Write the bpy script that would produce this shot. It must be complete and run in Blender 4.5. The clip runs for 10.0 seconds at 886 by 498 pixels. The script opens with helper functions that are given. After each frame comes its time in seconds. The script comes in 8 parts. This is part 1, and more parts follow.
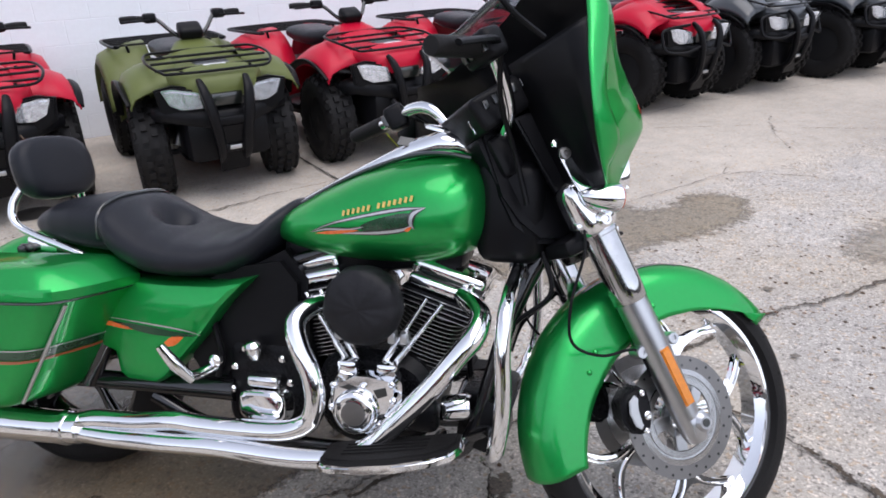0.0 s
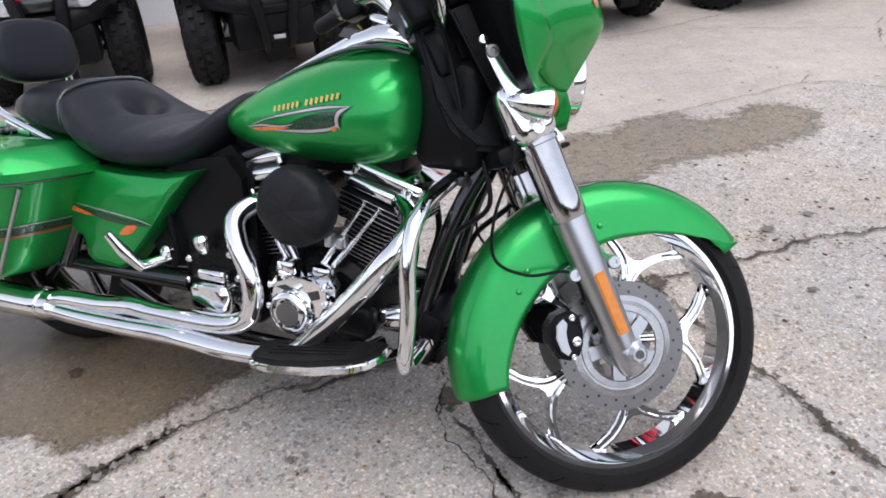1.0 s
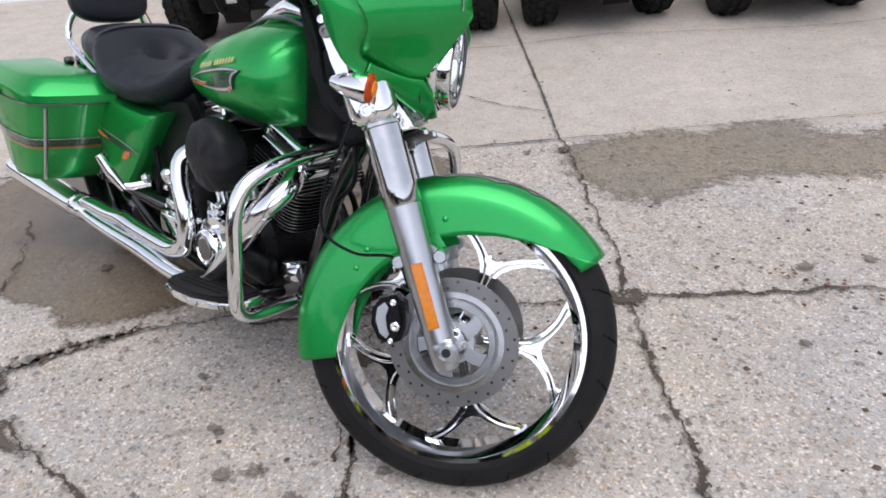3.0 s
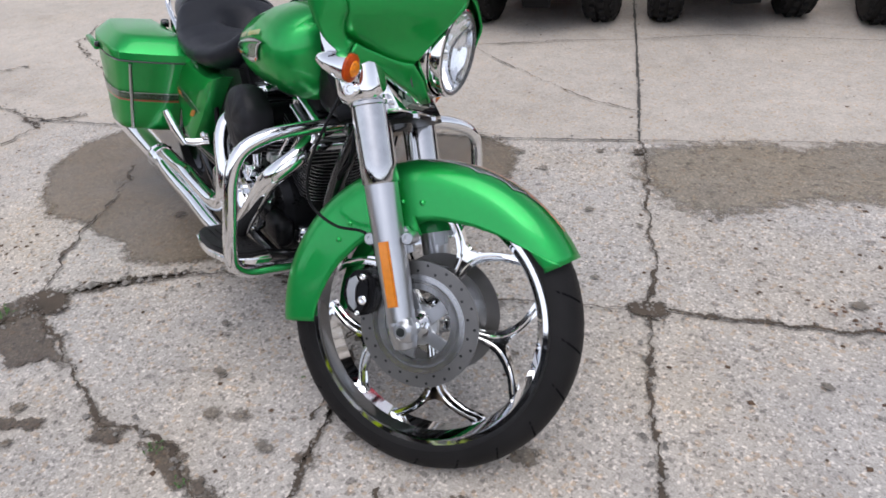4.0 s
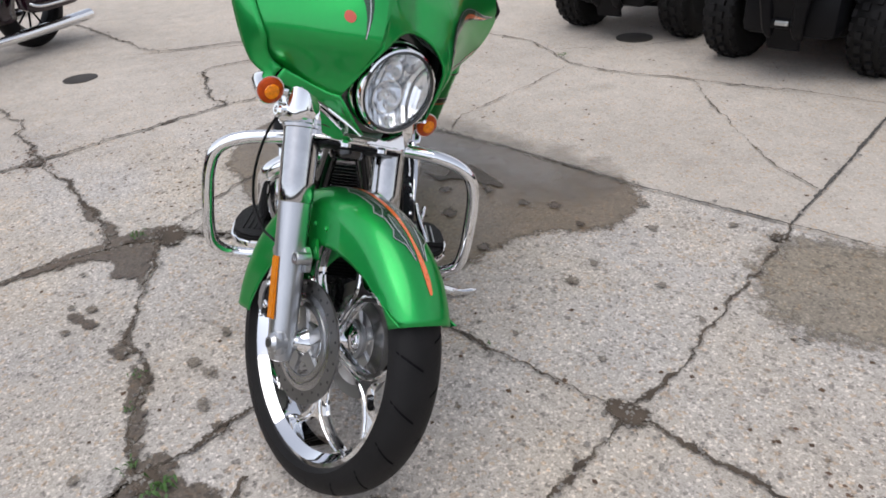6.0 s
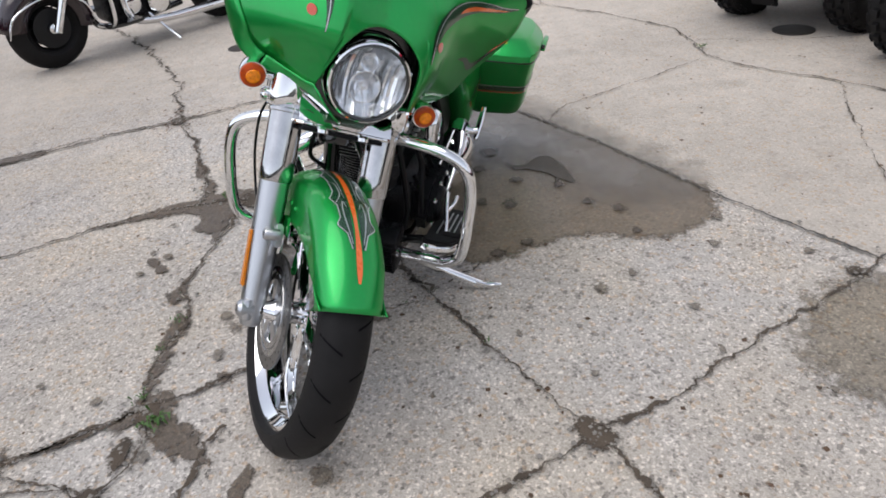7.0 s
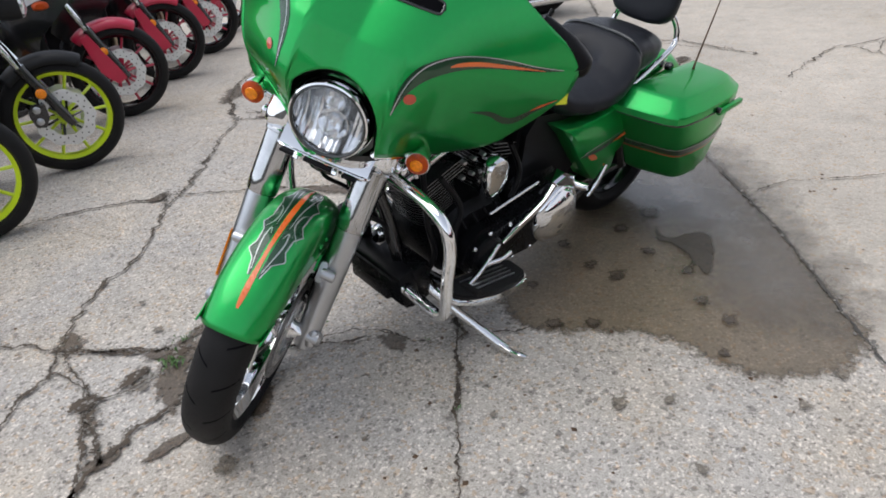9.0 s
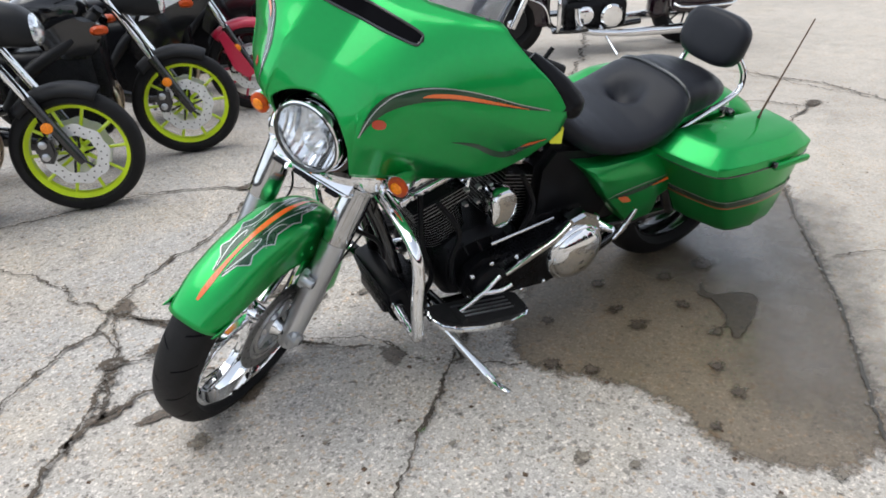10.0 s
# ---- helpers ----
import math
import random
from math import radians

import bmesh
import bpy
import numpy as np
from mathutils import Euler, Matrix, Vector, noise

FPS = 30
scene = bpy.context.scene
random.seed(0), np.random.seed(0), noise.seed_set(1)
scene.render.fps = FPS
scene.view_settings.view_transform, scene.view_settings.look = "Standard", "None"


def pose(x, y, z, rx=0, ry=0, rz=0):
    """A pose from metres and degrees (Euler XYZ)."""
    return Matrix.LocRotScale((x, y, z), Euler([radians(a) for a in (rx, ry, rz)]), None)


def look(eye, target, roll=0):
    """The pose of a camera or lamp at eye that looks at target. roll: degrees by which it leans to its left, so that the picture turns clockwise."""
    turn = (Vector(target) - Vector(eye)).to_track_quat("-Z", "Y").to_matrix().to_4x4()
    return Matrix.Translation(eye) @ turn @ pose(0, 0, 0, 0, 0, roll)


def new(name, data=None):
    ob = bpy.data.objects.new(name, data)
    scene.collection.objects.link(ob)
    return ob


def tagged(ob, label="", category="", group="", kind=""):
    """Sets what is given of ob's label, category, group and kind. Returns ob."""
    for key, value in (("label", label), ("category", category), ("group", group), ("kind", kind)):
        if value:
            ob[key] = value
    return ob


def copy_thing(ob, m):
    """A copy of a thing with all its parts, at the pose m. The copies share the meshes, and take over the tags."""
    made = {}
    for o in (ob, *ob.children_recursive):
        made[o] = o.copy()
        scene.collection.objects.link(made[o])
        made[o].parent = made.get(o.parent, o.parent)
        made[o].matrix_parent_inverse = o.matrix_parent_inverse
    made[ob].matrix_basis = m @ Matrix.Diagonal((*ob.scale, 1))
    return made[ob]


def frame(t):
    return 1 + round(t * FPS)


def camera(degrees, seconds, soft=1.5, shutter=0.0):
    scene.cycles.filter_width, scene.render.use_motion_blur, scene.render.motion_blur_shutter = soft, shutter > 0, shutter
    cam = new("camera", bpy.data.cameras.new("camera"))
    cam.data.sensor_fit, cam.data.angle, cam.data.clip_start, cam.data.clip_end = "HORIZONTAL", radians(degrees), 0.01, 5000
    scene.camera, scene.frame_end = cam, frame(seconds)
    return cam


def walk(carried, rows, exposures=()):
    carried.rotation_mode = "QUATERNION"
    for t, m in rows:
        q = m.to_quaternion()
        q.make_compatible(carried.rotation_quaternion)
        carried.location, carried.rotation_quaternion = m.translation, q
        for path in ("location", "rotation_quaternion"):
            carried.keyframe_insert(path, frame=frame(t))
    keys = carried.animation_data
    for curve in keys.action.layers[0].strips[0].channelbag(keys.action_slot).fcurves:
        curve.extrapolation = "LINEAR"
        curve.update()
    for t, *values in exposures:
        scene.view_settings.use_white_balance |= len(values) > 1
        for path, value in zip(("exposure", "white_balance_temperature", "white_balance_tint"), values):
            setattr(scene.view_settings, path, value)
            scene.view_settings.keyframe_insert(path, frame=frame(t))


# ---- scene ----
cam = camera(64.7, 10.0, 1.75)
METRES, EYE, TILT, LEAN, TURN = 4.371, 1.357, -0.27, 0.80, 0.0
ROWS = [
    (0.0, 0.0, 0.0, 0.0, -0.7, -22.92, 1.67),
    (0.5, 0.0425, 0.0061, -0.0034, 4.84, -27.44, 1.95),
    (1.0, 0.0829, 0.024, -0.0084, 8.11, -30.76, 2.34),
    (1.5, 0.129, 0.0343, -0.0069, 12.09, -32.58, 3.06),
    (2.0, 0.1819, 0.0368, -0.0056, 18.61, -32.89, 2.79),
    (2.5, 0.2217, 0.0607, -0.0088, 24.19, -32.63, 3.59),
    (2.7, 0.2362, 0.0698, -0.0070, 25.95, -32.58, 3.36),
    (3.8, 0.3164, 0.1075, -0.0082, 41.01, -32.82, 3.02),
    (4.0, 0.3266, 0.1222, -0.0088, 43.18, -32.99, 2.9),
    (4.5, 0.3479, 0.165, -0.0087, 50.99, -33.79, 2.25),
    (5.0, 0.3846, 0.2023, -0.0062, 58.88, -33.64, 2.54),
    (5.5, 0.4131, 0.2441, -0.0041, 66.7, -32.31, 3.62),
    (5.7, 0.4154, 0.2647, -0.0041, 68.82, -31.79, 3.52),
    (6.8, 0.4350, 0.3936, -0.0052, 85.06, -31.89, 4.54),
    (7.0, 0.4369, 0.4122, -0.0044, 88.51, -31.99, 5.35),
    (7.5, 0.4188, 0.4637, -0.0079, 94.94, -32.26, 4.51),
    (8.0, 0.3969, 0.5139, -0.0066, 102.7, -31.05, 4.11),
    (8.5, 0.3816, 0.5703, -0.0007, 112.85, -29.99, 4.31),
    (9.0, 0.349, 0.6085, -0.0032, 121.17, -29.5, 4.83),
    (9.5, 0.313, 0.641, -0.001, 128.46, -28.48, 4.13),
    (10.0, 0.2864, 0.6871, -0.0001, 135.6, -27.66, 3.65),
]
walk(cam, [(t, pose(0, 0, EYE, TILT, LEAN, TURN) @ pose(METRES * x, METRES * y, METRES * z, 90 + pitch, roll, yaw)) for t, x, y, z, yaw, pitch, roll in ROWS],
     [(0.0, 0.76, 6250, 16), (2.0, 0.77, 6350, 15.5), (3.8, 0.56, 6300, 15), (5.0, 0.54, 6400, 14), (8.0, 0.52, 6430, 12.5), (9.0, 0.59, 6380, 11), (10.0, 0.87, 6330, 9)])

# ---- daylight: bright overcast ----
world = bpy.data.worlds.new("overcast")
world.use_nodes = True
wn, wl = world.node_tree.nodes, world.node_tree.links
sky = wn.new("ShaderNodeTexSky")
sky.sky_type, sky.sun_disc = "NISHITA", False
sky.sun_elevation, sky.sun_rotation = radians(58), radians(150)
sky.air_density, sky.dust_density, sky.ozone_density = 1.0, 1.0, 2.0
grey = wn.new("ShaderNodeHueSaturation")
grey.inputs["Saturation"].default_value = 0.35
wl.new(sky.outputs["Color"], grey.inputs["Color"])
wl.new(grey.outputs["Color"], wn["Background"].inputs["Color"])
wn["Background"].inputs["Strength"].default_value = 0.15
scene.world = world
sun = new("sun", bpy.data.lights.new("sun", "SUN"))
sun.data.energy, sun.data.angle, sun.data.color = 1.15, radians(60), (1.0, 0.965, 0.9)
sun.matrix_world = look((1.6, -0.9, 8), (0, 0, 0))


# ---- materials ----
def mat(name, color, rough=0.5, metal=0.0, coat=0.0, vary=0.12, scale=6.0, fine=0.0, bump=0.0, rvary=0.1, spec=0.5):
    """A surface with colour variation at two scales and a fine relief, at real-world size."""
    m = bpy.data.materials.new(name)
    m.use_nodes = True
    n, l = m.node_tree.nodes, m.node_tree.links
    b = n["Principled BSDF"]
    b.inputs["Metallic"].default_value = metal
    b.inputs["Coat Weight"].default_value = coat
    b.inputs["Coat Roughness"].default_value = 0.06 if coat < 1 else 0.1
    b.inputs["Specular IOR Level"].default_value = spec
    tc = n.new("ShaderNodeTexCoord")
    big = n.new("ShaderNodeTexNoise")
    big.inputs["Scale"].default_value, big.inputs["Detail"].default_value = scale, 6
    small = n.new("ShaderNodeTexNoise")
    small.inputs["Scale"].default_value, small.inputs["Detail"].default_value = scale * 25, 3
    for t in (big, small):
        l.new(tc.outputs["Object"], t.inputs["Vector"])
    mix = n.new("ShaderNodeMath")
    mix.operation = "MULTIPLY_ADD"
    l.new(small.outputs["Fac"], mix.inputs[0])
    mix.inputs[1].default_value = 0.4
    l.new(big.outputs["Fac"], mix.inputs[2])
    ramp = n.new("ShaderNodeMapRange")
    ramp.inputs[1].default_value, ramp.inputs[2].default_value = 0.45, 0.95
    ramp.inputs[3].default_value, ramp.inputs[4].default_value = 1 - vary, 1 + vary
    l.new(mix.outputs[0], ramp.inputs[0])
    mul = n.new("ShaderNodeVectorMath")
    mul.operation = "SCALE"
    mul.inputs[0].default_value = color
    l.new(ramp.outputs[0], mul.inputs["Scale"])
    l.new(mul.outputs[0], b.inputs["Base Color"])
    rr = n.new("ShaderNodeMapRange")
    rr.inputs[1].default_value, rr.inputs[2].default_value = 0.4, 1.0
    rr.inputs[3].default_value, rr.inputs[4].default_value = max(0.02, rough * (1 - rvary)), min(1, rough * (1 + rvary))
    l.new(mix.outputs[0], rr.inputs[0])
    l.new(rr.outputs[0], b.inputs["Roughness"])
    if bump:
        grain = n.new("ShaderNodeTexNoise")
        grain.inputs["Scale"].default_value, grain.inputs["Detail"].default_value = fine or 400, 4
        l.new(tc.outputs["Object"], grain.inputs["Vector"])
        bp = n.new("ShaderNodeBump")
        bp.inputs["Strength"].default_value, bp.inputs["Distance"].default_value = bump, 0.002
        l.new(grain.outputs["Fac"], bp.inputs["Height"])
        l.new(bp.outputs["Normal"], b.inputs["Normal"])
    return m


def clear(name, color, rough=0.02, through_it=1.0, ior=1.45):
    m = bpy.data.materials.new(name)
    m.use_nodes = True
    b = m.node_tree.nodes["Principled BSDF"]
    b.inputs["Base Color"].default_value = (*color, 1)
    b.inputs["Roughness"].default_value, b.inputs["Transmission Weight"].default_value, b.inputs["IOR"].default_value = rough, through_it, ior
    return m


def concrete(name, tone, wet=0.0, slabs=False):
    """Weathered exposed-aggregate concrete; wet darkens and glosses it as a film of water does. slabs: the yard, whose
    slabs past the long joint and to the west were poured smoother and warmer."""
    m = bpy.data.materials.new(name)
    m.use_nodes = True
    n, l = m.node_tree.nodes, m.node_tree.links
    b = n["Principled BSDF"]
    tc = n.new("ShaderNodeTexCoord")

    def tex(kind, scale, detail=5):
        t = n.new("ShaderNodeTex" + kind)
        t.inputs["Scale"].default_value = scale
        if kind == "Noise":
            t.inputs["Detail"].default_value = detail
        l.new(tc.outputs["Object"], t.inputs["Vector"])
        return t

    def ranged(src, a, z, lo, hi):
        r = n.new("ShaderNodeMapRange")
        for i, v in enumerate((a, z, lo, hi)):
            r.inputs[i + 1].default_value = v
        l.new(src, r.inputs[0])
        return r.outputs[0]

    def times(x, y):
        t = n.new("ShaderNodeMath")
        t.operation = "MULTIPLY"
        l.new(x, t.inputs[0])
        l.new(y, t.inputs[1])
        return t.outputs[0]

    wide = ranged(tex("Noise", 0.7, 3).outputs["Fac"], 0.3, 0.7, 0.88, 1.1)
    mid = ranged(tex("Noise", 7, 8).outputs["Fac"], 0.3, 0.7, 0.92, 1.08)
    blotch = ranged(tex("Noise", 2.6, 6).outputs["Fac"], 0.62, 0.74, 1.0, 0.86)
    def cell(scale, a, z, lo, hi):
        pick = n.new("ShaderNodeSeparateColor")
        l.new(tex("Voronoi", scale).outputs["Color"], pick.inputs[0])
        return ranged(pick.outputs[0], a, z, lo, hi)

    def plus(x, y, op="ADD"):
        t = n.new("ShaderNodeMath")
        t.operation = op
        for k, v in enumerate((x, y)):
            if isinstance(v, (int, float)):
                t.inputs[k].default_value = v
            else:
                l.new(v, t.inputs[k])
        return t.outputs[0]

    stone = times(cell(112, 0.0, 1.0, 0.85, 1.11), cell(150, 0.86, 0.9, 1.0, 1.46))
    grit = times(ranged(tex("Noise", 210, 3).outputs["Fac"], 0.34, 0.66, 0.83, 1.15), cell(190, 0.05, 0.08, 0.72, 1.0))
    pits = times(cell(62, 0.012, 0.03, 0.6, 1.0), cell(120, 0.06, 0.1, 0.6, 1.0))
    clump = ranged(tex("Noise", 26, 4).outputs["Fac"], 0.36, 0.64, 0.95, 1.05)
    detail = times(times(stone, grit), times(pits, clump))
    if wet > 0.5:
        detail = plus(plus(plus(detail, 1.0, "SUBTRACT"), 1 - 0.55 * wet, "MULTIPLY"), 1.0)
    if slabs:
        far = n.new("ShaderNodeVectorMath")
        far.operation = "DOT_PRODUCT"
        l.new(tc.outputs["Object"], far.inputs[0])
        far.inputs[1].default_value = (-0.4965, 0.868, 0)
        xyz = n.new("ShaderNodeSeparateXYZ")
        l.new(tc.outputs["Object"], xyz.inputs[0])
        west = plus(xyz.outputs["X"], ranged(tex("Noise", 1.1, 3).outputs["Fac"], 0.3, 0.7, -0.7, 0.7))
        smooth_pour = plus(ranged(far.outputs["Value"], 2.64, 2.67, 0, 1), ranged(west, -1.2, -2.6, 0, 0.85), "MAXIMUM")
        keep = ranged(smooth_pour, 0, 1, 1.0, 0.42)
        detail = plus(plus(plus(detail, 1.0, "SUBTRACT"), keep, "MULTIPLY"), 1.0)
        detail = times(detail, ranged(smooth_pour, 0, 1, 1.0, 1.01))
    total = times(times(wide, mid), times(detail, blotch))
    hue = n.new("ShaderNodeMix")
    hue.data_type = "RGBA"
    hue.inputs[6].default_value = (*tone, 1)
    hue.inputs[7].default_value = (tone[0] * 1.03, tone[1] * 0.985, tone[2] * 0.91, 1)
    warm = ranged(tex("Noise", 1.7, 4).outputs["Fac"], 0.4, 0.65, 0, 1)
    if slabs:
        warm = plus(warm, ranged(smooth_pour, 0, 1, 0, 0.75), "MAXIMUM")
    l.new(warm, hue.inputs[0])
    chip = n.new("ShaderNodeMix")
    chip.data_type = "RGBA"
    chip.blend_type = "MULTIPLY"
    chip.inputs[7].default_value = (1.0, 0.86, 0.72, 1)
    l.new(cell(88, 0.9, 0.93, 0, 0.8), chip.inputs[0])
    l.new(hue.outputs[2], chip.inputs[6])
    sc = n.new("ShaderNodeVectorMath")
    sc.operation = "SCALE"
    l.new(chip.outputs[2], sc.inputs[0])
    l.new(total, sc.inputs["Scale"])
    l.new(sc.outputs[0], b.inputs["Base Color"])
    if wet > 0.9:
        b.inputs["Coat Weight"].default_value, b.inputs["Coat Roughness"].default_value = 0.5, 0.05
    if wet:
        l.new(ranged(tex("Noise", 2.2, 3).outputs["Fac"], 0.42, 0.62, 0.5 - 0.34 * wet, 0.62 - 0.2 * wet), b.inputs["Roughness"])
    else:
        b.inputs["Roughness"].default_value = 0.82
        b.inputs["Specular IOR Level"].default_value = 0.3
    bp = n.new("ShaderNodeBump")
    bp.inputs["Strength"].default_value, bp.inputs["Distance"].default_value = 0.55 - 0.4 * wet, 0.004
    l.new(detail, bp.inputs["Height"])
    l.new(bp.outputs["Normal"], b.inputs["Normal"])
    return m


def ragged(m, scale, soft=0.08, wild=1.0):
    """Frays the rim of a thin stain or crack: the mesh's "edge" runs from 0 at the rim to 1 inside."""
    n, l = m.node_tree.nodes, m.node_tree.links
    at_edge = n.new("ShaderNodeAttribute")
    at_edge.attribute_name = "edge"
    tc = n.new("ShaderNodeTexCoord")
    nz = n.new("ShaderNodeTexNoise")
    nz.inputs["Scale"].default_value, nz.inputs["Detail"].default_value, nz.inputs["Roughness"].default_value = scale, 6, 0.68
    l.new(tc.outputs["Object"], nz.inputs["Vector"])
    add = n.new("ShaderNodeMath")
    add.operation = "ADD"
    l.new(at_edge.outputs["Fac"], add.inputs[0])
    swing = n.new("ShaderNodeMapRange")
    swing.clamp = False
    swing.inputs[3].default_value, swing.inputs[4].default_value = 0.5 - wild / 2, 0.5 + wild / 2
    l.new(nz.outputs["Fac"], swing.inputs[0])
    l.new(swing.outputs[0], add.inputs[1])
    r = n.new("ShaderNodeMapRange")
    r.inputs[1].default_value, r.inputs[2].default_value = 0.98 - soft, 0.98 + soft
    l.new(add.outputs[0], r.inputs[0])
    l.new(r.outputs[0], n["Principled BSDF"].inputs["Alpha"])
    return m


GREEN = mat("green_metallic_paint", (0.015, 0.36, 0.075), 0.38, 0.82, 0.62, 0.06, 3, rvary=0.05)
GREEN.node_tree.nodes["Principled BSDF"].inputs["Specular Tint"].default_value = (0.2, 0.7, 0.3, 1)
CHROME = mat("chrome", (0.86, 0.87, 0.88), 0.045, 1.0, vary=0.03, scale=9, rvary=0.4)
ALU = mat("cast_aluminium", (0.55, 0.56, 0.57), 0.36, 1.0, vary=0.05, bump=0.1)
CARRIER = mat("worn_polished_alloy", (0.42, 0.42, 0.42), 0.24, 1.0, vary=0.15, scale=30, bump=0.1)
SATIN = mat("satin_cast_alloy", (0.5, 0.51, 0.525), 0.3, 1.0, vary=0.06, scale=12, bump=0.08)
COVER = mat("brushed_chrome", (0.5, 0.505, 0.51), 0.1, 1.0, vary=0.12, scale=25, rvary=0.4)
DISC = mat("ground_disc_steel", (0.72, 0.73, 0.74), 0.38, 0.8, vary=0.08, scale=20)
STEEL = mat("brushed_steel", (0.22, 0.215, 0.21), 0.42, 1.0, vary=0.1, scale=20, bump=0.1)
BLACK = mat("gloss_black_paint", (0.006, 0.006, 0.007), 0.16, 0.0, 0.6)
ENGINE_BLACK = mat("wrinkle_black_coating", (0.005, 0.005, 0.006), 0.28, vary=0.25, bump=0.3, fine=900, spec=0.15)
PLASTIC = mat("black_plastic", (0.006, 0.006, 0.007), 0.34, vary=0.2, bump=0.15, fine=700, spec=0.13)
RUBBER = mat("tyre_rubber", (0.0115, 0.011, 0.0112), 0.58, vary=0.25, scale=14, bump=0.3, fine=500, spec=0.16)
LEATHER = mat("black_vinyl", (0.012, 0.013, 0.017), 0.36, vary=0.12, bump=0.35, fine=650, spec=0.22)
CLOTH = mat("black_fabric", (0.011, 0.011, 0.013), 0.5, vary=0.3, scale=18, bump=0.5, fine=90, spec=0.22)
AMBER_SOLID = mat("amber_reflector", (0.42, 0.05, 0.0), 0.3, vary=0.3, scale=90, spec=0.3)
BRIGHT_AMBER = mat("bright_amber", (0.85, 0.24, 0.008), 0.22, vary=0.3, scale=120, spec=0.4)
REFLECTOR = mat("amber_strip", (0.6, 0.19, 0.006), 0.25, coat=0.3, vary=0.15, scale=80)
CLEAR_LAMP = mat("clear_lamp_face", (0.72, 0.74, 0.78), 0.16, 0.75, 0.8, vary=0.35, scale=45)
LAMP_BOWL = mat("lamp_bowl", (0.9, 0.92, 0.94), 0.17, 1.0, vary=0.12, scale=30)
GLASS = mat("clear_lens", (0.8, 0.84, 0.88), 0.03, spec=1.0, vary=0.05)
GLASS.node_tree.nodes["Principled BSDF"].inputs["Alpha"].default_value = 0.07
SMOKE = clear("smoked_screen", (0.25, 0.26, 0.28), 0.02, 0.9)
BURNT = mat("burnt_orange_stripe", (0.3, 0.075, 0.02), 0.3, coat=1.0, vary=0.1)
VERMILION = mat("vermilion_dot", (0.5, 0.055, 0.018), 0.3, coat=0.8, vary=0.1)
ORANGE = mat("orange_stripe", (0.72, 0.14, 0.02), 0.28, coat=1.0, vary=0.1)
DARK_GREEN = mat("dark_green_stripe", (0.009, 0.052, 0.021), 0.28, 0.2, 0.7)
SILVER = mat("silver_stripe", (0.48, 0.50, 0.50), 0.3, 0.5, 1.0)
GOLD = mat("gold_lettering", (0.62, 0.46, 0.10), 0.3, 0.2, 1.0)
INK = mat("black_outline", (0.008, 0.01, 0.009), 0.3, coat=1.0)
MATT = mat("matt_black_plastic", (0.0070, 0.0073, 0.0085), 0.5, vary=0.15, bump=0.1, fine=500, spec=0.3)
YELLOW = mat("acid_yellow_paint", (0.62, 0.78, 0.02), 0.32, coat=0.5, vary=0.06)
TAG = mat("yellow_tag", (0.8, 0.82, 0.04), 0.5)
RED = mat("red_plastic", (0.46, 0.004, 0.026), 0.36, vary=0.1, spec=0.3)
CRIMSON = mat("crimson_paint", (0.46, 0.008, 0.045), 0.3, coat=0.35)
OLIVE = mat("olive_plastic", (0.105, 0.125, 0.036), 0.42, vary=0.1, spec=0.3)
CHARCOAL = mat("charcoal_paint", (0.035, 0.04, 0.045), 0.3, coat=0.4)
WHITE = mat("white_paint", (0.75, 0.76, 0.78), 0.35, coat=0.3)
MAROON = mat("dark_maroon_paint", (0.014, 0.0045, 0.008), 0.2, coat=0.5)
EXHAUST_TAN = mat("heat_tinted_steel", (0.42, 0.34, 0.26), 0.28, 1.0, vary=0.2)
BLOCK = mat("painted_block", (0.82, 0.845, 0.875), 0.6, vary=0.05, scale=1.2, bump=0.5, fine=60)
MORTAR = mat("painted_mortar", (0.80, 0.82, 0.85), 0.75, vary=0.08, scale=5, bump=0.5, fine=90)
CONCRETE = concrete("concrete", (0.437, 0.409, 0.377), slabs=True)
WET = concrete("wet_concrete", (0.162, 0.13, 0.093), 0.55)
PUDDLE = concrete("shallow_puddle", (0.158, 0.135, 0.108), 1.0)
MUD = concrete("damp_soil", (0.105, 0.083, 0.062), 0.2)
DAMP = concrete("damp_margin", (0.31, 0.285, 0.25), 0.1)
GROOVE = mat("tread_groove", (0.004, 0.004, 0.005), 0.95, spec=0.05)
SOIL = mat("crack_soil", (0.066, 0.05, 0.036), 0.9, vary=0.55, scale=12, bump=0.9, fine=160)
TAR = mat("joint_filler", (0.06, 0.056, 0.05), 0.8, vary=0.3, scale=20, bump=0.6, fine=200)
STAIN = concrete("oil_stain", (0.185, 0.165, 0.14))
WET_SPOT = concrete("oily_wet_spot", (0.07, 0.053, 0.038), 0.4)
PEBBLE = mat("pebbles", (0.2, 0.185, 0.165), 0.85, vary=0.5, scale=30)
DEBRIS = mat("leaf_bits", (0.085, 0.05, 0.028), 0.8, vary=0.5, scale=40)
RUST = mat("rusty_leaf_litter", (0.12, 0.07, 0.045), 0.85, vary=0.4, scale=40)
WEED = mat("weed_leaves", (0.05, 0.12, 0.022), 0.55, vary=0.3, scale=50)
for layer, size, soft, wild in [(WET, 30, 0.3, 1.8), (PUDDLE, 9, 0.55, 1.2), (MUD, 38, 0.16, 3.0), (DAMP, 60, 0.4, 2.6), (SOIL, 85, 0.12, 2.6), (TAR, 70, 0.12, 1.4), (STAIN, 55, 0.3, 3.2), (WET_SPOT, 45, 0.45, 3.0)]:
    ragged(layer, size, soft, wild)
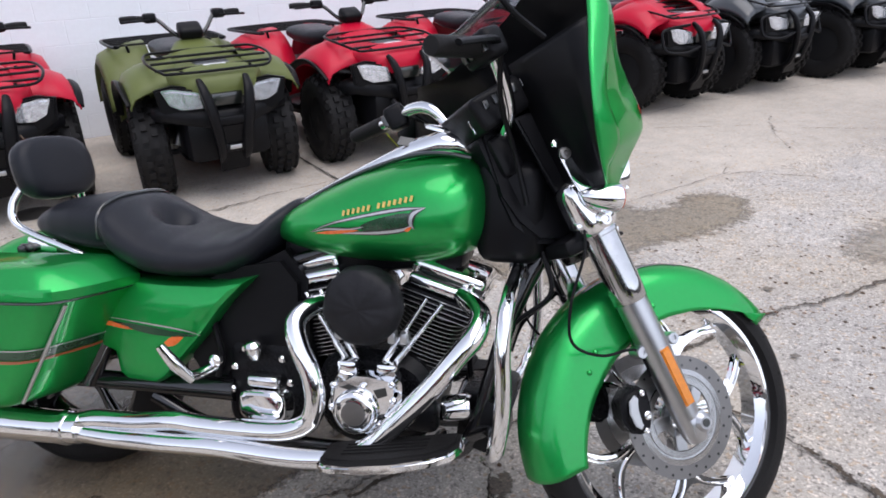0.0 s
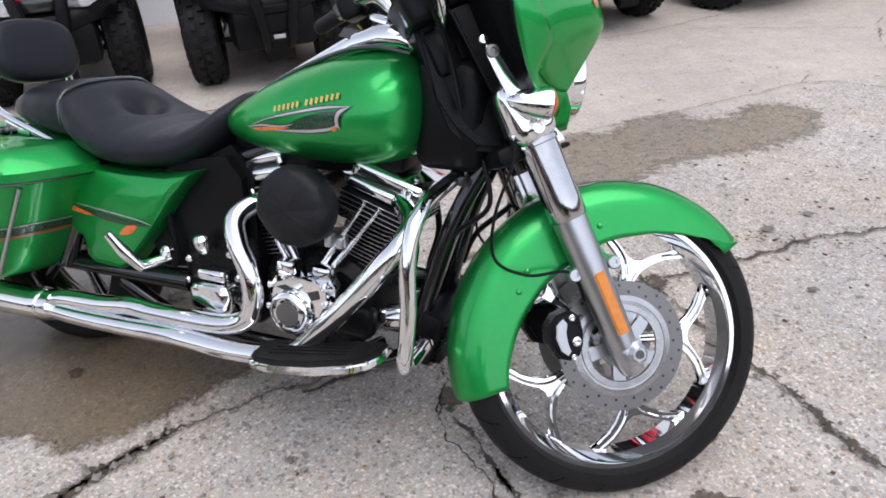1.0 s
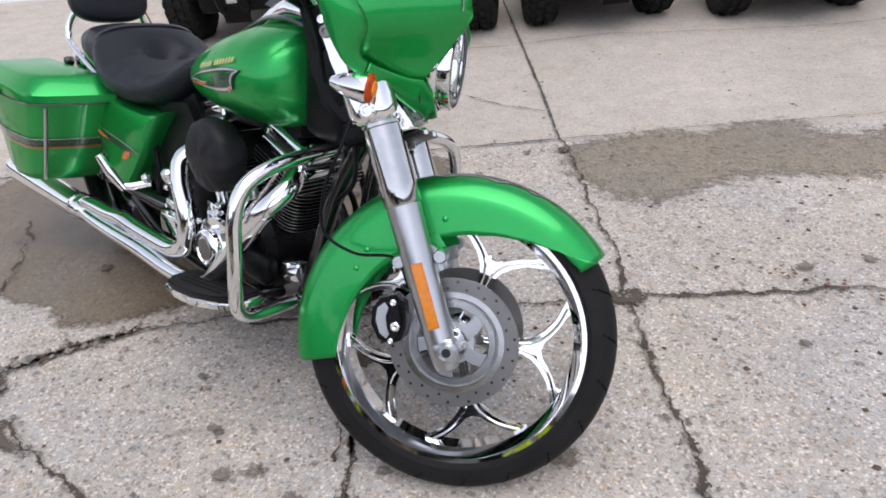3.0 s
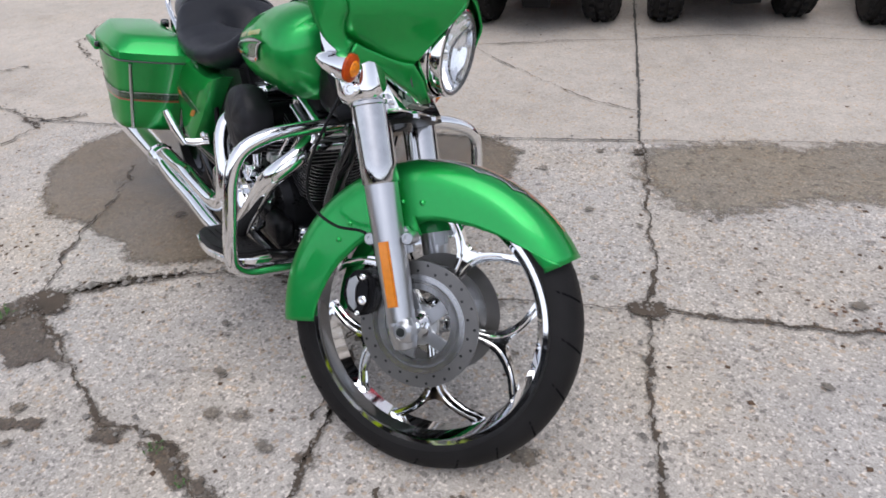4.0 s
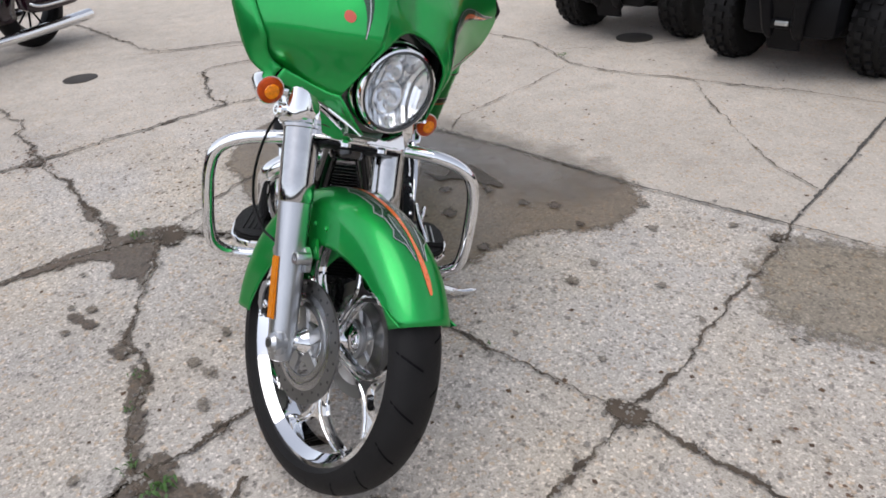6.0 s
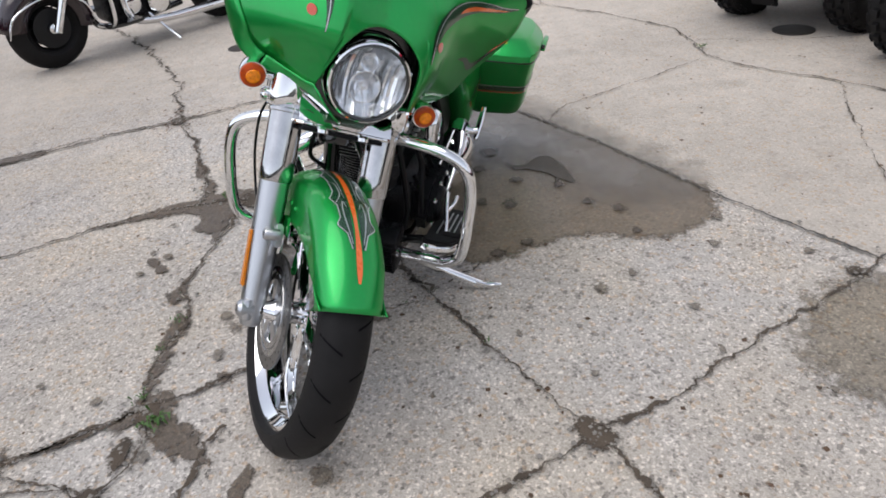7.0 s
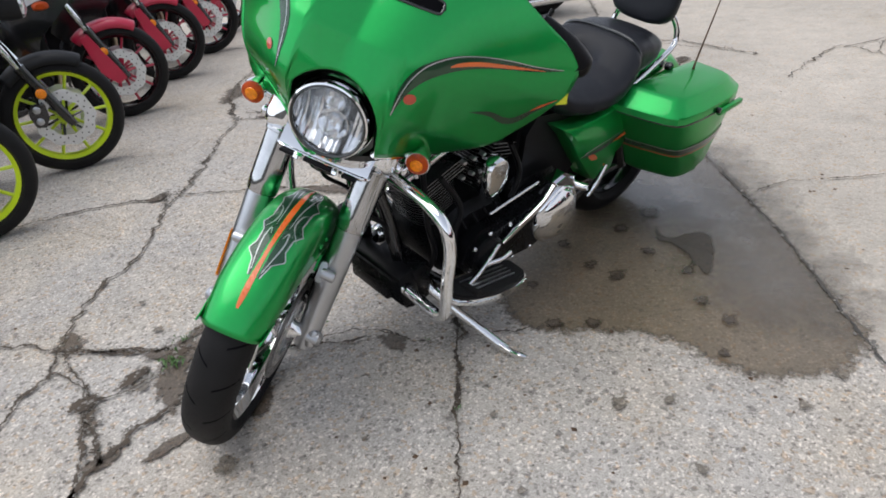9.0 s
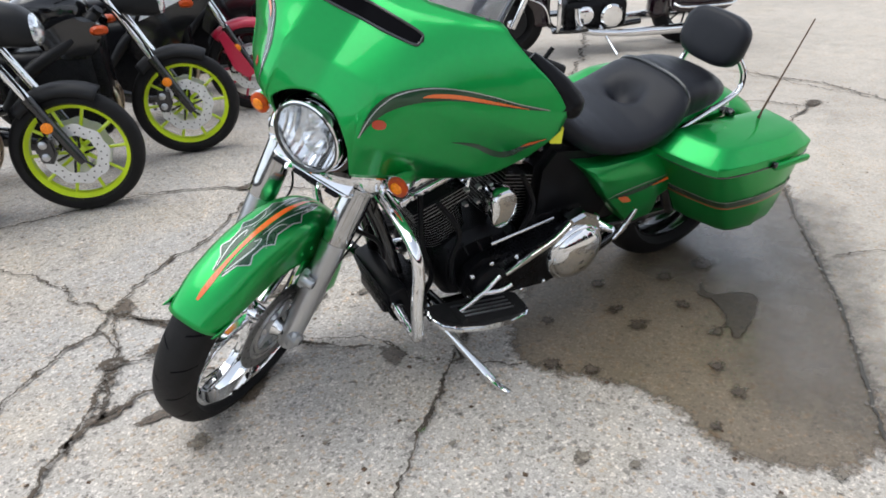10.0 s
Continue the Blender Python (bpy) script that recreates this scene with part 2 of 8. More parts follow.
IRON = mat("drain_iron", (0.055, 0.05, 0.045), 0.6, 0.4, vary=0.3)


# ---- mesh tools ----
def part(name, bm, material, parent=None, label="", m=None, smooth=True, angle=38):
    """Links a bmesh as one mesh object, under a thing or a part when parent is given."""
    bmesh.ops.recalc_face_normals(bm, faces=bm.faces)
    me = bpy.data.meshes.new(name)
    bm.to_mesh(me)
    bm.free()
    me.materials.append(material)
    if smooth:
        me.polygons.foreach_set("use_smooth", [True] * len(me.polygons))
        me.set_sharp_from_angle(angle=radians(angle))
    ob = new(name, me)
    if m is not None:
        ob.matrix_basis = m
    if parent:
        ob.parent = parent
    if label:
        ob["label"] = label
    return ob


def empty(name, m, label, category, group="", kind=""):
    ob = new(name)
    ob.matrix_basis = m
    return tagged(ob, label, category, group, kind)


def rings(bm, rows, closed=True, caps=True, loop=False):
    """Skins rows of points into quads."""
    vs = [[bm.verts.new(p) for p in r] for r in rows]
    n = len(vs[0])
    pairs = list(zip(vs, vs[1:])) + ([(vs[-1], vs[0])] if loop else [])
    for a, b in pairs:
        for i in range(n if closed else n - 1):
            j = (i + 1) % n
            bm.faces.new((a[i], a[j], b[j], b[i]))
    if caps and closed and not loop:
        bm.faces.new(vs[0][::-1])
        bm.faces.new(vs[-1])
    return bm


def spline(pts, n=5):
    """Catmull-Rom through the points."""
    pts = [Vector(p) for p in pts]
    if n < 2 or len(pts) < 3:
        return pts
    out = []
    for i in range(len(pts) - 1):
        p0, p1, p2, p3 = pts[max(i - 1, 0)], pts[i], pts[i + 1], pts[min(i + 2, len(pts) - 1)]
        for k in range(n):
            t = k / n
            out.append(0.5 * ((2 * p1) + (p2 - p0) * t + (2 * p0 - 5 * p1 + 4 * p2 - p3) * t * t + (3 * p1 - p0 - 3 * p2 + p3) * t ** 3))
    return out + [pts[-1]]


def tube(pts, r, seg=10, n=5, bm=None, flat=1.0, closed=False):
    """A round bar along a smooth path; r may be a list, one radius for each point."""
    bm = bm or bmesh.new()
    rs = r if isinstance(r, (list, tuple)) else [r] * len(pts)
    path = spline(pts, n)
    step = len(path) - 1
    radii = np.interp(np.linspace(0, 1, step + 1), np.linspace(0, 1, len(rs)), rs)
    side = None
    rows = []
    for i, p in enumerate(path):
        d = (path[min(i + 1, step)] - path[max(i - 1, 0)]).normalized()
        if side is None:
            side = d.orthogonal().normalized()
        side = (side - d * side.dot(d)).normalized()
        up = d.cross(side)
        rows.append([p + side * math.cos(a) * radii[i] + up * math.sin(a) * radii[i] * flat for a in np.linspace(0, 2 * math.pi, seg, endpoint=False)])
    return rings(bm, rows)


def lathe(profile, seg=32, m=None, bm=None, loop=False):
    """Turns (radius, height) round z, then places it by m. loop: the profile closes on itself."""
    bm = bm or bmesh.new()
    m = m or Matrix.Identity(4)
    rows = [[m @ Vector((r * math.cos(a), r * math.sin(a), z)) for a in np.linspace(0, 2 * math.pi, seg, endpoint=False)] for r, z in profile]
    return rings(bm, rows, caps=not loop, loop=loop)


def box(c, s, bevel=0.0, bm=None, m=None, seg=2):
    """A block at centre c with sides s and rounded edges."""
    tmp = bmesh.new()
    bmesh.ops.create_cube(tmp, size=1)
    bmesh.ops.scale(tmp, vec=s, verts=tmp.verts)
    if bevel:
        bmesh.ops.bevel(tmp, geom=tmp.edges[:], offset=bevel, segments=seg, affect="EDGES", profile=0.5)
    bmesh.ops.translate(tmp, vec=c, verts=tmp.verts)
    return join(bm, tmp, m)


def join(bm, tmp, m=None):
    """Adds one bmesh to another, moved by m."""
    if m is not None:
        bmesh.ops.transform(tmp, matrix=m, verts=tmp.verts)
    if bm is None:
        return tmp
    back = {v: bm.verts.new(v.co) for v in tmp.verts}
    for f in tmp.faces:
        bm.faces.new([back[v] for v in f.verts])
    tmp.free()
    return bm


def oval(x, cy, cz, hw, hh, n=2.4, seg=28, axis=0):
    """A rounded section across x (axis 0) or z (axis 2)."""
    out = []
    for a in np.linspace(0, 2 * math.pi, seg, endpoint=False):
        c, s = math.cos(a), math.sin(a)
        p = hw * math.copysign(abs(c) ** (2 / n), c)
        q = hh * math.copysign(abs(s) ** (2 / n), s)
        out.append(Vector((x, cy + p, cz + q)) if axis == 0 else Vector((cy + p, cz + q, x)))
    return out


def plate(outline, t, bevel=0.0, place=None, bm=None, seg=2):
    """A flat outline (x, y) of thickness t, rounded at its edges; place maps it into the thing."""
    tmp = bmesh.new()
    lo = [tmp.verts.new((x, y, -t / 2)) for x, y in outline]
    hi = [tmp.verts.new((x, y, t / 2)) for x, y in outline]
    k = len(outline)
    tmp.faces.new(lo[::-1])
    tmp.faces.new(hi)
    for i in range(k):
        tmp.faces.new((lo[i], lo[(i + 1) % k], hi[(i + 1) % k], hi[i]))
    if bevel:
        bmesh.ops.bevel(tmp, geom=[e for e in tmp.edges if abs(e.verts[0].co.z - e.verts[1].co.z) < 1e-6], offset=bevel, segments=seg, affect="EDGES")
    return join(bm, tmp, place)


def ribbon(line, place, n=6, bm=None):
    """A stripe (a, b, half width) laid on a surface by place(a, b)."""
    bm = bm or bmesh.new()
    pts = spline([Vector(p) for p in line], n)
    rows = []
    for i, p in enumerate(pts):
        d = pts[min(i + 1, len(pts) - 1)] - pts[max(i - 1, 0)]
        s = Vector((-d.y, d.x)).normalized() * max(p.z, 0.0002)
        rows.append([Vector(place(p.x + s.x * k, p.y + s.y * k)) for k in (-1, -0.5, 0, 0.5, 1)])
    return rings(bm, rows, closed=False, caps=False)


SIDE = Matrix.Rotation(radians(90), 4, "X")  # plate (x, y) to (x, z), front towards -y


def at(x, y, z, rx=0, ry=0, rz=0):
    return pose(x, y, z, rx, ry, rz)


# ---- the setting: yard, wall ----
bm = bmesh.new()
N = 24
for i in range(N + 1):
    for j in range(N + 1):
        bm.verts.new((-60 + 120 * i / N, -60 + 120 * j / N, 0))
bm.verts.ensure_lookup_table()
for i in range(N):
    for j in range(N):
        a = i * (N + 1) + j
        bm.faces.new([bm.verts[k] for k in (a, a + N + 1, a + N + 2, a + 1)])
tagged(part("ground", bm, CONCRETE, smooth=False), "pale weathered concrete yard with exposed aggregate", "ground", kind="structure")


def fray(me, values):
    """Stores how far inside the rim each vertex lies."""
    me.attributes.new("edge", "FLOAT", "POINT").data.foreach_set("value", values)


def sheet(name, outline, z, material, label, category, rough_edge=0.02, n=12, band=0.04):
    """A thin damp film or stain lying on the yard: a fine grid that fades across its frayed rim."""
    pts = spline([Vector((x, y, 0)) for x, y in outline + outline[:1]], n)[:-1]
    mid = sum(pts, Vector()) / len(pts)
    rim = np.array([(p + (p - mid).normalized() * rough_edge * (noise.noise(p * 6) + 0.6 * noise.noise(p * 19)))[:2] for p in pts])
    nxt = np.roll(rim, -1, axis=0)
    lo, hi = rim.min(0) - band, rim.max(0) + band
    step = max(min(0.03, band * 0.6), (hi - lo).max() / 90)
    xs, ys = np.arange(lo[0], hi[0] + step, step), np.arange(lo[1], hi[1] + step, step)
    P = np.stack(np.meshgrid(xs, ys, indexing="ij"), -1)
    d = nxt - rim
    away = np.full(P.shape[:2], 1e9)
    inside = np.zeros(P.shape[:2], bool)
    for a, b, e in zip(rim, nxt, d):
        k = np.clip(((P - a) @ e) / max(e @ e, 1e-12), 0, 1)
        away = np.minimum(away, np.linalg.norm(P - a - k[..., None] * e, axis=-1))
        over = (a[1] > P[..., 1]) != (b[1] > P[..., 1])
        inside ^= over & (P[..., 0] < a[0] + e[0] * (P[..., 1] - a[1]) / (e[1] if e[1] else 1e-12))
    edge = np.clip(0.5 + np.where(inside, away, -away) / (2 * band), 0, 1)
    keep = (edge[:-1, :-1] > 0) | (edge[1:, :-1] > 0) | (edge[:-1, 1:] > 0) | (edge[1:, 1:] > 0)
    ny = len(ys)
    me = bpy.data.meshes.new(name)
    me.from_pydata([(x, y, z) for x in xs for y in ys], [], [(i * ny + j, (i + 1) * ny + j, (i + 1) * ny + j + 1, i * ny + j + 1) for i, j in np.argwhere(keep).tolist()])
    me.materials.append(material)
    fray(me, edge.ravel().tolist())
    return tagged(new(name, me), label, category, kind="structure")


WETS = [
    (-2.1, 1.82), (-1.84, 1.98), (-1.42, 2.25), (-0.75, 2.62), (-0.5, 2.75), (-0.28, 2.68), (-0.2, 2.5), (-0.24, 2.28), (-0.24, 2.1), (-0.14, 1.9),
    (-0.2, 1.72), (-0.5, 1.55), (-0.63, 1.42), (-0.8, 1.24), (-1.08, 1.25), (-1.46, 1.19), (-1.75, 1.26), (-2.04, 1.54),
]
sheet("wet_patch", WETS, 0.003, WET, "dark damp concrete under the green motorcycle", "wet ground", 0.035)
sheet("wet_patch", [(0.15, 3.05), (0.24, 3.15), (0.5, 3.36), (0.62, 3.38), (0.77, 3.54), (0.97, 3.65), (1.06, 3.56), (1.25, 3.6), (1.4, 3.76), (1.66, 3.7), (1.56, 3.42), (1.24, 3.2), (1.0, 3.13), (0.8, 2.99), (0.69, 2.83), (0.58, 2.72), (0.45, 2.71), (0.25, 2.84)],
      0.003, ragged(concrete("damp_concrete", (0.245, 0.213, 0.168), 0.2), 22, 0.4, 2.6), "patch of damp brownish concrete along a joint", "wet ground", 0.03, 12, 0.06)
sheet("wet_patch", [(1.9, 2.98), (2.02, 3.12), (2.3, 3.25), (2.7, 3.3), (2.8, 3.1), (2.5, 2.9), (2.1, 2.8), (1.88, 2.86)],
      0.003, ragged(concrete("faint_damp", (0.3, 0.268, 0.225), 0.1), 20, 0.5, 2.6), "faint damp stain on the concrete", "wet ground", 0.03, 12, 0.08)
sheet("puddle", [(-1.8, 1.98), (-1.42, 2.2), (-1.0, 2.43), (-0.75, 2.57), (-0.62, 2.6), (-0.62, 2.45), (-0.75, 2.36), (-0.97, 2.2), (-1.05, 2.0), (-1.1, 1.86), (-1.33, 1.7), (-1.6, 1.8)], 0.006, PUDDLE, "thin film of standing water beside a joint", "puddle", 0.03, 18, 0.22)
sheet("puddle", [(-0.94, 2.02), (-0.88, 2.06), (-0.89, 2.11), (-0.94, 2.15), (-0.94, 2.22), (-0.71, 2.28), (-0.67, 2.27), (-0.71, 2.23), (-0.65, 2.20), (-0.73, 2.21), (-0.78, 2.18), (-0.84, 2.10), (-0.85, 2.05)], 0.009, ragged(concrete("muddy_water", (0.05, 0.037, 0.022), 0.2), 40, 0.2, 1.2), "small brown muddy puddle with a ragged edge", "puddle", 0.008, 8, 0.012)
# spalled pockets full of soil along the cracks
SPALLS = [
    [(-0.70, 0.33), (-0.82, 0.51), (-0.88, 0.66), (-1.05, 0.66), (-1.02, 0.70), (-0.91, 0.72), (-0.92, 0.81), (-0.89, 0.94), (-0.80, 0.90), (-0.65, 0.86), (-0.47, 0.84), (-0.54, 0.80), (-0.60, 0.72), (-0.69, 0.72), (-0.75, 0.65), (-0.73, 0.52)],
    [(-0.12, 0.75), (-0.16, 0.79), (-0.16, 0.82), (-0.09, 0.83), (-0.06, 0.80), (-0.08, 0.76)],
    [(0.01, 0.84), (0.08, 0.89), (0.18, 0.87), (0.25, 0.875), (0.36, 0.87), (0.37, 0.85), (0.24, 0.84), (0.11, 0.83)],
    [(0.40, 0.86), (0.41, 0.94), (0.50, 0.97), (0.55, 1.04), (0.67, 1.11), (0.65, 1.03), (0.59, 0.94), (0.52, 0.89), (0.54, 0.82), (0.50, 0.81)],
    [(0.34, 1.05), (0.33, 1.08), (0.36, 1.10), (0.38, 1.08)],
]
for k, ring in enumerate(SPALLS):
    sheet("soil_patch", ring, 0.0074 + 0.0001 * k, MUD, "damp dark soil where several cracks meet", "soil", 0.012, 8, 0.02)
for mx, my, ma, mb, mr in [(-1.2, 0.58, 0.09, 0.03, 20), (-0.32, 0.66, 0.07, 0.02, 40), (0.9, 1.09, 0.05, 0.022, -10), (0.82, 0.92, 0.05, 0.03, 60), (0.60, 0.5, 0.06, 0.045, 40), (0.77, 1.21, 0.07, 0.016, -10), (0.52, 1.31, 0.07, 0.03, 40), (0.12, 1.5, 0.05, 0.03, 80), (-1.85, -1.28, 0.2, 0.07, 35), (-1.6, -0.55, 0.16, 0.05, 120)]:
    ring = []
    for a in np.linspace(0, 2 * math.pi, 11, endpoint=False):
        k = random.uniform(0.65, 1.25)
        px, py = ma * k * math.cos(a), mb * k * math.sin(a)
        cr, sr = math.cos(radians(mr)), math.sin(radians(mr))
        ring.append((mx + px * cr - py * sr, my + px * sr + py * cr))
    sheet("soil_patch", ring, 0.0072 + 0.0001 * random.random(), MUD, "damp dark soil spread over broken concrete", "soil", 0.01, 8, min(ma, mb) * 0.5)

crack_no = 0
crumbs = []


def crack(points, width=0.013, wander=0.02, material=SOIL, name="crack", crumble=1.0):
    """An open joint or crack filled with soil, winding through the points."""
    global crack_no
    crack_no += 1
    off = Vector((crack_no * 7.3, crack_no * 3.1, 0))
    pts = [Vector((x, y, 0)) for x, y in points]
    length = sum((b - a).length for a, b in zip(pts, pts[1:]))
    per = max(2, int(length / (len(pts) - 1) / 0.011))
    path = spline(pts, per) if len(pts) > 2 else [pts[0].lerp(pts[1], k / per) for k in range(per + 1)]
    bm = bmesh.new()
    rows, wide = [], []
    for i, p in enumerate(path):
        d = (path[min(i + 1, len(path) - 1)] - path[max(i - 1, 0)]).normalized()
        s = Vector((-d.y, d.x, 0))
        ends = min(1, i / 4, (len(path) - 1 - i) / 4)
        p = p + s * ends * wander * (noise.noise(p * 5 + off) + 0.8 * noise.noise(p * 17 + off) + 0.45 * noise.noise(p * 55 + off))
        lump = 0.3 if name == "joint" else 1.0
        w = width * max(0.13, 0.40 + lump * (0.95 * noise.noise(p * 4 + off) + 0.85 * noise.noise(p * 15 + off) + 0.6 * noise.noise(p * 48 + off))) * 0.5
        j = width * 0.45 * noise.noise(p * 60 + off)
        m0, m1 = (width * max(0.2, 0.8 + 1.5 * noise.noise(p * 11 + off * e) + 0.9 * noise.noise(p * 43 + off * e)) for e in (2, 3))
        wide.append([Vector((p.x + s.x * k, p.y + s.y * k, 0.0082)) for k in (-m0 * 0.65, 0, m1 * 0.65)])
        rows.append([Vector((p.x + s.x * k, p.y + s.y * k, 0.0095)) for k in (-w * 2.1 + j, 0, w * 2.1 + j)])
        if crumble and random.random() < 0.4 * crumble:
            crumbs.append((p + s * random.gauss(0, width * 0.9), random.uniform(0.15, 0.5) * width))
    rings(bm, rows, closed=False, caps=False)
    if crumble > 0.6 and width > 0.009:
        margin = part("crack_margin", rings(bmesh.new(), wide, closed=False, caps=False), DAMP, smooth=False)
        fray(margin.data, [0.0, 0.62, 0.0] * len(wide))
        tagged(margin, "darkened crumbling concrete along a crack", "crack", kind="structure")
    kind = "open concrete joint packed with dark soil" if name == "joint" else "ragged crack in the concrete filled with soil"
    ob = part(name, bm, material, smooth=False)
    fray(ob.data, [0.0, 1.0, 0.0] * len(rows))
    return tagged(ob, kind, name, kind="structure")


# slab joints
crack([(-1.9, 6.4), (-1.18, 5.19), (-0.37, 3.85), (0.07, 3.10)], 0.024, 0.003, TAR, "joint", 0.2)
crack([(-2.6, 1.55), (-1.78, 2.0), (-1.13, 2.41), (-0.5, 2.75), (0.07, 3.1)], 0.021, 0.008, TAR, "joint", 0.5)
crack([(0.07, 3.1), (0.39, 3.31), (0.68, 3.5), (1.2, 3.81), (1.48, 3.98), (1.78, 4.17)], 0.009, 0.01, TAR, "joint", 0.3)
crack([(1.8, 4.26), (1.74, 4.13), (1.89, 4.14), (2.1, 4.06), (2.3, 3.97), (2.55, 3.85), (3.1, 3.6)], 0.007, 0.02)
crack([(1.3, 5.38), (1.63, 5.36), (2.26, 5.31), (2.45, 5.31)], 0.006, 0.015)
crack([(2.66, 5.6), (2.52, 5.25), (2.41, 4.86), (2.37, 4.62)], 0.008, 0.03)
crack([(2.7, 5.16), (2.94, 5.11), (3.24, 5.0), (3.8, 4.8)], 0.008, 0.02)
crack([(-4.37, 2.65), (-3.88, 2.63), (-3.39, 2.99), (-3.09, 3.16), (-2.82, 3.31), (-2.57, 3.35), (-2.21, 3.33), (-1.94, 3.42), (-1.54, 3.74), (-1.29, 3.94), (-1.09, 4.12)], 0.013, 0.02)
crack([(-1.09, 4.12), (-0.71, 4.37), (-0.3, 4.71), (0.07, 4.87), (0.97, 5.29), (1.49, 5.69), (2.43, 6.3), (3.6, 6.75), (5.2, 7.5)], 0.010, 0.01, TAR, "joint", 0.3)
# cracks ahead of the front wheel
crack([(0.07, 3.1), (0.2, 2.93), (0.34, 2.68), (0.55, 2.36), (0.70, 2.08)], 0.014, 0.02)
crack([(0.70, 2.08), (0.81, 1.88), (0.92, 1.69), (1.04, 1.52), (1.13, 1.35), (1.3, 1.15)], 0.02, 0.02)
crack([(-0.3, 1.48), (-0.17, 1.56), (0.02, 1.68), (0.34, 1.86), (0.57, 2.0), (0.70, 2.08)], 0.016, 0.015)
crack([(0.70, 2.08), (0.83, 2.15), (0.99, 2.23), (1.26, 2.38), (1.56, 2.49), (2.2, 2.78)], 0.016, 0.02)
crack([(0.09, 1.42), (0.07, 1.61), (0.02, 1.68), (-0.09, 1.82), (-0.19, 1.95)], 0.008, 0.02)
crack([(0.27, 1.16), (0.19, 1.27), (0.1, 1.4), (0.07, 1.61)], 0.008, 0.025)
crack([(0.37, 1.05), (0.25, 1.26), (0.13, 1.42)], 0.016, 0.02)
# cracks on the near side
crack([(-0.83, 0.97), (-0.75, 1.1), (-0.68, 1.2), (-0.6, 1.3)], 0.05, 0.012)
crack([(-0.84, 0.98), (-0.73, 1.14), (-0.57, 1.33), (-0.4, 1.45), (-0.16, 1.58), (0.02, 1.68)], 0.026, 0.025)
crack([(-0.83, 0.75), (-0.82, 0.86), (-0.84, 0.98)], 0.024, 0.02)
crack([(-0.8, 0.88), (-0.95, 0.98), (-1.13, 1.12), (-1.34, 1.37), (-1.6, 1.6)], 0.014, 0.03)
crack([(-0.78, 0.87), (-0.41, 0.84), (-0.15, 0.81), (0.02, 0.86), (0.28, 0.84), (0.45, 0.88)], 0.022, 0.025)
crack([(0.45, 0.88), (0.4, 1.0), (0.33, 1.12), (0.25, 1.26)], 0.014, 0.015)
crack([(0.45, 0.88), (0.62, 0.92), (0.77, 0.87), (0.95, 1.07), (1.1, 1.22), (1.3, 1.4)], 0.021, 0.025)
crack([(0.45, 0.88), (0.5, 0.78), (0.60, 0.62), (0.64, 0.52)], 0.02, 0.015)
crack([(0.64, 0.52), (0.68, 0.64), (0.77, 0.87)], 0.017, 0.02)
crack([(0.64, 0.52), (0.53, 0.75), (0.45, 0.88)], 0.016, 0.02)
crack([(1.2, 0.9), (1.09, 0.78), (0.8, 0.62), (0.64, 0.52), (0.46, 0.34), (0.04, 0.16), (-0.29, -0.11), (-0.38, -0.24)], 0.016, 0.025)
crack([(0.64, 0.52), (0.71, 0.3), (0.71, 0.11), (0.83, -0.25), (0.95, -0.6)], 0.012, 0.03)
crack([(1.03, 1.17), (0.9, 1.1), (0.81, 1.09), (0.68, 1.08), (0.55, 1.13)], 0.022, 0.03)
crack([(0.83, 0.95), (0.86, 1.02), (0.91, 1.1)], 0.017, 0.02)
crack([(0.71, 0.76), (0.78, 0.86), (0.83, 0.95)], 0.015, 0.02)
crack([(0.72, 0.6), (0.73, 0.78), (0.85, 0.95)], 0.014, 0.02)
crack([(0.9, -0.78), (0.71, -0.72), (0.07, -0.58), (-0.36, -0.24), (-0.59, 0.12), (-0.75, 0.4), (-0.8, 0.65), (-0.83, 0.8)], 0.016, 0.025)
crack([(-0.8, 0.7), (-1.01, 0.65), (-1.45, 0.49), (-1.94, 0.24)], 0.022, 0.03)
crack([(-1.55, -0.84), (-1.67, -0.47), (-1.81, -0.17), (-1.94, 0.22), (-2.13, 0.6), (-2.35, 1.08), (-2.39, 1.2), (-2.5, 1.52)], 0.02, 0.03)
crack([(-4.8, -1.3), (-4.31, -0.91), (-3.5, -0.4), (-2.96, -0.11), (-2.4, 0.1), (-1.94, 0.24)], 0.022, 0.05)
crack([(-2.39, 1.2), (-2.73, 1.11), (-3.0, 1.1), (-3.28, 1.12), (-3.35, 1.45), (-3.0, 1.5), (-2.7, 1.52), (-2.5, 1.52)], 0.022, 0.03)
crack([(-2.7, 1.52), (-2.55, 1.62), (-2.44, 1.75)], 0.02, 0.03)
crack([(-6.2, -0.4), (-5.31, 0.1), (-4.6, 0.45), (-4.05, 0.77), (-3.95, 1.38), (-3.7, 1.9)], 0.02, 0.03)
crack([(-3.96, 0.7), (-3.89, 1.23), (-3.76, 1.7)], 0.012, 0.04)
crack([(-1.5, 3.78), (-1.23, 3.66), (-0.84, 3.53), (-0.55, 3.44), (-0.32, 3.4), (-0.12, 3.39)], 0.007, 0.02)
crack([(-2.48, 3.38), (-2.38, 3.64), (-2.3, 3.8), (-2.19, 4.38)], 0.008, 0.02)
crack([(-4.31, 2.62), (-4.0, 2.4)], 0.012, 0.02)

